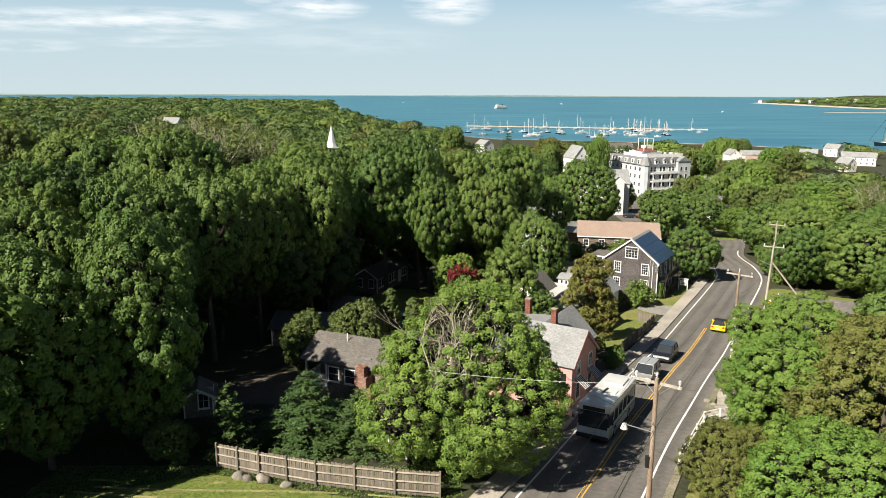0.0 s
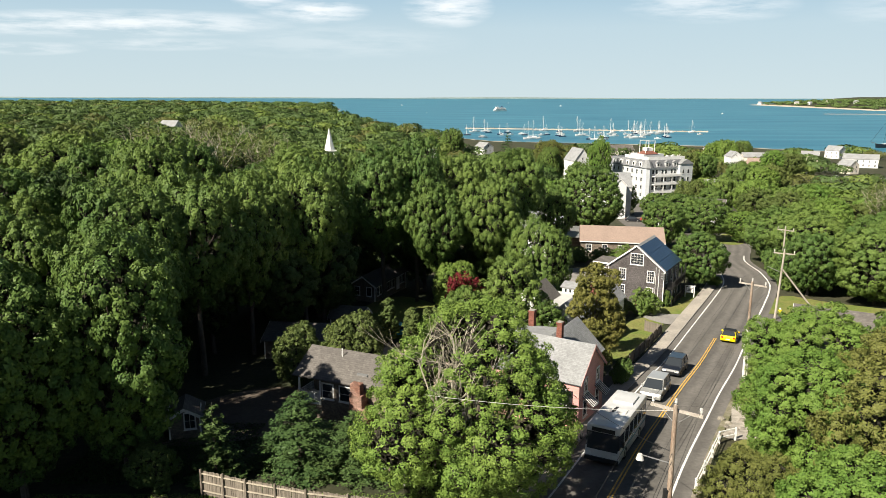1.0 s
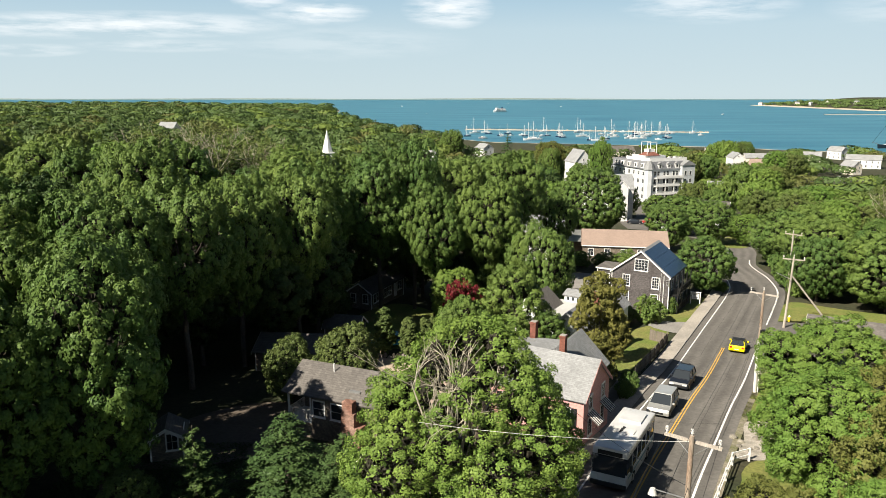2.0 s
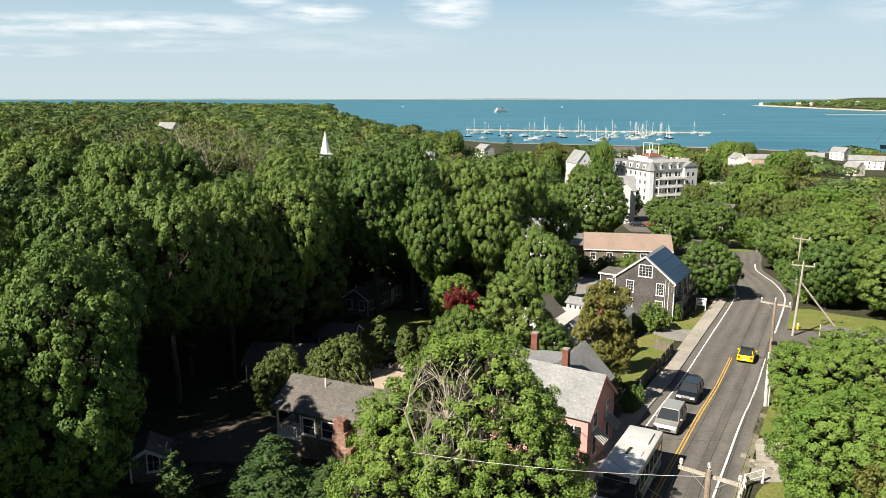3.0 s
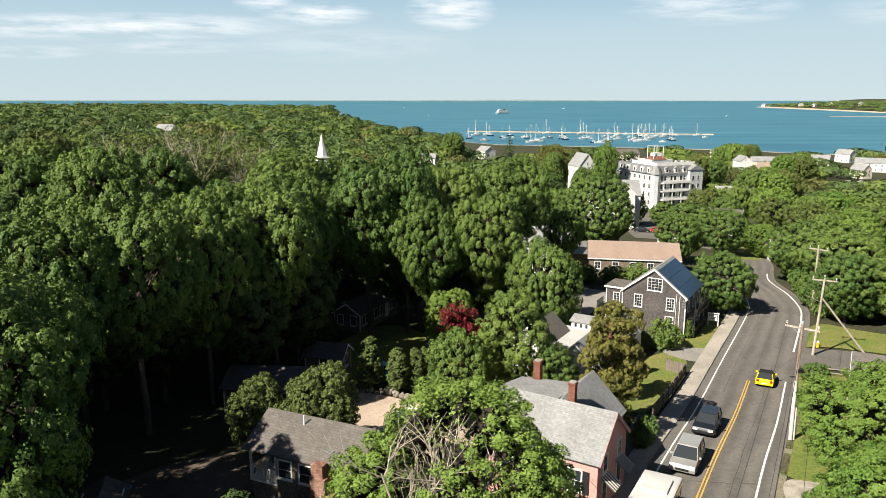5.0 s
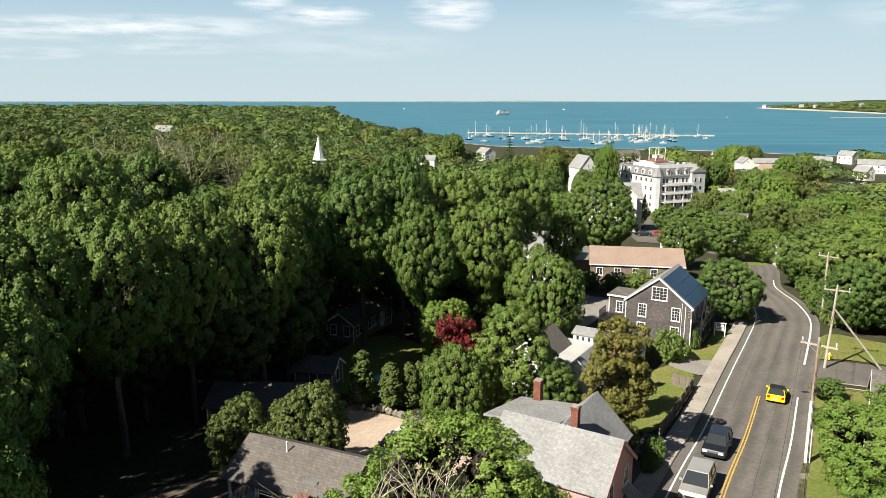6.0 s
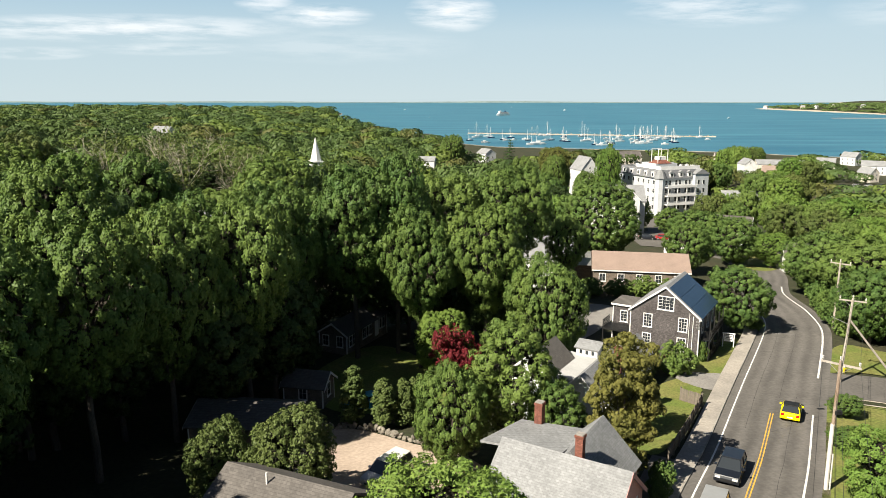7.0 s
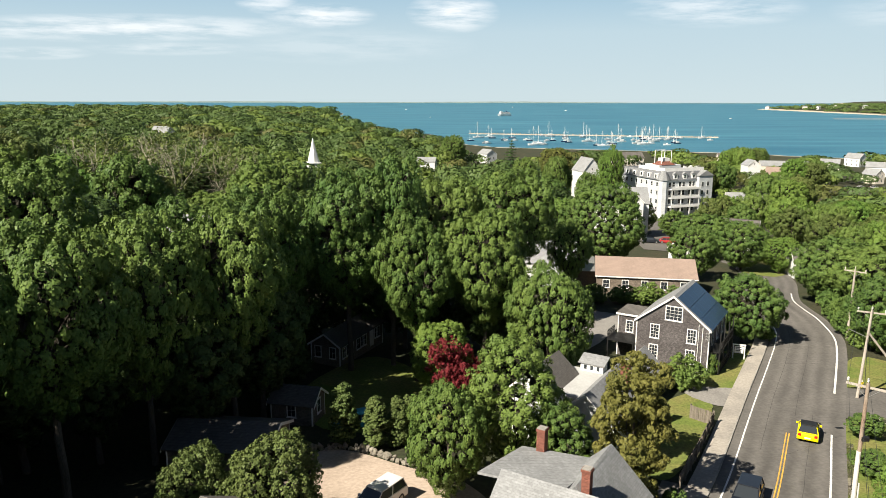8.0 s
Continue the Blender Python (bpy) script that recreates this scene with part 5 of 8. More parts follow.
# the pink house at the kerb
def pink_house():
    zb = 2.2
    t = thing("pink_house", pose(13.68, 61.27, zb, 0, 0, -32), "pink clapboard house with grey shingle roofs and brick chimneys", "house")
    E, R, XL = 4.35, 6.75, -8.1
    # main block: ridge along local x
    bm = bmesh.new()
    m = Matrix.Translation((XL, 0, 0)) @ Matrix.Rotation(radians(90), 4, "Z") @ Matrix.Scale(-1, 4, (0, 1, 0))
    prism(bm, [(-2.95, -1), (2.95, -1), (2.95, E), (0, R), (-2.95, E)], -XL, m)
    bmesh.ops.recalc_face_normals(bm, faces=bm.faces[:])
    part("wall", bm, PINK, t)
    s = (R - E) / 2.95
    for sg in (-1, 1):
        ey, ez = sg * 3.2, E - s * 0.25
        c = [(XL - 0.2, ey, ez + 0.13), (XL - 0.2, 0, R + 0.13), (0.22, 0, R + 0.13), (0.22, ey, ez + 0.13)]
        part("roof", slab(bmesh.new(), c, 0.16), GREY_ROOF, t, "pale grey shingle roof slope")
        rb = bmesh.new()
        slab(rb, [(0.225, ey, ez + 0.11), (0.225, 0, R + 0.11), (0.255, 0, R + 0.11), (0.255, ey, ez + 0.11)], 0.24)
        part("rake_board", rb, PINK, t)
    # cross wing towards the back, ridge along local y
    cx, hw = -3.75, 2.55
    gable_body(t, 2 * hw, 5.6, 4.45, 6.95, PINK, y0=0.2, x0=cx, base=-1)
    s2 = 2.5 / hw
    for sg in (-1, 1):
        c = [(cx + sg * (hw + 0.25), 0.0, 4.45 - s2 * 0.25 + 0.15), (cx, 0.0, 7.1), (cx, 6.0, 7.1), (cx + sg * (hw + 0.25), 6.0, 4.45 - s2 * 0.25 + 0.15)]
        slope = part("roof", slab(bmesh.new(), c, 0.16), GREY_ROOF, t)
        # courses of shingles on the slope, each a little proud
        run = math.hypot(hw + 0.25, s2 * (hw + 0.25))
        for k in range(17):
            f0, f1 = k / 17, (k + 1) / 17 - 0.004
            y0 = 1.0 if sg > 0 else 3.0
            a = Vector((cx, y0, 7.1)).lerp(Vector((cx + sg * (hw + 0.25), y0, 4.45 - s2 * 0.25 + 0.15)), f0)
            b = Vector((cx, y0, 7.1)).lerp(Vector((cx + sg * (hw + 0.25), y0, 4.45 - s2 * 0.25 + 0.15)), f1)
            up = Vector((sg * s2, 0, 1)).normalized()
            part("shingle_course", slab(bmesh.new(), [a + up * 0.006, b + up * 0.03, b + up * 0.03 + Vector((0, 5.98 - y0, 0)), a + up * 0.006 + Vector((0, 5.98 - y0, 0))], 0.02), GREY_ROOF, slope)
    # low-pitched roof over the back corner
    part("back_wall", boxed(-9.6, cx - hw - 0.003, 2.9, 6.0, -1, 4.5), PINK, t)
    part("back_roof", slab(bmesh.new(), [(-9.9, 0.0, 6.2), (cx - 0.6, 0.0, 6.75), (cx - 0.6, 6.2, 5.75), (-9.9, 6.2, 5.2)], 0.15), GREY_ROOF, t, "pale low-pitched roof")
    part("back_gable_wall", boxed(-9.65, cx - hw - 0.003, 5.95, 6.15, -1, 5.2), PINK, t)
    chimney(t, -3.2, 0.35, 5.5, 8.25, 0.48, 0.48)
    chimney(t, -8.35, 5.9, 4.5, 7.05, 0.56, 0.56)
    # windows with dark shutters towards the camera, windows and awnings on the road side
    for x in (-1.55, -4.2, -6.6):
        window(t, face(x, -2.95, 1.9, 0), 1.05, 1.7, 2, 2)
        for sx in (-0.78, 0.78):
            part("shutter", boxed(x + sx - 0.22, x + sx + 0.22, -3.01, -2.953, 1.9, 3.55), BLACK, t)
    for y in (-1.5, 1.4):
        window(t, face(0, y, 0.9, 90), 0.95, 1.6, 2, 2)
        window(t, face(0, y, 3.1, 90), 0.9, 1.3, 2, 2)
        aw = part("awning", slab(bmesh.new(), [(0.02, y - 0.7, 2.95), (0.02, y + 0.7, 2.95), (1.0, y + 0.7, 2.2), (1.0, y - 0.7, 2.2)], 0.04), DARK_ROOF, t, "striped dark window awning")
        for k in range(5):
            yy = y - 0.62 + k * 0.29
            part("stripe", slab(bmesh.new(), [(0.03, yy, 2.96), (0.03, yy + 0.1, 2.96), (1.01, yy + 0.1, 2.21), (1.01, yy, 2.21)], 0.01), WHITE, aw)
    return t


pink_house()


# white house behind the garden trees
def white_house():
    z = 0.4
    t = thing("white_house", pose(15.1, 83.0, z, 0, 0, -32), "white garden house with grey shingle gables and a flat white roof", "house")
    gable_body(t, 4.6, 8.6, 3.6, 5.8, WHITE_CLAP)
    gable_roof(t, 4.6, 8.6, 3.6, 5.8, GREY_ROOF, over=0.25)
    part("attic_vent", boxed(-0.25, 0.25, -0.06, -0.004, 4.2, 4.95), WHITE, t)
    chimney(t, 1.3, 6.2, 4.0, 7.1, 0.75, 0.75)
    part("side_wing", boxed(-6.2, -2.31, 2.0, 8.4, -1, 4.35), WHITE_CLAP, t)
    part("flat_roof", boxed(-6.4, -0.9, 1.8, 8.6, 4.35, 4.62), MEMBRANE, t, "white membrane flat roof")
    part("porch_roof", slab(bmesh.new(), [(-6.4, -0.6, 3.3), (-2.2, -0.6, 3.3), (-2.2, 1.78, 3.9), (-6.4, 1.78, 3.9)], 0.12), MEMBRANE, t)
    d = part("dormer", boxed(-3.6, -1.4, 8.0, 9.2, 4.62, 5.5), WHITE, t)
    part("dormer_roof", slab(bmesh.new(), [(-3.8, 7.8, 5.45), (-1.2, 7.8, 5.45), (-1.2, 9.3, 5.95), (-3.8, 9.3, 5.95)], 0.1), GREY_ROOF, d)
    for i in range(3):
        window(t, face(-3.1 + i * 0.62, 8.0, 4.7, 0), 0.5, 0.65, 1, 1)
    for x in (-5.4, -3.4):
        window(t, face(x, 2.0, 1.4, 0), 1.0, 1.6, 2, 2)
    window(t, face(0, 0, 1.2, 0), 1.1, 1.6, 2, 2)
    b = thing("white_cottage", pose(11.4, 87.3, gz(11, 88), 0, 0, -32), "small white gabled cottage half hidden by garden trees", "house")
    gable_body(b, 4.2, 5.0, 5.0, 6.9, WHITE_CLAP)
    gable_roof(b, 4.2, 5.0, 5.0, 6.9, DARK_ROOF, over=0.25)
    window(b, face(0, 0, 4.6, 0), 0.8, 1.3, 2, 2)
    for x in (-1.2, 1.2):
        window(b, face(x, 0, 2.0, 0), 0.9, 1.6, 2, 2)
    corner_boards(b, 4.2, 5.0, 5.0)


white_house()
s = simple_house("garage", 19.9, 92.5, -32, 3.6, 9.0, 2.9, 4.6, WHITE_CLAP, GREY_ROOF, "grey-roofed white garage beside the shingle house", wins=())


# long low house with a tan roof
def ranch_house():
    z = -3.1
    t = thing("ranch_house", pose(30.7, 152.6, z, 0, 0, -10.3), "long low shingle house with a tan roof and white windows", "house")
    L, H, E, R = 16.4, 4.7, 3.35, 5.6
    bm = bmesh.new()
    m = Matrix.Rotation(radians(90), 4, "Z") @ Matrix.Scale(-1, 4, (0, 1, 0))
    prism(bm, [(-H, -1), (H, -1), (H, E), (0, R), (-H, E)], L, m)
    bmesh.ops.recalc_face_normals(bm, faces=bm.faces[:])
    part("wall", bm, BROWN_SHINGLE, t)
    for sg in (-1, 1):
        part("roof", slab(bmesh.new(), [(-0.3, sg * (H + 0.3), E), (-0.3, 0, R + 0.14), (L + 0.3, 0, R + 0.14), (L + 0.3, sg * (H + 0.3), E)], 0.16), TAN_ROOF, t, "tan shingle roof slope")
        part("fascia", boxed(-0.3, L + 0.3, sg * (H + 0.33) - 0.02, sg * (H + 0.33) + 0.02, E - 0.22, E - 0.02), WHITE, t)
    for i in range(5):
        window(t, face(1.6 + i * 3.2, -H, 1.2, 0), 1.2, 1.5, 2, 2)
    wing = part("shed_wing", boxed(-3.4, -0.01, -1.6, 3.6, -1, 3.6), BROWN_SHINGLE, t)
    part("metal_roof", slab(bmesh.new(), [(-3.6, -3.4, 3.7), (-0.31, -3.4, 3.7), (-0.31, 2.6, 5.0), (-3.6, 2.6, 5.0)], 0.08), STEEL, wing, "ribbed grey metal roof")
    for i in range(9):
        x = -3.5 + i * 0.39
        part("seam", slab(bmesh.new(), [(x, -3.4, 3.74), (x + 0.05, -3.4, 3.74), (x + 0.05, 2.6, 5.04), (x, 2.6, 5.04)], 0.03), STEEL, wing)
    return t


ranch_house()


# house with a porch among the trees
def porch_house():
    zb = 2.3
    t = thing("porch_house", pose(-11.6, 62.0, zb, 0, 0, -24), "shingled house with a white-railed porch and a brown-grey roof", "house")
    L, D, E, R = 8.6, 5.6, 3.9, 5.55
    part("wall", boxed(2.3, L, 0.02, D, -1, E), BROWN_SHINGLE, t)
    part("back_wall", boxed(0.0, 2.298, 2.4, D, -1, E), BROWN_SHINGLE, t)
    part("lower_wall", boxed(0.1, 2.298, 0.15, 2.398, -1, 1.35), BROWN_SHINGLE, t)
    part("porch_floor", boxed(0, 2.297, 0.02, 2.398, 1.35, 1.5), WHITE, t)
    for x in (0.06, 2.2):
        part("porch_post", boxed(x - 0.07, x + 0.07, 0.03, 0.17, 1.5, E), WHITE, t)
    part("porch_beam", boxed(0, L, 0.0, 0.16, E - 0.16, E + 0.02), WHITE, t)
    railing(t, (0.1, 0.1, 1.5), (2.15, 0.1, 1.5), 0.9, WHITE)
    railing(t, (0.06, 0.2, 1.5), (0.06, 2.3, 1.5), 0.9, WHITE)
    part("roof", slab(bmesh.new(), [(-0.35, -0.35, E - 0.02), (L + 0.3, -0.35, E - 0.02), (L + 0.3, 2.9, R), (-0.35, 2.9, R)], 0.15), MID_ROOF, t, "brown-grey shingle roof slope")
    part("roof", slab(bmesh.new(), [(-0.35, 2.9, R), (L + 0.3, 2.9, R), (L + 0.3, D + 0.35, E - 0.02), (-0.35, D + 0.35, E - 0.02)], 0.15), MID_ROOF, t)
    prb = bmesh.new()
    prism(prb, [(0.1, E), (D / 2 + 0.1, R - 0.2), (D, E)], 0.1, Matrix.Rotation(radians(90), 4, "Z") @ Matrix.Scale(-1, 4, (0, 1, 0)))
    bmesh.ops.recalc_face_normals(prb, faces=prb.faces[:])
    part("gable_wall", prb, BROWN_SHINGLE, t)
    for x in (3.0, 4.7):
        window(t, face(x, 0.02, 2.05, 0), 1.2, 1.45, 1, 2)
    part("skylight", boxed(5.5, 6.5, 0.6, 1.4, E + 0.48, E + 0.62), STEEL, t)
    part("vent_pipe", tube(bmesh.new(), (3.2, 2.2, R - 0.4), (3.2, 2.2, R + 0.35), 0.06), WHITE, t)
    # wide brick chimney at the end, tapering in steps
    bm = boxed(5.75, 7.4, -1.2, -0.003, -1, 2.3)
    box(bm, 5.75, 6.9, -1.1, -0.004, 2.3, 3.4)
    box(bm, 5.8, 6.7, -1.0, -0.36, 3.4, 4.3)
    part("chimney", bm, BRICK_PALE, t, "large stepped brick chimney")
    # front wing with a steep gable
    w = thing("cottage_wing", pose(-3.6, 48.9, 3.4, 0, 0, -32), "steep-gabled shingle cottage with white rakes behind the fence", "house")
    gable_body(w, 4.2, 8.5, 1.75, 4.35, BROWN_SHINGLE)
    gable_roof(w, 4.2, 8.5, 1.75, 4.35, MID_ROOF, over=0.3)
    window(w, face(0, 0, 1.0, 0), 1.2, 1.9, 2, 2)
    corner_boards(w, 4.2, 8.5, 1.75)
    for k in range(14):
        a = Vector((0, 0, 4.49)).lerp(Vector((2.4, 0, 4.49 - 2.6 / 2.1 * 2.4)), k / 14)
        b = Vector((0, 0, 4.49)).lerp(Vector((2.4, 0, 4.49 - 2.6 / 2.1 * 2.4)), (k + 1) / 14 - 0.005)
        up = Vector((1.24, 0, 1)).normalized()
        part("shingle_course", slab(bmesh.new(), [a + up * 0.006 + Vector((0, -0.29, 0)), b + up * 0.035 + Vector((0, -0.29, 0)), b + up * 0.035 + Vector((0, 8.7, 0)), a + up * 0.006 + Vector((0, 8.7, 0))], 0.02), MID_ROOF, w)


porch_house()

# houses in the shade and among the woods
c = simple_house("garden_cottage", -10.7, 109.1, -23, 4.0, 10.8, 2.5, 3.8, BROWN_SHINGLE, DARK_ROOF, "low dark shingle cottage with white windows in deep shade", wins=(-1.0, 1.0))
for y in (1.0, 4.4, 6.0, 9.6):
    window(c, face(2.0, y, 0.75, 90), 0.95, 1.45, 2, 2)
for y in (2.7, 7.8):
    part("white_door", boxed(1.9, 2.05, y - 0.5, y + 0.5, 0.1, 2.15), WHITE, c, "white panelled door")
simple_house("garden_shed", -8.7, 92.2, 78, 3.2, 4.2, 2.2, 3.3, BROWN_SHINGLE, DARK_ROOF, "small dark gabled shed with white rakes", wins=(0,))
simple_house("low_barn", -10.4, 82.4, 84, 6.0, 8.2, 2.4, 3.5, BROWN_SHINGLE, DARK_ROOF, "low dark-roofed barn in the shade of maples", wins=())
simple_house("woods_house", -22.8, 124.0, 70, 8.0, 12.0, 11.6, 14.6, WHITE_CLAP, GREY_ROOF, "tall house with a grey hipped roof among the trees", wins=(), rows=2, stack=(0.5, 2.0))
simple_house("tool_shed", -19.6, 56.5, 15, 2.4, 2.4, 1.9, 2.6, BROWN_SHINGLE, DARK_ROOF, "small dark shed with a pale door under the trees", wins=(0.4,))
simple_house("roadside_house", 46.6, 66.0, 60, 9.0, 12.0, 4.4, 7.4, BROWN_SHINGLE, MID_ROOF, "shingled house with a large grey-brown roof behind trees", wins=())

# church spire over the trees
def church():
    x, y = -33.9, 238.0
    z = gz(x, y)
    t = thing("church", pose(x, y, z, 0, 0, 20), "white church with a pointed spire above the trees", "church")
    top = 18.3 - z
    part("tower", boxed(-1.7, 1.7, -1.7, 1.7, -1, top - 7.2), WHITE_CLAP, t)
    part("cornice", boxed(-1.9, 1.9, -1.9, 1.9, top - 7.2, top - 6.9), WHITE, t)
    part("spire", tube(bmesh.new(), (0, 0, top - 6.9), (0, 0, top), 1.7, 0.05, 8), WHITE, t, "white shingled eight-sided spire")
    gable_body(t, 9, 18, 6, 10, WHITE_CLAP, y0=1.95)
    gable_roof(t, 9, 18, 6, 10, GREY_ROOF, y0=1.95)
    return t


church()


# the white hotel by the harbour
def hotel():
    z = -11.9
    t = thing("hotel", pose(83.4, 289.0, z, 0, 0, 20) @ Matrix.Diagonal((1, 1, 0.88, 1)), "white four-storey hotel with balconies, mansard roof and roof terrace", "hotel")
    W, D = 20.5, 26.0
    part("wall", boxed(0, W, 0, D, -4, 14.2), HOTEL_PAINT, t)
    # mansard skirt
    bm = bmesh.new()
    for a, b in (((-0.5, -0.5), (W + 0.5, -0.5)), ((W + 0.5, -0.5), (W + 0.5, D + 0.5)), ((W + 0.5, D + 0.5), (-0.5, D + 0.5)), ((-0.5, D + 0.5), (-0.5, -0.5))):
        k = lambda p: (p[0] + (1.3 if p[0] < 1 else -1.3), p[1] + (1.3 if p[1] < 1 else -1.3), 17.2)
        vs = [bm.verts.new(p) for p in ((*a, 13.9), (*b, 13.9), k(b), k(a))]
        bm.faces.new(vs)
    vs = [bm.verts.new(p) for p in ((0.8, 0.8, 17.2), (W - 0.8, 0.8, 17.2), (W - 0.8, D - 0.8, 17.2), (0.8, D - 0.8, 17.2))]
    bm.faces.new(vs)
    vs = [bm.verts.new(p) for p in ((-0.5, -0.5, 13.9), (W + 0.5, -0.5, 13.9), (W + 0.5, D + 0.5, 13.9), (-0.5, D + 0.5, 13.9))]
    bm.faces.new(vs[::-1])
    bmesh.ops.remove_doubles(bm, verts=bm.verts[:], dist=0.01)
    bmesh.ops.recalc_face_normals(bm, faces=bm.faces[:])
    part("mansard_roof", bm, material("slate_mansard", (0.17, 0.175, 0.185), 0.8, 0.15, 1.0, 0.3, second=(0.14, 0.145, 0.155), rows=(0.2, 0.3, 0.12)), t, "grey slate mansard roof")
    # pavilion bay on the right of the front
    part("bay", boxed(14.6, W + 0.2, -1.6, -0.003, -2, 15.4), HOTEL_PAINT, t)
    pb = bmesh.new()
    prism(pb, [(14.2, 15.4), (W + 0.6, 15.4), (17.5, 17.6)], 5.0, Matrix.Translation((0, -1.9, 0)))
    bmesh.ops.recalc_face_normals(pb, faces=pb.faces[:])
    part("bay_gable", pb, GREY_ROOF, t)
    part("corner_turret", tube(bmesh.new(), (0.4, 0.4, -2), (0.4, 0.4, 14.0), 1.9, 1.9, 8), HOTEL_PAINT, t)
    part("turret_roof", tube(bmesh.new(), (0.4, 0.4, 14.0), (0.4, 0.4, 17.6), 2.3, 0.9, 8), GREY_ROOF, t)
    # balconies on the front
    for lv, zf in enumerate((3.1, 6.8, 10.4)):
        b = part("balcony", boxed(2.0, 14.8, -2.6, -0.003, zf - 0.3, zf), WHITE, t)
        railing(b, (2.0, -2.55, zf), (14.7, -2.55, zf), 1.05, WHITE, gap=0.4, bar=0.05)
        part("parapet", boxed(2.0, 14.7, -2.6, -2.52, zf, zf + 0.75), WHITE, b)
        for x in (2.4, 6.4, 10.4, 14.3):
            part("column", boxed(x - 0.12, x + 0.12, -2.5, -2.26, zf - 3.5 if lv == 0 else zf - 3.6, zf - 0.3), WHITE, b)
    for zf in (0.6, 3.9, 7.5, 11.0):
        for x in (3.0, 4.6, 7.4, 9.0, 11.8, 13.4):
            window(t, face(x, 0, zf, 0), 1.2, 2.1, 1, 2)
        for x in (16.2, 18.6):
            window(t, face(x, -1.6, zf, 0), 1.1, 2.0, 1, 2)
        for y in (3.4, 6.6, 9.8, 13.0, 16.2, 19.4, 22.6):
            window(t, face(0, y, zf, -90), 1.2, 1.9, 2, 2)
    # dormers in the mansard
    for x in (5.0, 9.2, 13.0):
        dm = part("dormer", boxed(x - 0.9, x + 0.9, -0.35, 1.6, 14.2, 16.2), WHITE, t)
        part("dormer_roof", prism(bmesh.new(), [(x - 1.15, 16.2), (x + 1.15, 16.2), (x, 17.1)], 2.2, Matrix.Translation((0, -0.5, 0))), GREY_ROOF, dm)
        window(t, face(x, -0.35, 14.5, 0), 1.1, 1.5, 1, 2)
    for y in (4.0, 8.5, 13.0, 17.5, 22.0):
        dm = part("dormer", boxed(-0.35, 1.6, y - 0.9, y + 0.9, 14.2, 16.4), WHITE, t)
        window(t, face(-0.35, y, 14.5, -90), 1.1, 1.6, 1, 2)
    # roof terrace, upper storey and cupola
    part("upper_storey", boxed(2.4, 12, 6, 15, 17.2, 19.4), HOTEL_PAINT, t)
    part("terrace_wall", boxed(1.8, W - 1.2, 2.0, 2.2, 17.2, 18.6), WHITE, t)
    part("terrace_wall", boxed(1.8, 2.0, 2.2, 18, 17.2, 18.6), WHITE, t)
    railing(t, (12.2, 4.0, 17.2), (W - 1.4, 4.0, 17.2), 1.8, WHITE, gap=0.8, bar=0.07)
    for i in range(7):
        part("terrace_seat", boxed(12.6 + i * 0.95, 13.2 + i * 0.95, 5.0 + (i % 3), 5.6 + (i % 3), 17.2, 18.5 + 0.3 * (i % 2)), WHITE, t)
    part("red_roof", tube(bmesh.new(), (6.4, 9.0, 19.4), (6.4, 9.0, 21.0), 4.4, 1.9, 4), BRICK, t, "low red hipped roof")
    cup = part("cupola", boxed(4.9, 7.9, 7.5, 10.5, 20.6, 22.2), WHITE, t)
    for x in (3.9, 8.2):
        for y in (7.0, 11.0):
            part("flag_post", tube(bmesh.new(), (x, y, 19.4), (x, y, 25.4), 0.14), WHITE, cup)
    part("frame_beam", boxed(3.8, 8.3, 6.9, 7.1, 25.2, 25.5), WHITE, cup)
    part("frame_beam", boxed(3.8, 8.3, 10.9, 11.1, 25.2, 25.5), WHITE, cup)
    return t


hotel()
simple_house("hall", 57.4, 227.0, -5, 3.8, 7, 10.6, 12.5, WHITE_CLAP, GREY_ROOF, "white hall with a broad grey roof", z=-9.0, wins=(0,), rows=3)
simple_house("hall_block", 47.5, 237.0, -94, 9.0, 15.0, 9.9, 13.9, WHITE_CLAP, GREY_ROOF, "grey-roofed wing of the white hall", z=-9.5, wins=(), rows=2)
simple_house("town_cottage", 57.6, 189.0, -35, 5.0, 7.0, 2.6, 4.8, WHITE_CLAP, MID_ROOF, "small white cottage with a grey roof by the car park", wins=(-1.2, 1.2))
simple_house("cupola_house", 26.0, 149.0, 80, 6.5, 8, 5.9, 9.0, WHITE_CLAP, GREY_ROOF, "white house with a grey roof and small cupola", z=-3.2, wins=())
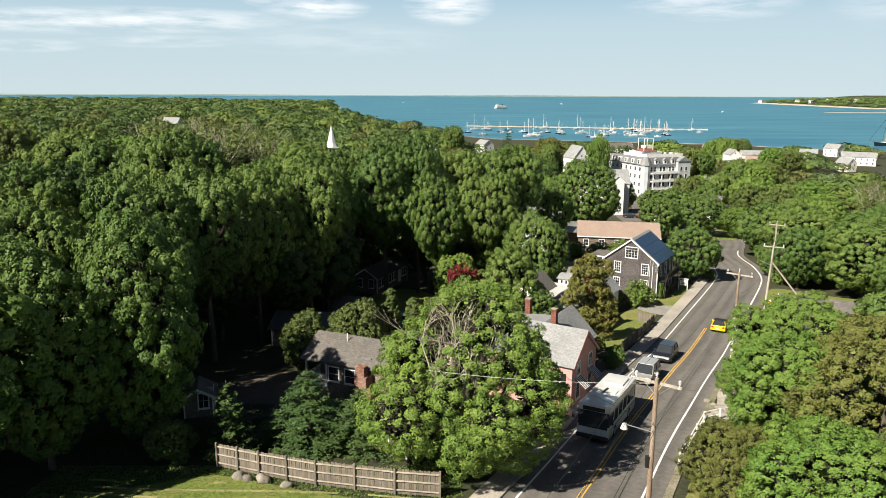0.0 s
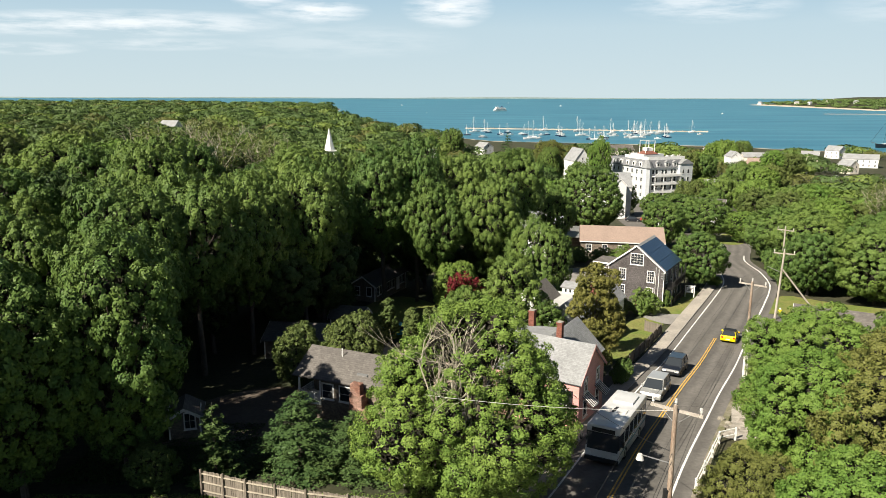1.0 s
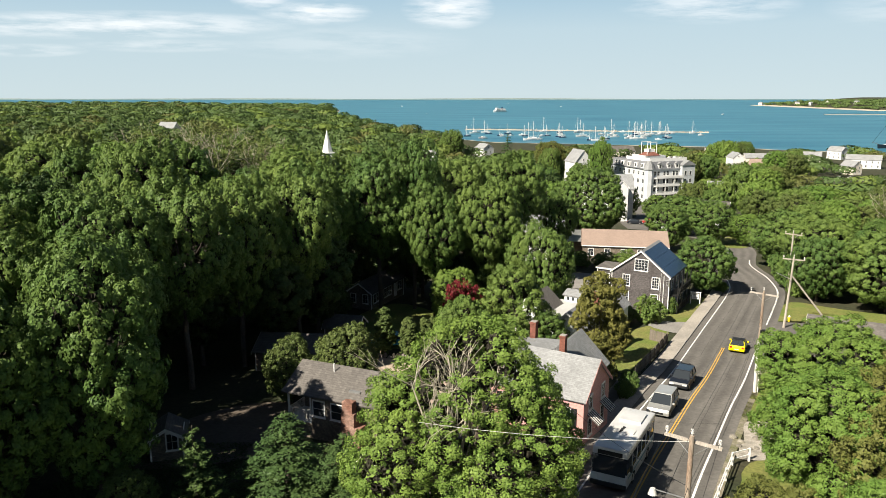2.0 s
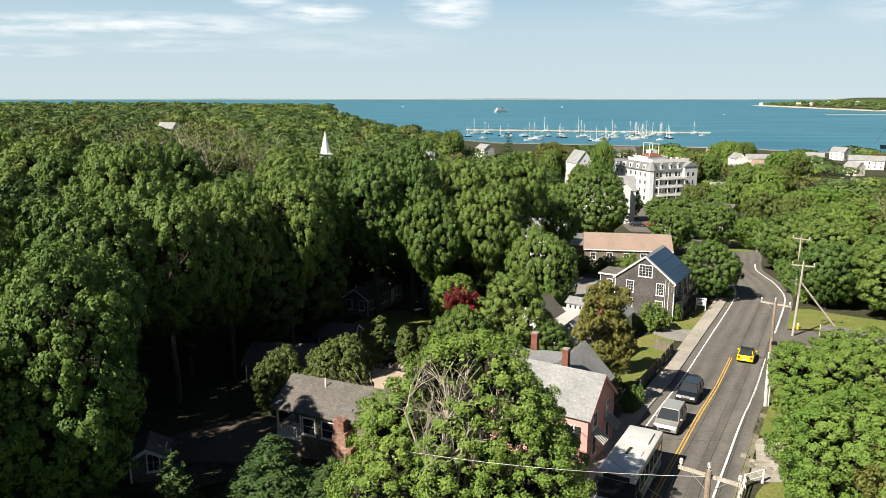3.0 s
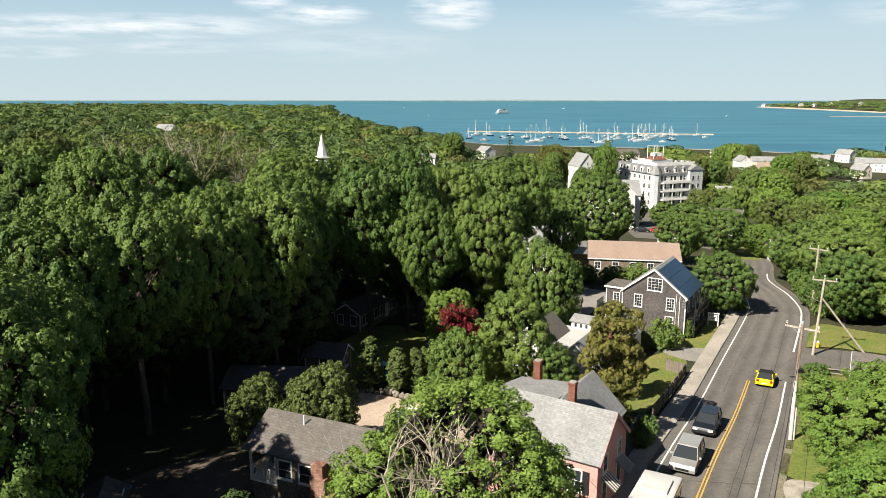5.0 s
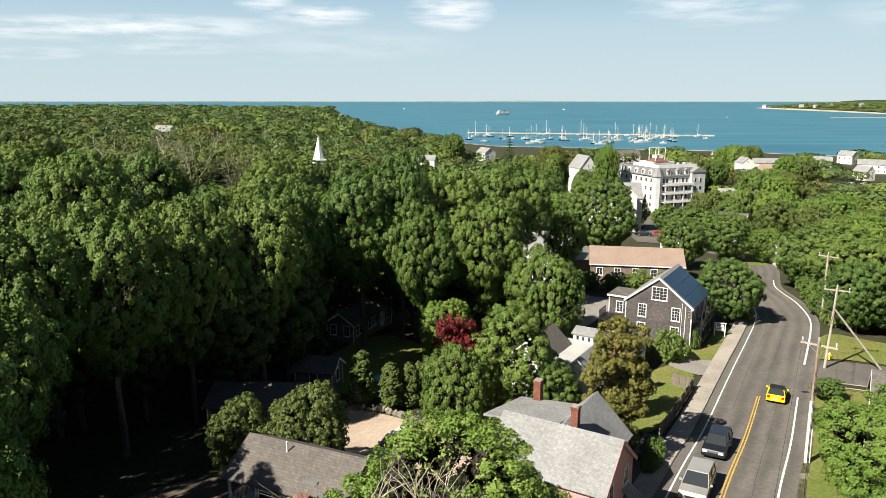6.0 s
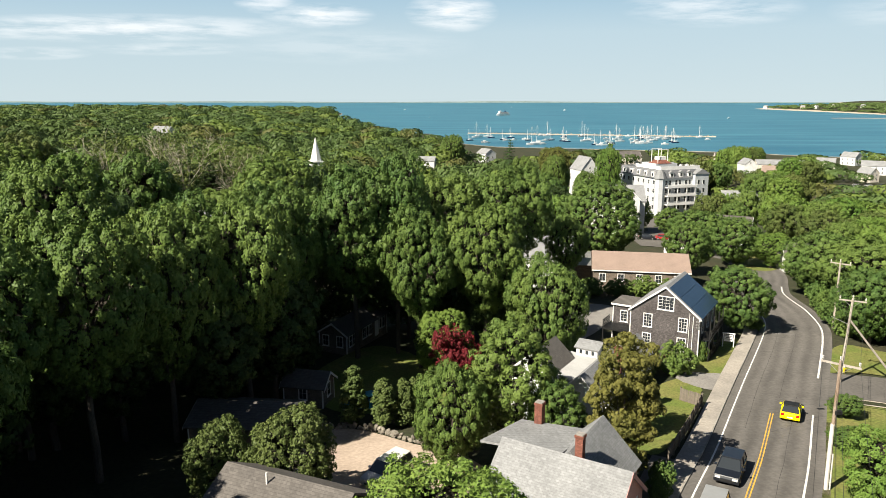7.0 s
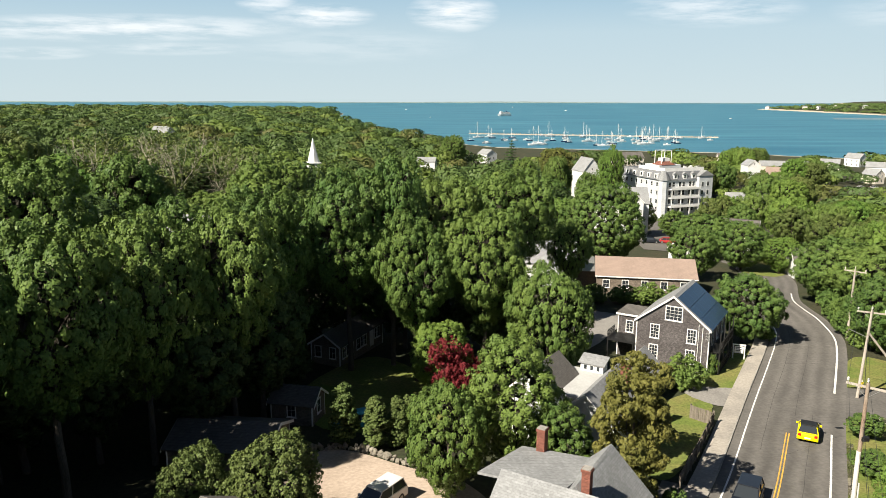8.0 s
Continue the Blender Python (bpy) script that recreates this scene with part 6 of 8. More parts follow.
for args in (
    ("white_town_house", 66.0, 330, 14, 8, 11, 14.6, 19.8, WHITE_CLAP, GREY_ROOF, "white gabled town house with a steep grey roof"),
    ("harbour_house", 146, 548, 98, 10, 20, 6, 9.5, CREAM_CLAP, MID_ROOF, "pale harbour building with a broad roof"),
    ("shore_house", 0, 430, 80, 6, 10, 12.2, 14.4, WHITE_CLAP, GREY_ROOF, "long white shore building above the trees"),
    ("shore_shop", 203, 415, 62, 14, 24, 6.5, 9.6, CREAM_CLAP, TAN_ROOF, "cream building with a rusty tan roof near the shore"),
    ("shore_shop", 222, 455, 80, 10, 30, 8.0, 10.5, CREAM_CLAP, GREY_ROOF, "low pale shore building with a grey roof"),
    ("white_shore_house", 247, 430, 20, 7, 9, 5.0, 8.0, CREAM_CLAP, GREY_ROOF, "white gabled house near the harbour shore"),
    ("white_shore_house", 262, 500, 60, 8, 11, 5.6, 8.4, CREAM_CLAP, GREY_ROOF, "white shore house with a grey roof"),
    ("white_shore_house", 180, 438, 0, 7, 10, 9.4, 12.4, WHITE_CLAP, GREY_ROOF, "white gabled house between shore trees"),
    ("grey_house_far", 76, 191, 60, 6, 8, 5.6, 8.6, WHITE_CLAP, MID_ROOF, "white house with a dark roof among trees"),
    ("grey_house_far", 80.5, 164.0, 80, 6, 9, 3.2, 5.4, WHITE_CLAP, DARK_ROOF, "white cottage with a dark roof among trees"),
    ("terrace_house", 128, 300, 75, 8, 16, 5.6, 8.4, CREAM_CLAP, GREY_ROOF, "pale house with a grey roof below the hotel"),
    ("shore_shop", 150, 560, 75, 10, 22, 5.0, 7.5, WHITE_CLAP, GREY_ROOF, "low white harbour building near the quay"),
    ("shore_shop", 232, 560, 80, 9, 26, 5.0, 7.6, CREAM_CLAP, MID_ROOF, "low cream harbour shed near the quay"),
    ("shore_shop", 285, 470, 60, 9, 20, 5.5, 8.4, WHITE_CLAP, GREY_ROOF, "white harbour building with a grey roof"),
    ("white_shore_house", 300, 540, 30, 8, 11, 6.0, 9.2, WHITE_CLAP, GREY_ROOF, "white gabled house by the water"),
    ("white_shore_house", 40, 560, 30, 9, 12, 7.0, 10.2, WHITE_CLAP, GREY_ROOF, "white shore house among trees"),
    ("hill_house", -120, 420, 40, 7, 9, 10, 14, WHITE_CLAP, GREY_ROOF, "white house high among the woods"),
    ("hill_house", -215, 620, 70, 10, 16, 12, 17, CREAM_CLAP, GREY_ROOF, "pale house roof among distant woods"),
):
    simple_house(*args, wins=(-1.5, 1.5), rows=2)
for n in range(16):
    x = 1180 + n * 34 + 14 * math.sin(n * 3.7)
    y = 2080 + 60 * math.sin(n * 1.9) + (2760 - 2080) * max(0, 1 - n / 9)
    if gz(x, y) > SEA + 1:
        simple_house("headland_house", x, y, 40 * n, 10, 13, 7, 11, WHITE_CLAP if n % 2 else CREAM_CLAP, GREY_ROOF, "pale seaside house on the far headland", over=0.4, group="headland houses")

# ---- lawns, drives and side street ----


def patch(name, poly, mat, lift, label, category, soft=True):
    """A flat-laid area of ground with a rounded outline, following the slope."""
    pts = [Vector((*p, 0)) for p in poly]
    if soft:
        k = len(pts)
        out = []
        for i in range(k):
            a, b, c, d = pts[i - 1], pts[i], pts[(i + 1) % k], pts[(i + 2) % k]
            for j in range(6):
                t = j / 6
                out.append(0.5 * (2 * b + (c - a) * t + (2 * a - 5 * b + 4 * c - d) * t * t + (3 * b - a - 3 * c + d) * t ** 3))
        pts = [p + Vector((noise.noise((p.x, p.y, 3)), noise.noise((p.x, p.y, 9)), 0)) * 0.22 for p in out]
    bm = bmesh.new()
    f = bm.faces.new([bm.verts.new(p) for p in pts])
    bmesh.ops.triangulate(bm, faces=[f])
    for y in GY[2:15]:
        bmesh.ops.bisect_plane(bm, geom=bm.verts[:] + bm.edges[:] + bm.faces[:], plane_co=(0, y, 0), plane_no=(0, 1, 0))
    for v in bm.verts:
        v.co.z = gz(v.co.x, v.co.y) + lift
    bmesh.ops.recalc_face_normals(bm, faces=bm.faces[:])
    if sum(q.normal.z for q in bm.faces) < 0:
        bmesh.ops.reverse_faces(bm, faces=bm.faces[:])
    return tagged(link_mesh(name, bm, mat), label, category, kind="structure")


DRIVE = material("grey_drive_concrete", (0.235, 0.222, 0.205), 0.9, 0.18, 0.9, 0.3, second=(0.18, 0.17, 0.157))
patch("lawn_yard", [(20.5, 79.2), (25.0, 85.0), (29.4, 92.6), (31.0, 97.0), (30.2, 100.0), (26.5, 97.6), (22, 95), (17.5, 88)], LAWN, 0.02, "sunny mown lawn behind the roadside fence", "lawn")
patch("lawn_front", [(35.2, 101.2), (38.9, 108.0), (42.6, 115.4), (38.5, 114), (33.5, 108), (31.5, 101.4)], LAWN, 0.02, "sunny lawn in front of the shingle house", "lawn")
patch("driveway_short", [(31.2, 96.4), (33.2, 96.4), (35.2, 100.8), (33.2, 101.4), (30.8, 101.6), (29.2, 99.6)], DRIVE, 0.03, "grey concrete driveway beside the shingle house", "driveway")
patch("driveway_back", [(17, 112), (24, 118), (30, 131), (25, 134), (18, 124)], DRIVE, 0.02, "pale worn driveway behind the shingle house", "driveway")
patch("forecourt", [(12.8, 56.5), (16.3, 61.2), (21.9, 71.9), (24.2, 77.0), (20.6, 79.2), (15, 68)], ASPHALT, 0.035, "grey asphalt forecourt beside the pink house", "forecourt", soft=False)
patch("sand_drive", [(-9.6, 77), (-8.0, 84.2), (-4.8, 84.9), (0.3, 81.6), (4.8, 79), (6.5, 73), (-2, 68), (-8, 71)], SAND, 0.03, "warm sandy gravel courtyard", "driveway")
patch("dirt_drive", [(-24, 60), (-19, 68), (-12.8, 70), (-11.6, 63.5), (-13.6, 57), (-22, 55)], material("dry_dirt", (0.105, 0.084, 0.066), 0.95, 0.2, 0.7, 0.4), 0.03, "bare brown dirt yard in shade", "yard")
patch("gravel_patch", [(23.6, 56.4), (25.6, 60.4), (27.6, 64.4), (30.5, 63), (28.6, 57.2)], PALE_GRAVEL, 0.03, "pale stony gravel at a drive entrance", "gravel")
patch("lawn_verge", [(27.5, 66.8), (33.4, 76.8), (41.0, 90.6), (43.2, 92.0), (58, 85), (60, 70), (36, 62)], LAWN, 0.02, "sunny mown verge beside the road", "lawn")
patch("side_street", [(38.5, 86.2), (41.3, 91.8), (43, 92.9), (47, 92.6), (75, 80), (78, 87), (51.5, 100.2), (48, 101.2), (46.2, 102.6), (49.4, 108.5)], ASPHALT, 0.02, "grey asphalt side street", "road", soft=False)
patch("lawn_corner", [(47.2, 102.3), (51.6, 101.2), (66, 94), (74, 98), (60, 108), (54.5, 112.2)], LAWN, 0.02, "green lawn corner under the trees", "lawn")
patch("meadow", [(-30, 36), (-16.8, 44.2), (-12.2, 44.0), (-6, 41.6), (1.5, 40.2), (2.5, 34), (-14, 28)], LAWN, 0.02, "rough mown meadow with dry streaks", "lawn")
patch("lawn_shade", [(-8, 90), (0, 90), (4.2, 95), (1, 106), (-6, 112), (-12, 100)], LAWN, 0.02, "garden lawn mostly in tree shade", "lawn")
patch("car_park", [(54, 205), (62, 200), (72, 222), (88, 262), (94, 286), (78, 288), (66, 240), (56, 222)], ASPHALT, 0.05, "asphalt car park below the hotel", "car park", soft=False)
patch("island_lawn", [(64, 170), (68, 178), (75, 186), (80, 180), (74, 170), (68, 164)], LAWN, 0.06, "small green island at the road fork", "lawn")
streaks = bmesh.new()
rs = np.random.default_rng(9)
for k in range(9):
    y0 = 35.5 + k * 0.95
    prev = None
    for i in range(26):
        x = -24 + i * 0.95
        y = y0 + 0.9 * math.sin(x * 0.16 + k * 0.3) - 0.17 * (x + 12)
        w = 0.10 + 0.05 * rs.uniform()
        if rs.uniform() < 0.25 or y > 43.5 - 0.1 * (x + 12):
            prev = None
            continue
        a, b = streaks.verts.new((x, y - w, gz(x, y) + 0.035)), streaks.verts.new((x, y + w, gz(x, y) + 0.035))
        if prev:
            streaks.faces.new((prev[0], a, b, prev[1]))
        prev = (a, b)
tagged(link_mesh("hay_rows", streaks, material("dry_hay", (0.25, 0.235, 0.10), 0.95, 0.3, 2.0)), "thin rows of dry cut hay on the meadow", "hay", kind="stuff")


def grass_blades(name, poly_box, count, seed, size, mat, label):
    """Tufts of grass over a stretch of lawn."""
    r = np.random.default_rng(seed)
    x0, x1, y0, y1 = poly_box
    p = np.stack([r.uniform(x0, x1, count), r.uniform(y0, y1, count), np.zeros(count)], 1)
    p[:, 2] = ground_z(p[:, 0], p[:, 1]) + size * 0.4
    n = unit(np.stack([r.normal(size=count), r.normal(size=count), r.normal(size=count) * 0.3], 1))
    return tagged(quads_mesh(name, leaves_from(r, p, n, size), 3, mat), label, "grass", kind="stuff")


patch("lawn_brush", [(14.8, 36), (17.0, 43.0), (20.4, 49.2), (24.0, 55.6), (28.5, 56.8), (34, 52), (30, 40), (22, 30)], LAWN, 0.015, "rough grass under the roadside trees", "lawn")
grass_blades("meadow_grass", (-26, 2, 36, 46.5), 30000, 3, 0.055, LEAF_BRIGHT, "rough grass tufts along the meadow")
# this undergrowth takes the shade-dark leaf colour as well
grass_blades("yard_grass", (-26, -14, 48, 60), 12000, 4, 0.09, LEAF_DARK_SHADE, "dark undergrowth in the shade")

# ---- fences and walls ----


def board_fence(name, pts, h, label, gap=0.15, rails=(0.35, 1.0, 1.62), rail_mat=None):
    """A wooden fence: posts, three rails and upright boards, each a part."""
    x0, y0 = pts[0]
    t = thing(name, pose(x0, y0, gz(x0, y0)), label, "fence")
    z00 = gz(x0, y0)
    board = post = None
    rr = random.Random(4)
    for (ax, ay), (bx, by) in zip(pts, pts[1:]):
        a, b = Vector((ax - x0, ay - y0, gz(ax, ay) - z00)), Vector((bx - x0, by - y0, gz(bx, by) - z00))
        d = b - a
        turn = math.atan2(d.y, d.x)
        flat = Vector((d.x, d.y, 0)).normalized()
        side = Vector((flat.y, -flat.x, 0))
        for z in rails:
            bm = bmesh.new()
            tube(bm, a + side * 0.06 + Vector((0, 0, z * h / 1.8)), b + side * 0.06 + Vector((0, 0, z * h / 1.8)), 0.05, n=4)
            part("rail", bm, rail_mat or FENCE_WOOD, t)
        n = max(1, int(d.length / gap))
        for i in range(n):
            if board is None:
                board = part("board", boxed(-gap * 0.46, gap * 0.46, -0.012, 0.012, 0.02, h, bevel=0), FENCE_WOOD, t)
                o = board
            else:
                o = new("board", board.data)
                o.parent = t
            p = a.lerp(b, (i + 0.5) / n)
            o.matrix_basis = pose(p.x, p.y, p.z + rr.uniform(-0.03, 0.03), rr.uniform(-1, 1), rr.uniform(-0.8, 0.8), math.degrees(turn))
        k = max(1, round(d.length / 2.4))
        for i in range(k + 1):
            if post is None:
                post = part("post", boxed(-0.06, 0.06, -0.06, 0.06, -0.3, h + 0.12), FENCE_WOOD, t)
                o = post
            else:
                o = new("post", post.data)
                o.parent = t
            p = a.lerp(b, i / k) + side * 0.08
            o.matrix_basis = pose(p.x, p.y, p.z, 0, 0, math.degrees(turn))
    return t


PALE_RAIL = material("pale_rail_wood", (0.40, 0.35, 0.28), 0.9, 0.2, 2.0)
board_fence("board_fence", [(-15.0, 46.4), (-11.7, 44.9), (-7.6, 43.3), (-2.3, 41.9), (0.6, 41.4)], 1.75, "weathered grey board fence with pale rails at the meadow", rail_mat=PALE_RAIL)
board_fence("roadside_fence", [(21.3, 77.4), (25.6, 84.9), (28.9, 90.9), (27.4, 92.8)], 1.35, "weathered wooden fence along the pavement", gap=0.13, rails=(0.4, 1.5))


def post_rail(name, pts, h, mat, label, r=0.05, levels=(0.45, 0.95)):
    x0, y0 = pts[0]
    t = thing(name, pose(x0, y0, gz(x0, y0)), label, "fence")
    for i, (x, y) in enumerate(pts):
        z = gz(x, y) - gz(x0, y0)
        part("post", boxed(x - x0 - 0.07, x - x0 + 0.07, y - y0 - 0.07, y - y0 + 0.07, z - 0.3, z + h), mat, t)
        if i:
            px, py = pts[i - 1]
            pz = gz(px, py) - gz(x0, y0)
            for f in levels:
                part("rail", tube(bmesh.new(), (px - x0, py - y0, pz + h * f), (x - x0, y - y0, z + h * f), r, n=4), mat, t)
    return t


post_rail("white_rail_fence", [(17.6, 46.6), (19.3, 49.6), (21.0, 52.6), (22.6, 55.4), (24.2, 56.2)], 1.0, WHITE, "white post-and-rail fence at the drive entrance")
post_rail("street_fence", [(44.6, 90.6), (47.0, 89.4), (49.6, 88.2), (52.4, 86.8), (55.4, 85.4)], 0.9, POLE_GREY, "grey wooden rail fence along the side street")


def stone_wall():
    t = thing("stone_wall", pose(-9, 84.6, gz(-9, 84.6)), "low dry-laid wall of pale field stones", "stone wall")
    r = random.Random(2)
    shapes = []
    for i in range(5):
        bm = bmesh.new()
        bmesh.ops.create_icosphere(bm, subdivisions=1, radius=1)
        for v in bm.verts:
            v.co *= 1 + r.uniform(-0.22, 0.22)
        me = bpy.data.meshes.new("stone"); bm.to_mesh(me); bm.free(); me.materials.append(STONE)
        shapes.append(me)
    line = smooth_line([(-9.2, 84.0), (-7.8, 85.0), (-4.8, 85.2), (-2, 83.8), (0.4, 82.0), (3.0, 80.6)], 0.34)
    for p in line:
        for z in (0.12, 0.38):
            if z > 0.2 and r.random() < 0.25:
                continue
            o = new("stone", r.choice(shapes))
            o.parent = t
            o.matrix_basis = pose(p.x + 9 + r.uniform(-0.15, 0.15), p.y - 84.6 + r.uniform(-0.18, 0.18), gz(p.x, p.y) - gz(-9, 84.6) + z, r.uniform(0, 90), r.uniform(0, 90), r.uniform(0, 360))
            s = r.uniform(0.17, 0.3)
            o.scale = (s * 1.2, s, s * 0.8)


stone_wall()

# ---- poles and wires ----


def utility_pole(x, y, z, top, turn, wood, label, arm=2.7, lean=(0, 0), arm_z=0.35):
    t = thing("utility_pole", pose(x, y, z), label, "utility pole", "utility poles")
    h = top - z
    lx, ly = lean
    part("pole", tube(bmesh.new(), (0, 0, -0.6), (lx, ly, h), 0.17, 0.115, 12), wood, t)
    c, s = math.cos(radians(turn)), math.sin(radians(turn))
    m = pose(lx, ly, h - arm_z, 0, 0, turn)
    a = part("crossarm", boxed(-arm / 2, arm / 2, 0.10, 0.22, -0.07, 0.07, m), POLE_GREY, t)
    br = bmesh.new()
    for sg in (-1, 1):
        tube(br, m @ Vector((sg * 0.75, 0.1, -0.05)), m @ Vector((0, 0.1, -0.75)), 0.02, n=5)
    part("brace", br, STEEL, t)
    for o in (-arm / 2 + 0.12, 0.0, arm / 2 - 0.12):
        b = bmesh.new()
        zb = 0.07 if o else arm_z - 0.02
        yb = 0.16 if o else 0.0
        tube(b, m @ Vector((o, yb, zb)), m @ Vector((o, yb, zb + 0.14)), 0.03, 0.03, 8)
        for k in range(3):
            tube(b, m @ Vector((o, yb, zb + 0.14 + k * 0.08)), m @ Vector((o, yb, zb + 0.2 + k * 0.08)), 0.085, 0.06, 10)
        part("insulator", b, PORCELAIN, t)
    return t, [Vector((x, y, z)) + m @ Vector((o, 0.16 if o else 0, 0.4 if o else 0.75)) for o in (-arm / 2 + 0.12, 0.0, arm / 2 - 0.12)], Vector((x, y, z + h - 2.6))


def wire(p, q, sag, r=0.009, name="overhead_wire", label="thin overhead wire between utility poles", mat=None):
    cu = bpy.data.curves.new(name, "CURVE")
    cu.dimensions = "3D"
    cu.bevel_depth, cu.bevel_resolution = r, 1
    sp = cu.splines.new("POLY")
    n = 24
    sp.points.add(n)
    for i in range(n + 1):
        t = i / n
        v = Vector(p).lerp(Vector(q), t)
        sp.points[i].co = (v.x, v.y, v.z - sag * 4 * t * (1 - t), 1)
    cu.materials.append(mat or BLACK)
    me = bpy.data.meshes.new_from_object(bpy.data.objects.new("tmp", cu))
    return tagged(new(name, me), label, "wire", "overhead wires")


pole_a, top_a, low_a = utility_pole(12.5, 37.1, 4.9, 14.5, -37, POLE_WOOD, "brown wooden utility pole with crossarm and street lamp")
pole_b, top_b, low_b = utility_pole(31.8, 72.6, 1.2, 11.55, -42, POLE_WOOD, "brown utility pole with a pale lower half beside the road")
pole_c, top_c, low_c = utility_pole(46.95, 98.4, -0.7, 8.9, -29, POLE_GREY, "leaning grey utility pole with crossarm and wooden brace", lean=(0.5, 0.12))
pole_d, top_d, low_d = utility_pole(57.9, 120.2, -1.6, 8.0, -45, POLE_GREY, "grey utility pole rising above the trees")
part("brace_pole", tube(bmesh.new(), (0.45, 0.1, 7.1), (6.4, -0.6, -0.2), 0.11, 0.13, 10), POLE_GREY, pole_c)
part("lamp_arm", tube(bmesh.new(), (0.4, 0.1, 6.6), (-1.4, 0.6, 7.4), 0.035), STEEL, pole_c)
part("guard", tube(bmesh.new(), (0.0, -0.02, -0.3), (-0.08, -0.06, 5.4), 0.16, 0.15, 10), PORCELAIN, pole_b, "pale sleeve on the lower pole")
part("conduit", tube(bmesh.new(), (0.28, -0.05, -0.2), (0.22, -0.05, 3.0), 0.06), PORCELAIN, pole_b)
tr = part("junction", boxed(-0.05, 0.45, -0.25, 0.1, 6.2, 6.5, bevel=0.03), BLACK, pole_b)
arm = part("lamp_arm", tube(bmesh.new(), (0, 0, 6.35), (-1.55, 0.35, 6.7), 0.035), STEEL, pole_a)
part("lamp_head", tube(bmesh.new(), (-1.55, 0.35, 6.72), (-1.55, 0.35, 6.42), 0.12, 0.22, 12), PORCELAIN, arm, "round white street lamp head")
part("cable_box", boxed(-0.32, -0.12, -0.1, 0.12, 4.2, 4.9, bevel=0.02), BLACK, pole_a)
back = [p + Vector((-17.5, -33.0, 1.6)) for p in top_a]
for i in range(3):
    wire(back[i], top_a[i], 0.5)
    wire(top_a[i], top_b[i], 0.6)
    wire(top_b[i], top_c[i], 0.5)
    wire(top_c[i], top_d[i], 0.4)
for k, dz in enumerate((0, -0.5)):
    wire(low_a + Vector((0, 0, dz)), low_b + Vector((0, 0, dz)), 0.7, 0.012)
    wire(low_b + Vector((0, 0, dz)), low_c + Vector((0.4, 0.1, dz)), 0.6, 0.012)
    wire(low_a + Vector((-17.5, -33, 1.6 + dz)), low_a + Vector((0, 0, dz)), 0.6, 0.012)
    wire(low_c + Vector((0.4, 0.1, dz)), low_d + Vector((0, 0, dz)), 0.5, 0.012)
wire(top_a[1] + Vector((0, 0, -0.7)), (-0.3, 40.5, 13.6), 0.25, 0.009, label="pale service wire running to the houses", mat=PORCELAIN)
wire(low_a, (11.0, 58.6, 6.2), 0.4, 0.014, label="thin service wire running to the pink house")

# ---- signs and small things by the road ----
sg = thing("hanging_sign", pose(39.1, 111.75, gz(39.7, 111.5), 0, 0, -20), "white post sign board on the lawn", "sign")
for x in (0.0, 1.3):
    part("post", boxed(x - 0.06, x + 0.06, -0.06, 0.06, -0.3, 1.75), WHITE, sg)
part("crossbar", boxed(-0.12, 1.42, -0.07, 0.07, 1.75, 1.88), WHITE, sg)
bd = part("board", boxed(0.14, 1.16, -0.03, 0.03, 0.75, 1.62), WHITE, sg)
for k, (a, b) in enumerate(((0.25, 1.05), (0.32, 0.98), (0.25, 1.05))):
    part("text_bar", boxed(a, b, -0.038, -0.031, 1.42 - k * 0.2, 1.5 - k * 0.2), BLACK, bd)
YELLOW = material("yellow_paint", (0.72, 0.55, 0.02), 0.35, 0.05)
orn = thing("garden_ornament", pose(34.7, 106.2, gz(34.7, 106.2)), "yellow painted windmill ornament on the lawn", "ornament")
part("stake", tube(bmesh.new(), (0, 0, -0.1), (0, 0, 1.1), 0.05), YELLOW, orn)
for a in range(4):
    part("vane", slab(bmesh.new(), [Vector((0.06 * math.cos(w) - 0.06 * math.sin(w) * s, -0.08, 1.2 + 0.06 * math.sin(w))) + Vector((math.cos(w), 0, math.sin(w))) * d for w in (a * math.pi / 2 + 0.4,) for d, s in ((0.05, 1), (0.45, 3), (0.45, -2), (0.05, -1))], 0.03), YELLOW, orn)
hy_ = thing("fire_hydrant", pose(49.3, 101.8, gz(49.3, 101.8)), "small pale fire hydrant on the corner lawn", "hydrant")
part("barrel", tube(bmesh.new(), (0, 0, -0.1), (0, 0, 0.62), 0.15, 0.13, 10), YELLOW, hy_)
part("bonnet", tube(bmesh.new(), (0, 0, 0.62), (0, 0, 0.82), 0.17, 0.05, 10), PORCELAIN, hy_)
part("nozzle", tube(bmesh.new(), (-0.25, 0, 0.45), (0.25, 0, 0.45), 0.07, 0.07, 8), YELLOW, hy_)
mb = thing("mailbox", pose(42.7, 90.2, gz(42.7, 90.2), 0, 0, 60), "white mailbox on a post by the street corner", "mailbox")
part("post", boxed(-0.05, 0.05, -0.05, 0.05, -0.2, 1.0), WHITE, mb)
part("box", boxed(-0.14, 0.14, -0.3, 0.3, 1.0, 1.28, bevel=0.05), WHITE, mb)
mh = tagged(link_mesh("manhole_cover", tube(bmesh.new(), (39.1, 91.2, gz(39.1, 91.2) + 0.01), (39.1, 91.2, gz(39.1, 91.2) + 0.04), 0.36, 0.36, 20), BLACK), "dark iron manhole cover in the road", "manhole cover")
dr = tagged(link_mesh("road_drain", boxed(40.3, 41.0, 90.0, 90.4, gz(40.6, 90.2), gz(40.6, 90.2) + 0.045), BLACK), "dark iron drain grate at the road edge", "drain")
rock_r = random.Random(11)
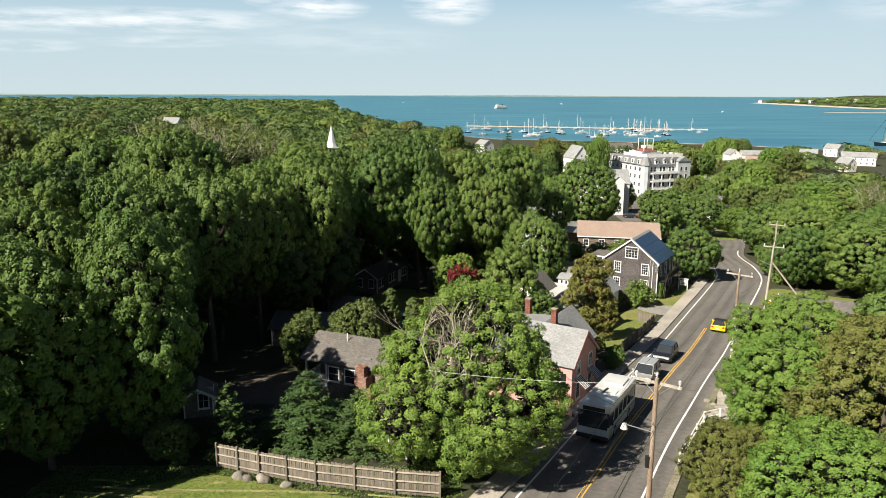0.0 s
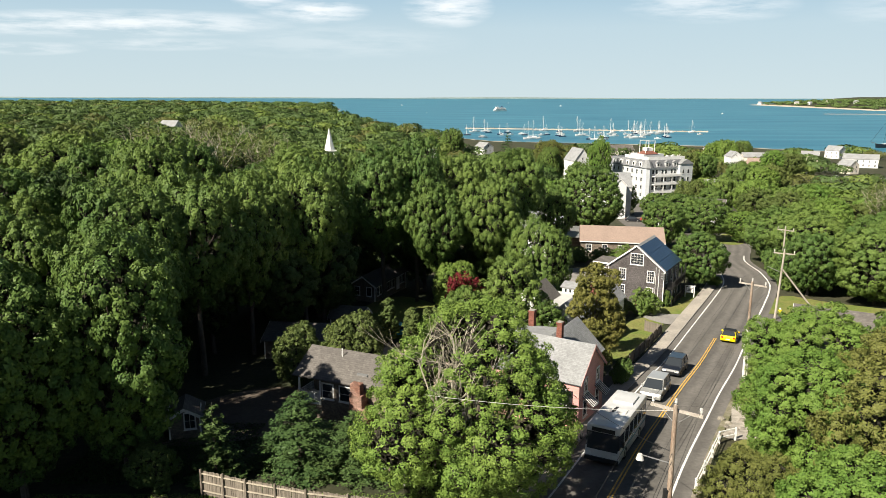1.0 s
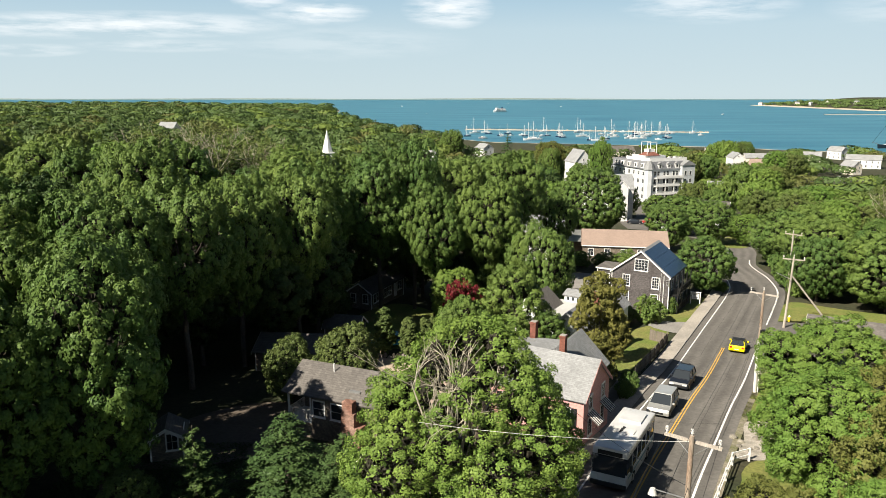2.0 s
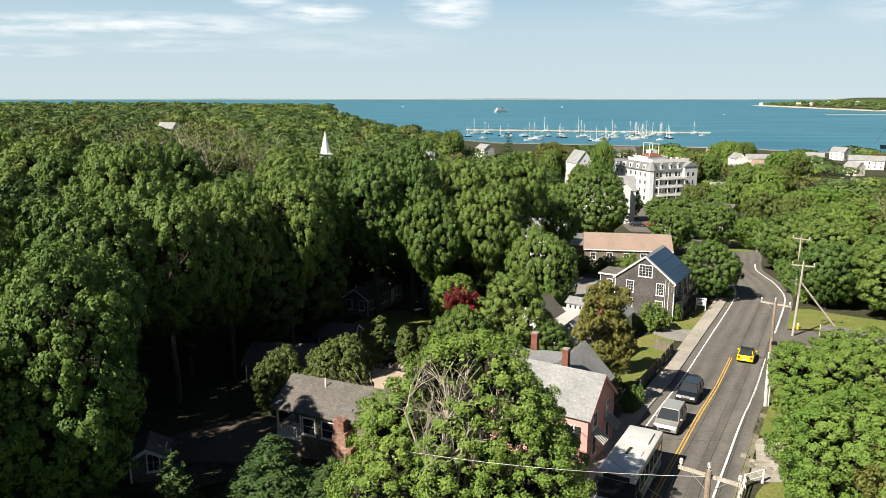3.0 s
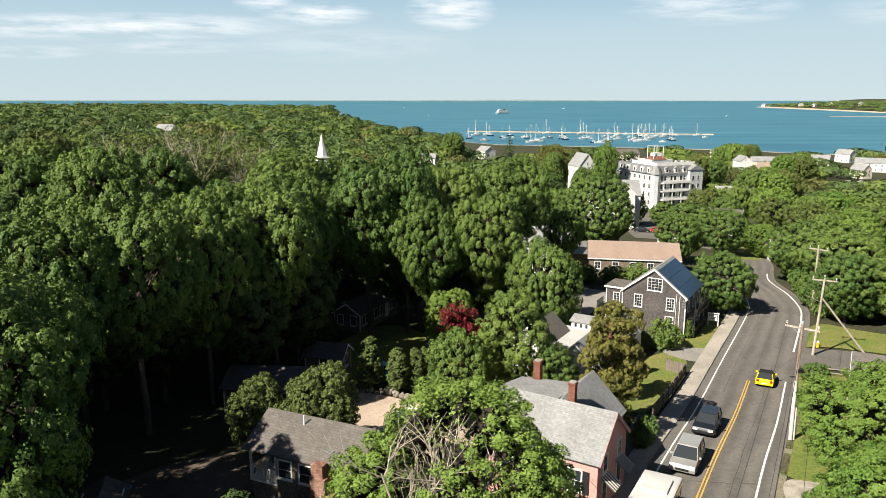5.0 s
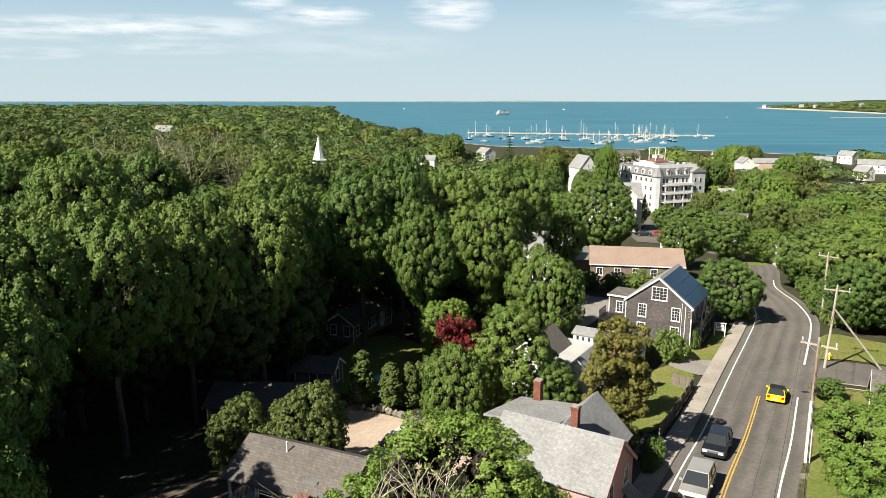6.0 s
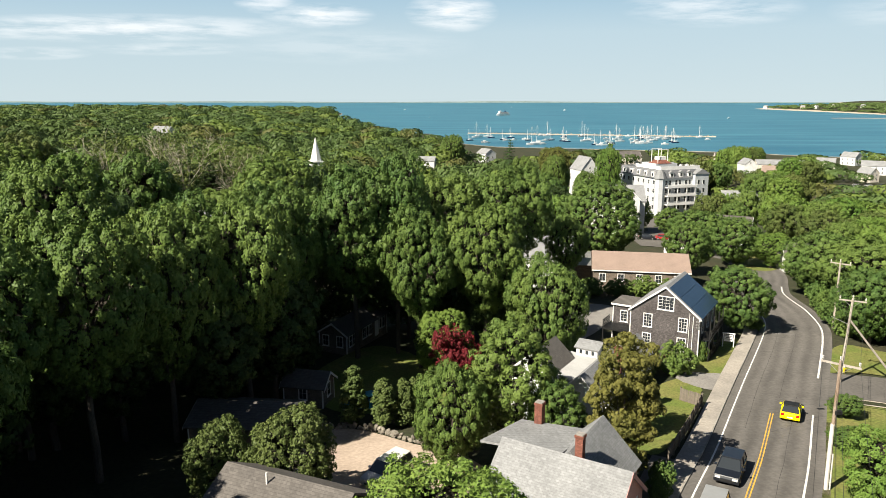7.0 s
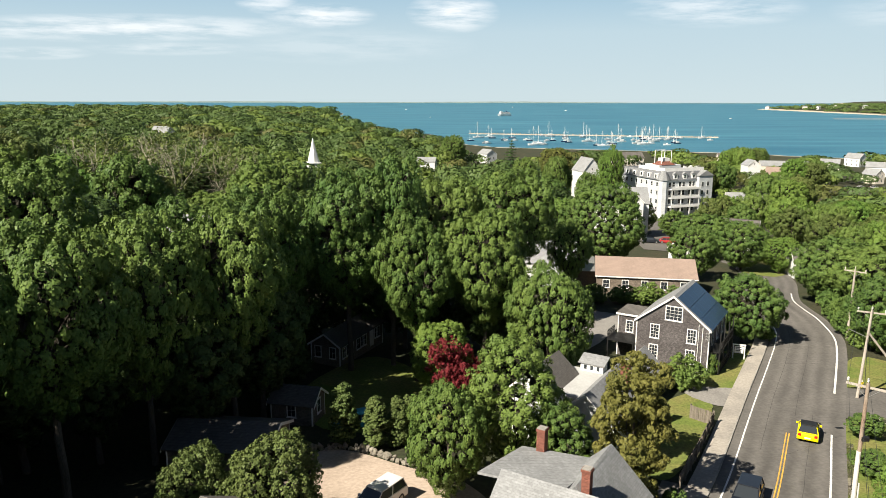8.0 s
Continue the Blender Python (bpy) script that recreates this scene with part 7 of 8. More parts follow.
for i in range(16):
    x, y = 24.5 + rock_r.uniform(0, 4.5), 57.5 + rock_r.uniform(0, 5)
    bm = bmesh.new()
    bmesh.ops.create_icosphere(bm, subdivisions=2, radius=rock_r.uniform(0.14, 0.34))
    for v in bm.verts:
        v.co = v.co * (1 + rock_r.uniform(-0.15, 0.15))
        v.co.z *= 0.6
    o = link_mesh("rock", bm, STONE)
    o.matrix_basis = pose(x, y, gz(x, y) + 0.06, 0, 0, rock_r.uniform(0, 360))
    tagged(o, "rough pale stone beside the gravel entrance", "rock", "entrance rocks")
for i, (x, y, s) in enumerate([(-13.0, 44.4, 0.45), (-12.3, 44.1, 0.4), (-11.5, 44.3, 0.35), (-11.2, 43.8, 0.5), (-9.5, 43.1, 0.4)]):
    bm = bmesh.new()
    bmesh.ops.create_icosphere(bm, subdivisions=2, radius=s)
    for v in bm.verts:
        v.co *= 1 + 0.6 * noise.noise(v.co * 2.6 + Vector((i * 7, 0, 0)))
        v.co.z *= 0.75
    o = link_mesh("boulder", bm, STONE, smooth=True)
    o.matrix_basis = pose(x, y, gz(x, y) + s * 0.25)
    tagged(o, "lichen-grey boulder in the long grass", "boulder", "meadow boulders")

# ---- vehicles ----


def paint(name, color, rough=0.3, metal=0.0):
    m = material(name, color, rough, 0.03, 0.5, metal=metal)
    m.node_tree.nodes["Principled BSDF"].inputs["Coat Weight"].default_value = 0.6
    return m


RED_LAMP = paint("red_lamp", (0.4, 0.01, 0.01))
CLEAR_LAMP = paint("clear_lamp", (0.75, 0.75, 0.72), 0.15)


def wheel(parent, x, y, r=0.34, w=0.24):
    s = 1 if x > 0 else -1
    ty = part("wheel", tube(bmesh.new(), (x - s * w, y, r), (x, y, r), r, r, 18), RUBBER, parent)
    part("rim", tube(bmesh.new(), (x - s * 0.05, y, r), (x + s * 0.015, y, r), r * 0.62, r * 0.55, 14), STEEL, ty)


def car(name, m, label, mat, L=4.5, W=1.82, H=1.5, hood=1.15, tail=0.55, belt=0.92, roof_mat=None, van=False):
    """A car, nose towards local -y: body with bevelled sides, glasshouse, roof, wheels, lamps, mirrors."""
    t = thing(name, m, label, "car", "cars")
    y0, y1, hw = -L / 2, L / 2, W / 2
    prof = [(y0 + 0.05, 0.28), (y0, 0.55), (y0 + 0.12, belt - 0.18), (y0 + hood, belt), (y1 - tail, belt + 0.02), (y1 - 0.08, belt - 0.02), (y1, 0.55), (y1 - 0.06, 0.28)]
    bm = bmesh.new()
    prism(bm, prof, W, Matrix(((0, 1, 0, -hw), (1, 0, 0, 0), (0, 0, 1, 0), (0, 0, 0, 1))))
    bmesh.ops.recalc_face_normals(bm, faces=bm.faces[:])
    bmesh.ops.bevel(bm, geom=bm.edges[:], offset=0.07, segments=2, affect="EDGES", profile=0.6)
    part("body", bm, mat, t, smooth=False)
    a0, a1 = y0 + hood - 0.12, (y1 - 0.12 if van else y1 - tail + 0.12)
    b0, b1 = a0 + (0.85 if van else 0.75), (a1 - 0.25 if van else a1 - 0.6)
    gl = bmesh.new()
    lo = [gl.verts.new((x, y, belt - 0.02)) for x, y in ((-hw + 0.06, a0), (hw - 0.06, a0), (hw - 0.06, a1), (-hw + 0.06, a1))]
    hi = [gl.verts.new((x, y, H - 0.07)) for x, y in ((-hw + 0.24, b0), (hw - 0.24, b0), (hw - 0.24, b1), (-hw + 0.24, b1))]
    for i in range(4):
        gl.faces.new((lo[i], lo[(i + 1) % 4], hi[(i + 1) % 4], hi[i]))
    gl.faces.new(hi); gl.faces.new(lo[::-1])
    part("glasshouse", gl, GLASS, t, "dark tinted glass")
    rf = boxed(-hw + 0.2, hw - 0.2, b0 - 0.04, b1 + 0.04, H - 0.08, H, bevel=0.035)
    part("roof", rf, roof_mat or mat, t)
    for sx in (-1, 1):
        for k, yy in enumerate((b0 + 0.02, (b0 + b1) / 2, b1)):
            fr = (a0, (a0 + a1) / 2 + 0.05, a1)[k]
            part("pillar", tube(bmesh.new(), (sx * (hw - 0.05), fr, belt), (sx * (hw - 0.225), yy, H - 0.06), 0.04, 0.035, 6), mat, t)
        part("mirror", boxed(sx * (hw + 0.1) - 0.1, sx * (hw + 0.1) + 0.1, a0 + 0.3, a0 + 0.45, belt, belt + 0.16, bevel=0.03), mat, t)
        part("headlight", boxed(sx * (hw - 0.3) - 0.2, sx * (hw - 0.3) + 0.2, y0 - 0.004, y0 + 0.12, 0.58, 0.74), CLEAR_LAMP, t)
        part("tail_lamp", boxed(sx * (hw - 0.22) - 0.13, sx * (hw - 0.22) + 0.13, y1 - 0.1, y1 + 0.006, 0.62, 0.84), RED_LAMP, t)
        for yy in (y0 + 0.85, y1 - 0.85):
            wheel(t, sx * (hw + 0.005), yy)
    part("grille", boxed(-0.5, 0.5, y0 - 0.006, y0 + 0.1, 0.4, 0.56), BLACK, t)
    part("number_plate", boxed(-0.25, 0.25, y1 - 0.1, y1 + 0.012, 0.45, 0.57), WHITE, t)
    return t


def lane(y, off, flip=False):
    """A pose on the road at the given distance, off metres right of the centre line; nose down the road unless flipped."""
    i = along(y)
    d = (CENTRE[i + 1] - CENTRE[i - 1]).normalized()
    p = CENTRE[i] + SIDE[i] * off
    z = gz(p.x, p.y) + 0.04
    dz = gz(CENTRE[i + 2].x, CENTRE[i + 2].y) - gz(CENTRE[i - 2].x, CENTRE[i - 2].y)
    slope = math.degrees(math.atan2(dz, (CENTRE[i + 2] - CENTRE[i - 2]).length))
    turn = math.degrees(math.atan2(d.y, d.x)) - 90
    return pose(p.x, p.y, z, 0, 0, turn) @ pose(0, 0, 0, slope, 0, 0) @ pose(0, 0, 0, 0, 0, 180 if flip else 0)


SILVER = paint("silver_paint", (0.50, 0.50, 0.48), 0.35, 0.4)
DARKBLUE = paint("dark_paint", (0.015, 0.018, 0.025))
YELLOW_PAINT = paint("yellow_car_paint", (0.78, 0.66, 0.0))
TEAL = paint("teal_paint", (0.05, 0.28, 0.38))
WHITE_CAR = paint("white_car_paint", (0.66, 0.655, 0.64))
RED_CAR = paint("red_car_paint", (0.35, 0.03, 0.03))
car("minivan", lane(66.4, -1.75), "silver minivan driving along the road", SILVER, 4.9, 1.95, 1.75, 1.2, 0.3, 1.0, van=True)
car("dark_suv", lane(74.6, -1.7), "black sport utility car driving along the road", DARKBLUE, 4.5, 1.85, 1.65, 1.2, 0.35, 1.0, van=True)
car("yellow_car", lane(89.5, 1.65, True), "bright yellow small car with a black roof", YELLOW_PAINT, 3.9, 1.75, 1.42, 1.1, 0.45, 0.88, roof_mat=BLACK)
car("silver_car", lane(152.5, -1.2), "silver car where the road bends", SILVER, 4.5, 1.8, 1.5)
car("shade_car", pose(8.6, 108.6, gz(8.6, 108.6) + 0.03, 0, 0, 70), "dark parked car under the garden trees", DARKBLUE, 4.4)
car("teal_car", pose(-5.0, 90.4, gz(-5, 90.4) + 0.03, 0, 0, -65), "teal blue car parked behind the hedge trees", TEAL, 4.4)
car("white_suv", pose(-1.4, 74.6, gz(-1.4, 74.6) + 0.05, 0, 0, -35), "white sport utility car parked on the sandy court", WHITE_CAR, 4.6, 1.88, 1.7, 1.1, 0.3, 1.02, van=True)
car("shade_car", pose(11.6, 127.5, gz(11.6, 127.5) + 0.03, 0, 0, 75), "silver blue car parked in deep shade", SILVER, 4.6)
car("red_car", pose(63.6, 217, gz(63.6, 217) + 0.08, 0, 0, 70), "red car parked below the hotel", RED_CAR)
car("black_car", pose(59.4, 218, gz(59.4, 218) + 0.08, 0, 0, 75), "black car parked below the hotel", DARKBLUE)
car("black_car", pose(83, 262, gz(83, 262) + 0.08, 0, 0, 30), "dark car on the street before the hotel", DARKBLUE)
for i in range(9):
    car("harbour_car", pose(214 + 7 * (i % 5), 392 + 10 * (i // 5), gz(220, 395) + 0.1, 0, 0, 15 + 10 * (i % 3)), "parked car in the harbour lot", (WHITE_CAR, SILVER, DARKBLUE)[i % 3])


def bus():
    t = thing("bus", lane(54.0, -1.75), "white city bus with dark windows driving along the road", "bus")
    L, W, H = 9.0, 2.5, 3.0
    hw = W / 2
    part("lower_body", boxed(-hw, hw, -L / 2, L / 2, 0.32, 1.35, bevel=0.08), WHITE_CAR, t)
    part("window_band", boxed(-hw + 0.03, hw - 0.03, -L / 2 + 0.05, L / 2 - 0.04, 1.3, 2.45), GLASS, t, "dark glass window band")
    part("upper_body", boxed(-hw, hw, -L / 2 + 0.02, L / 2, 2.42, H, bevel=0.14), WHITE_CAR, t)
    for k in range(6):
        y = -L / 2 + 1.5 + k * 1.45
        for sx in (-1, 1):
            part("window_post", boxed(sx * (hw - 0.02) - 0.015, sx * (hw - 0.02) + 0.015, y - 0.06, y + 0.06, 1.33, 2.44), WHITE_CAR, t)
    part("windscreen", boxed(-hw + 0.12, hw - 0.12, -L / 2 - 0.012, -L / 2 + 0.1, 1.15, 2.4), GLASS, t)
    part("wiper", tube(bmesh.new(), (-0.5, -L / 2 - 0.03, 1.2), (0.3, -L / 2 - 0.03, 1.75), 0.015, n=5), BLACK, t)
    part("destination_board", boxed(-0.85, 0.85, -L / 2 - 0.006, -L / 2 + 0.1, 2.5, 2.8), BLACK, t, "dark destination board")
    part("bumper", boxed(-hw, hw, -L / 2 - 0.14, -L / 2 + 0.05, 0.3, 0.62, bevel=0.05), BLACK, t)
    part("bumper", boxed(-hw, hw, L / 2 - 0.05, L / 2 + 0.1, 0.3, 0.62, bevel=0.05), BLACK, t)
    for sx in (-1, 1):
        part("headlight", boxed(sx * 0.95 - 0.2, sx * 0.95 + 0.2, -L / 2 - 0.02, -L / 2 + 0.1, 0.72, 0.98), CLEAR_LAMP, t)
        part("tail_lamp", boxed(sx * 1.05 - 0.1, sx * 1.05 + 0.1, L / 2 - 0.05, L / 2 + 0.015, 0.8, 1.2), RED_LAMP, t)
        a = part("mirror_arm", tube(bmesh.new(), (sx * (hw - 0.1), -L / 2 + 0.05, 2.3), (sx * (hw + 0.28), -L / 2 - 0.2, 2.2), 0.025, n=6), BLACK, t)
        part("mirror", boxed(sx * (hw + 0.28) - 0.1, sx * (hw + 0.28) + 0.1, -L / 2 - 0.26, -L / 2 - 0.16, 1.75, 2.2, bevel=0.03), BLACK, a)
        for y in (-L / 2 + 2.1, L / 2 - 2.2):
            wheel(t, sx * (hw + 0.005), y, 0.48, 0.3)
    part("side_stripe", boxed(-hw - 0.006, hw + 0.006, -L / 2 + 0.4, L / 2 - 0.3, 0.95, 1.1), TEAL, t)
    part("roof_unit", boxed(-0.8, 0.8, 1.2, 3.4, H - 0.01, H + 0.14, bevel=0.04), WHITE_CAR, t)
    for k in range(4):
        part("vent", boxed(-0.28 + k * 0.02, -0.08 + k * 0.02, -1.2 + k * 0.34, -0.98 + k * 0.34, H, H + 0.05), BLACK, t)
    for sx in (-0.55, 0.5):
        part("roof_hatch", boxed(sx - 0.3, sx + 0.3, -1.3, -0.3, H, H + 0.06), PORCELAIN, t)
    part("door", boxed(-hw - 0.008, -hw + 0.05, -L / 2 + 0.35, -L / 2 + 1.35, 0.45, 2.35), GLASS, t)


bus()

# ---- harbour ----
HULLS = [paint("white_hull", (0.72, 0.72, 0.70)), paint("navy_hull", (0.03, 0.05, 0.11)), paint("grey_hull", (0.45, 0.46, 0.47))]
SPAR = material("pale_spar", (0.72, 0.70, 0.66), 0.5, 0.05)


def hull_mesh(L, B, D):
    """A boat's hull: pointed bow at local -y, full amidships, square stern."""
    bm = bmesh.new()
    rows = []
    for i in range(9):
        f = i / 8
        w = B / 2 * min(1, 1.25 * math.sin(math.pi * (0.5 * f + 0.02)) ** 0.8) if f < 0.55 else B / 2 * (1 - 0.25 * (f - 0.55))
        y = -L / 2 + L * f
        top = D * (1 + 0.35 * (1 - f) ** 2)
        rows.append([bm.verts.new(p) for p in ((-w, y, top), (-w * 0.75, y + 0.02 * L, -0.1), (0, y + 0.03 * L, -D * 0.4), (w * 0.75, y + 0.02 * L, -0.1), (w, y, top))])
    for a, b in zip(rows, rows[1:]):
        for k in range(4):
            bm.faces.new((a[k], a[k + 1], b[k + 1], b[k]))
        bm.faces.new((a[4], a[0], b[0], b[4]))
    bm.faces.new(rows[0]); bm.faces.new(rows[-1][::-1])
    bmesh.ops.recalc_face_normals(bm, faces=bm.faces[:])
    return bm


def sailboat(L, hull, label):
    t = thing("sailboat", I4, label, "boat", "moored boats")
    part("hull", hull_mesh(L, L * 0.3, L * 0.1), hull, t)
    part("deckhouse", boxed(-L * 0.08, L * 0.08, -L * 0.15, L * 0.2, L * 0.1, L * 0.16, bevel=0.1), WHITE, t)
    part("mast", tube(bmesh.new(), (0, -L * 0.08, L * 0.05), (0, -L * 0.08, L * 1.35), 0.22, 0.15, 8), SPAR, t)
    part("boom", tube(bmesh.new(), (0, -L * 0.08, L * 0.24), (0, L * 0.32, L * 0.24), 0.2, 0.2, 8), WHITE, t)
    st = bmesh.new()
    tube(st, (0, -L * 0.5, L * 0.13), (0, -L * 0.08, L * 1.33), 0.04, n=4)
    tube(st, (0, L * 0.48, L * 0.1), (0, -L * 0.08, L * 1.33), 0.04, n=4)
    part("stay", st, SPAR, t)
    return t


def motorboat(L, hull, label):
    t = thing("motorboat", I4, label, "boat", "moored boats")
    part("hull", hull_mesh(L, L * 0.34, L * 0.14), hull, t)
    part("cabin", boxed(-L * 0.1, L * 0.1, -L * 0.16, L * 0.12, L * 0.12, L * 0.28, bevel=0.15), WHITE, t)
    part("windscreen", boxed(-L * 0.09, L * 0.09, -L * 0.165, -L * 0.155, L * 0.19, L * 0.25), GLASS, t)
    return t


kinds = [sailboat(11, HULLS[0], "white sailing yacht moored in the harbour"), sailboat(9, HULLS[1], "navy-hulled sailing yacht moored in the harbour"), sailboat(14, HULLS[0], "large white sailing yacht moored in the harbour"),
         motorboat(7.5, HULLS[0], "small white motorboat moored in the harbour"), motorboat(8.5, HULLS[2], "grey motorboat moored in the harbour")]
rb = random.Random(21)
placed = 0
while placed < 62:
    y = rb.uniform(770, 985)
    x = rb.uniform(35, 0.36 * y)
    if y > 1000 - (x - 40) * 0.28 - 12 or np.interp(x, CX, CY) > y - 25:
        continue
    k = kinds[rb.choice([0, 0, 1, 1, 2, 3, 3, 3, 4, 3])]
    o = k if not k.get("set") else copy_thing(k, I4)
    if o is not k and "set" in o:
        del o["set"]
    k["set"] = 1
    o.matrix_basis = pose(x, y, SEA + 0.25, 0, 0, rb.choice([-70, -60, -80, -65]) + rb.uniform(-8, 8))
    placed += 1
pier = thing("breakwater", pose(40, 1004, SEA), "long low stone breakwater across the harbour", "breakwater")
pd = Vector((301, -82, 0))
bm = bmesh.new()
prism(bm, [(-5, -3), (5, -3), (2.0, 1.0), (-2.0, 1.0)], pd.length, Matrix.Rotation(math.atan2(pd.y, pd.x) - math.pi / 2, 4, "Z"))
bmesh.ops.recalc_face_normals(bm, faces=bm.faces[:])
part("mole", bm, BEACH, pier)
rkm = bmesh.new()
for i in range(260):
    f = rb.uniform(0, 1)
    side = rb.uniform(-3.6, 3.6)
    c = pd * f + Vector((pd.y, -pd.x, 0)).normalized() * side + Vector((0, 0, 1.1 - abs(side) * 0.4))
    s = rb.uniform(0.4, 0.9)
    box(rkm, -s, s, -s, s, -s * 0.6, s * 0.6, Matrix.Translation(c) @ Euler((rb.uniform(0, 3), rb.uniform(0, 3), rb.uniform(0, 3))).to_matrix().to_4x4())
tagged(part("rock", rkm, BEACH, pier), kind="stuff")


def ferry():
    t = thing("ferry", pose(160, 1870, SEA, 0, 0, -58), "white passenger ferry crossing the sound", "ferry")
    part("hull", hull_mesh(60, 14, 5.0), HULLS[0], t)
    part("lower_deck", boxed(-6.4, 6.4, -22, 26, 4.5, 10, bevel=0.8), WHITE_CAR, t)
    part("upper_deck", boxed(-5.6, 5.6, -19, 22, 10, 13.5, bevel=0.8), WHITE_CAR, t)
    part("bridge", boxed(-5, 5, -18, -9, 13.5, 16.5, bevel=0.6), WHITE_CAR, t)
    for z in (7.2, 11.8):
        part("window_row", boxed(-6.45 if z < 9 else -5.65, 6.45 if z < 9 else 5.65, -18, 20, z - 0.5, z + 0.5), GLASS, t)
    part("funnel", boxed(-2, 2, 8, 12, 13.5, 18.5, bevel=0.5), HULLS[1], t)
    part("mast", tube(bmesh.new(), (0, -12, 16.5), (0, -12, 22), 0.3, 0.15), SPAR, t)
    t.scale = (0.66, 0.66, 0.66)


ferry()


def schooner():
    t = thing("schooner", pose(414, 668, SEA + 0.3, 0, 0, -75), "dark-hulled two-masted schooner at anchor", "boat")
    part("hull", hull_mesh(32, 7.5, 2.6), DARKBLUE, t)
    part("rail_strake", boxed(-3.2, 3.2, -6, 14, 2.8, 3.3), WHITE, t)
    for y, h in ((-4, 27), (5, 29)):
        part("mast", tube(bmesh.new(), (0, y, 2), (0, y, h), 0.35, 0.18), POLE_WOOD, t)
        part("boom", tube(bmesh.new(), (0, y + 0.5, 5), (0, y + 9, 5.5), 0.6, 0.5), SPAR, t)
    part("bowsprit", tube(bmesh.new(), (0, -15, 3.6), (0, -22, 5.2), 0.25, 0.12), POLE_WOOD, t)
    st = bmesh.new()
    for a, b in (((0, -22, 5.2), (0, -4, 26)), ((0, -4, 26.5), (0, 5, 28.5)), ((0, 15, 3), (0, 5, 28.5)), ((-3.4, -4, 3), (0, -4, 22)), ((3.4, -4, 3), (0, -4, 22)), ((-3.4, 5, 3), (0, 5, 24)), ((3.4, 5, 3), (0, 5, 24))):
        tube(st, a, b, 0.1, n=4)
    part("rigging", st, BLACK, t)


schooner()
for i, (x, y) in enumerate([(-22, 1700), (420, 2500), (640, 1650), (930, 1500), (-120, 2600), (300, 3100)]):
    k = kinds[3]
    o = copy_thing(k, pose(x, y, SEA + 0.3, 0, 0, 60 * i))
    if "set" in o:
        del o["set"]
    o["label"] = "small white motorboat far out on the water"
spv = []
for i in range(41):
    x = 872 + i * 16
    w = 3 + 20 * min(1, i / 8)
    yc = 1664 + (x - 900) * 0.05
    spv += [(x, yc - w - 6, SEA - 0.3), (x, yc - w * 0.3, SEA + 0.9), (x, yc + w, SEA - 0.3)]
spit = raw_mesh("sand_spit", spv, [(i * 3 + r, i * 3 + 3 + r, i * 3 + 4 + r, i * 3 + 1 + r) for i in range(40) for r in (0, 1)], BEACH)
tagged(spit, "low pale sand spit in the bay", "sand spit", kind="structure")
beach = raw_mesh("beach", [(-70, 1010, SEA - 0.2), (-70, 1000, SEA + 1.2), (-14, 984, SEA - 0.2), (-14, 972, SEA + 1.2), (-4, 955, SEA - 0.2), (-10, 950, SEA + 1.0)], [(0, 1, 3, 2), (2, 3, 5, 4)], BEACH)
tagged(beach, "strip of pale beach below the woods", "beach", kind="structure")
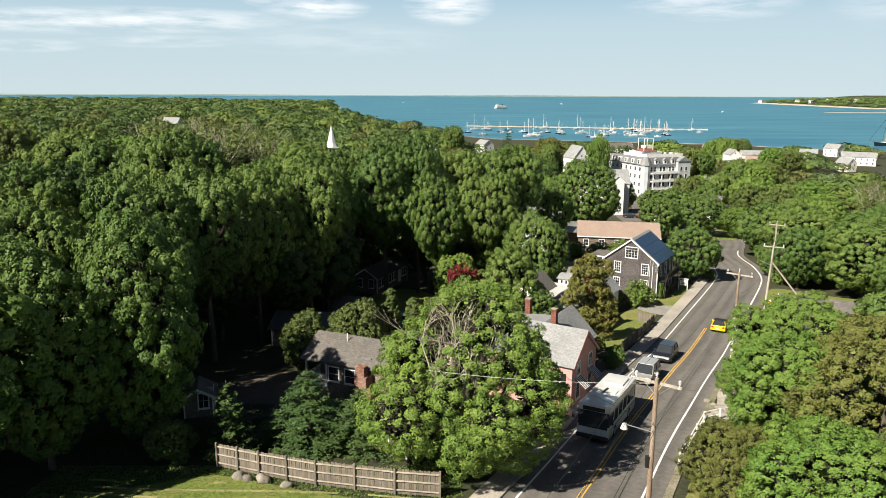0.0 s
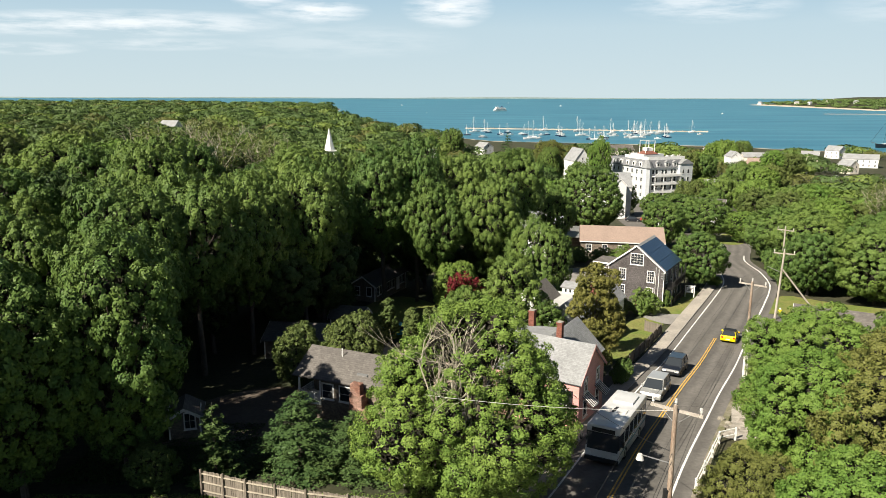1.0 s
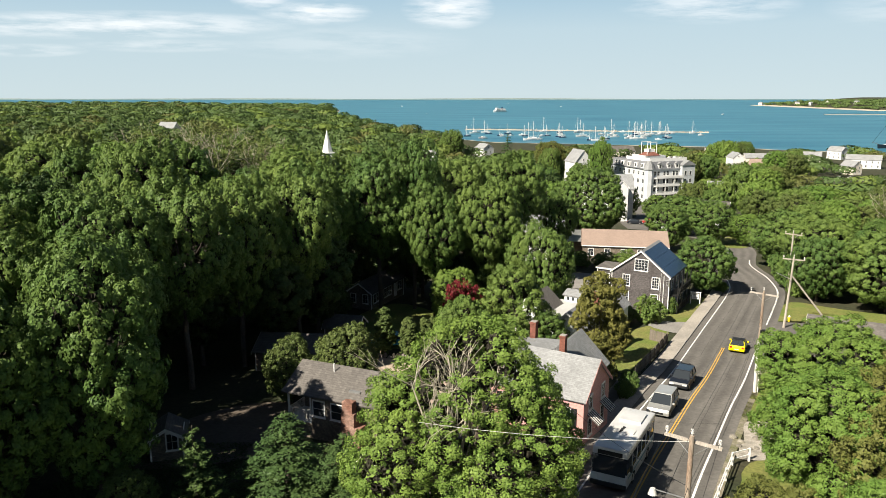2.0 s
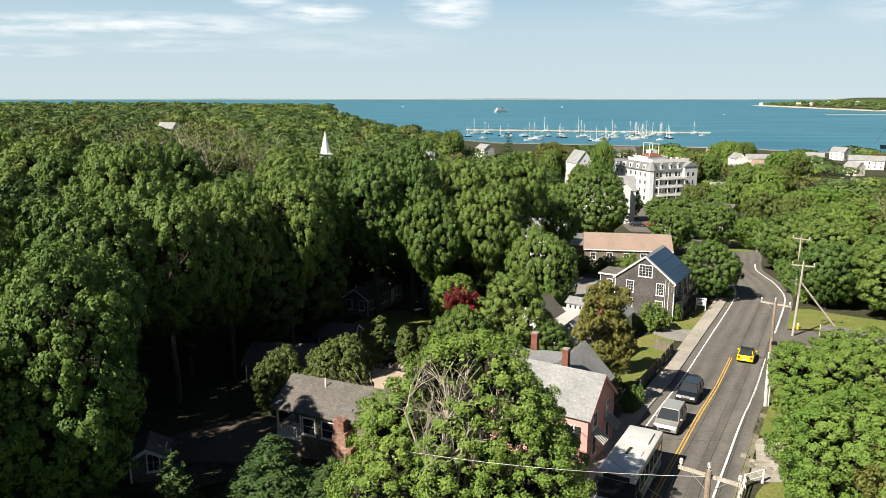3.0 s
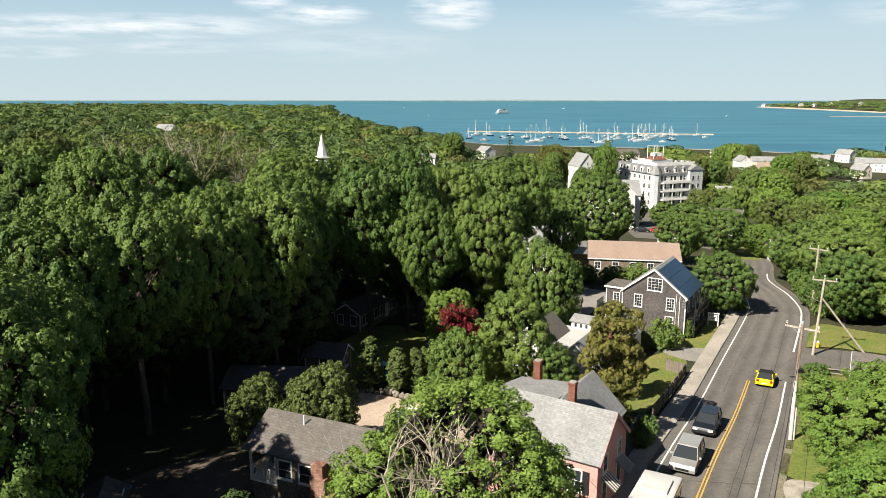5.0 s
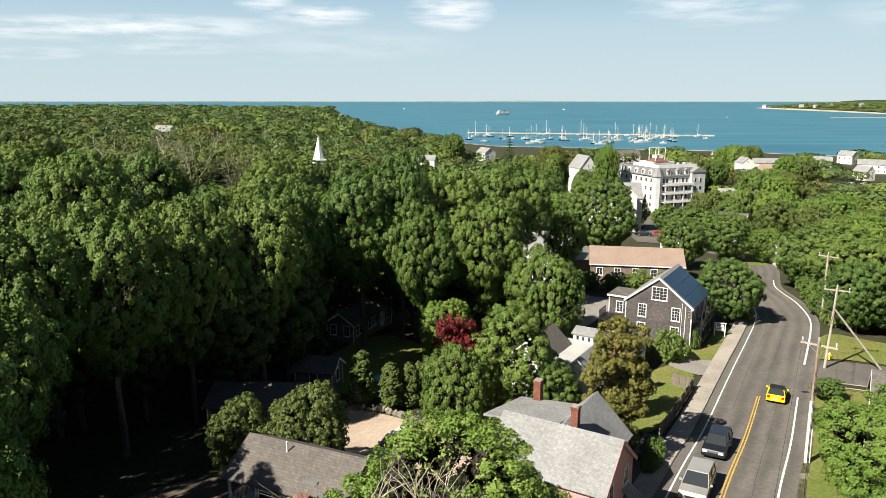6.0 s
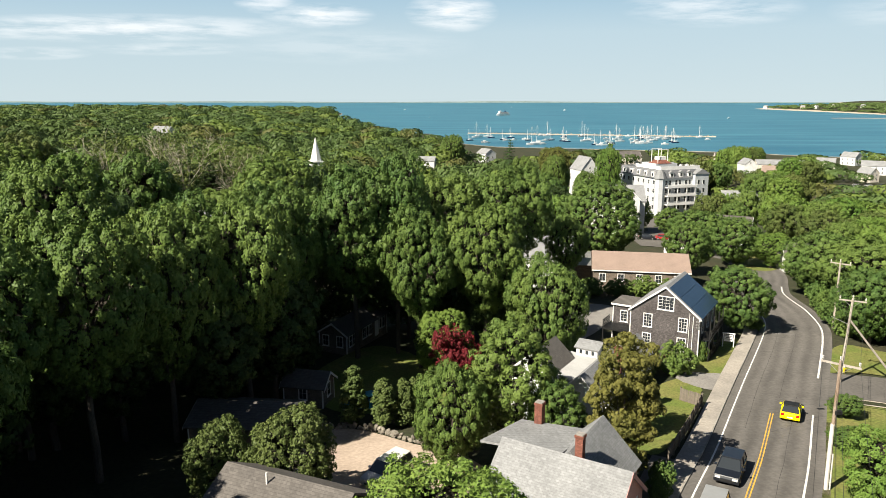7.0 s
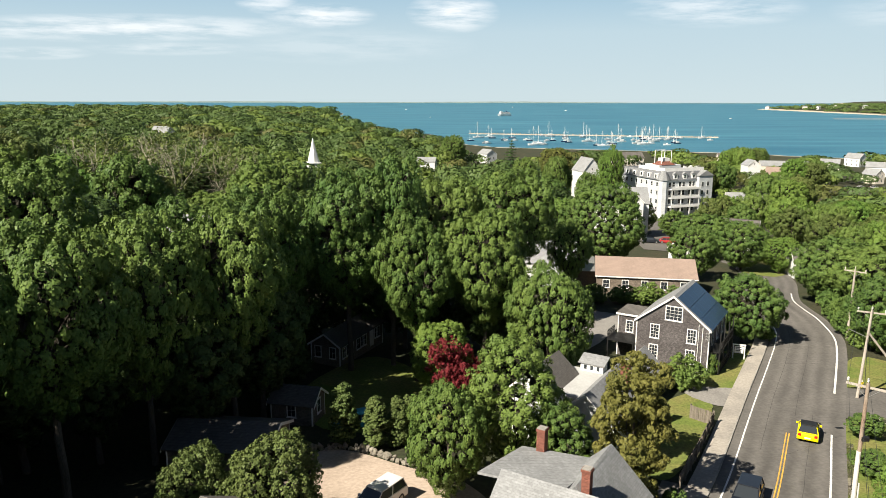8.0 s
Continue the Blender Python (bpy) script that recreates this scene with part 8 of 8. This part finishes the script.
# far shore along the horizon, distance haze painted into its blue-grey colour
fx = np.linspace(-4200, 4300, 170)
fz = [SEA + 7 + 5 * noise.noise((x * 0.0011, 0, 0)) + 1.8 * noise.noise((x * 0.01, 4, 0)) if x < 1500 else SEA + 4 for x in fx]
fv = [(x, 4900, SEA - 1) for x in fx] + [(x, 4915, z) for x, z in zip(fx, fz)] + [(x, 4945, SEA - 1) for x in fx]
ff = [(i + r * 170, i + 1 + r * 170, i + 1 + (r + 1) * 170, i + (r + 1) * 170) for i in range(169) for r in (0, 1)]
shore = raw_mesh("backdrop_shore", fv, ff, material("far_shore_haze", (0.16, 0.20, 0.19), 0.95, 0.2, 0.02, second=(0.13, 0.17, 0.17)))
tagged(shore, "low blue-grey shore along the horizon", "far shore", kind="structure")

# ---- dead and bare branches ----


def branch_tree(bm, rng, p, d, L, r, depth):
    q = p + d * L
    tube(bm, p, q, r, r * 0.62, 5)
    if depth == 0:
        return
    for k in range(3 if depth > 1 else 2):
        nd = (d + Vector(rng.normal(size=3)) * 0.42 + Vector((0, 0, 0.12))).normalized()
        branch_tree(bm, rng, p.lerp(q, rng.uniform(0.55, 1.0)), nd, L * rng.uniform(0.55, 0.85), r * 0.55, depth - 1)


rngb = np.random.default_rng(17)
bm = bmesh.new()
for a in range(5):
    w = Vector((-1.6 + 0.35 * a, -2.4 + 0.25 * a, 6.0))
    branch_tree(bm, rngb, w, Vector((rngb.normal() * 0.22 - 0.1, -0.15, 1)).normalized(), 3.0, 0.09, 4)
part("dead_branch", bm, DEAD_BARK, front, "bare pale dead branches")


def bare_tree(x, y, h, seed, label):
    z = gz(x, y)
    r = np.random.default_rng(seed)
    t = thing("bare_tree", pose(x, y, z), label, "tree")
    bm = bmesh.new()
    tube(bm, (0, 0, -0.4), (0, 0, h * 0.35), 0.3, 0.2, 8)
    for k in range(5):
        branch_tree(bm, r, Vector((0, 0, h * (0.2 + 0.035 * k))), Vector((r.normal() * 0.4, r.normal() * 0.4, 1)).normalized(), h * 0.27, 0.14, 4)
    part("trunk", bm, DEAD_BARK, t)
    n = 1500
    p = unit(r.normal(size=(n, 3))) * r.uniform(0.3, 1, n)[:, None] ** 0.5 * np.array([h * 0.3, h * 0.3, h * 0.33]) + np.array([0, 0, h * 0.66])
    quads_mesh("crown", leaves_from(r, p, unit(r.normal(size=(n, 3)) + UP), 0.3), 3, LEAF_OAK, t)


for x, y, h, s in ((-50, 172, 21, 1), (-58, 184, 20, 2), (-44, 190, 19, 3), (-66, 176, 19, 4), (-38, 178, 18, 5)):
    bare_tree(x, y, h, s, "thinly leaved tree with pale bare branches")
bare_tree(104, 168, 15, 6, "half-dead tree with bare pale twigs")
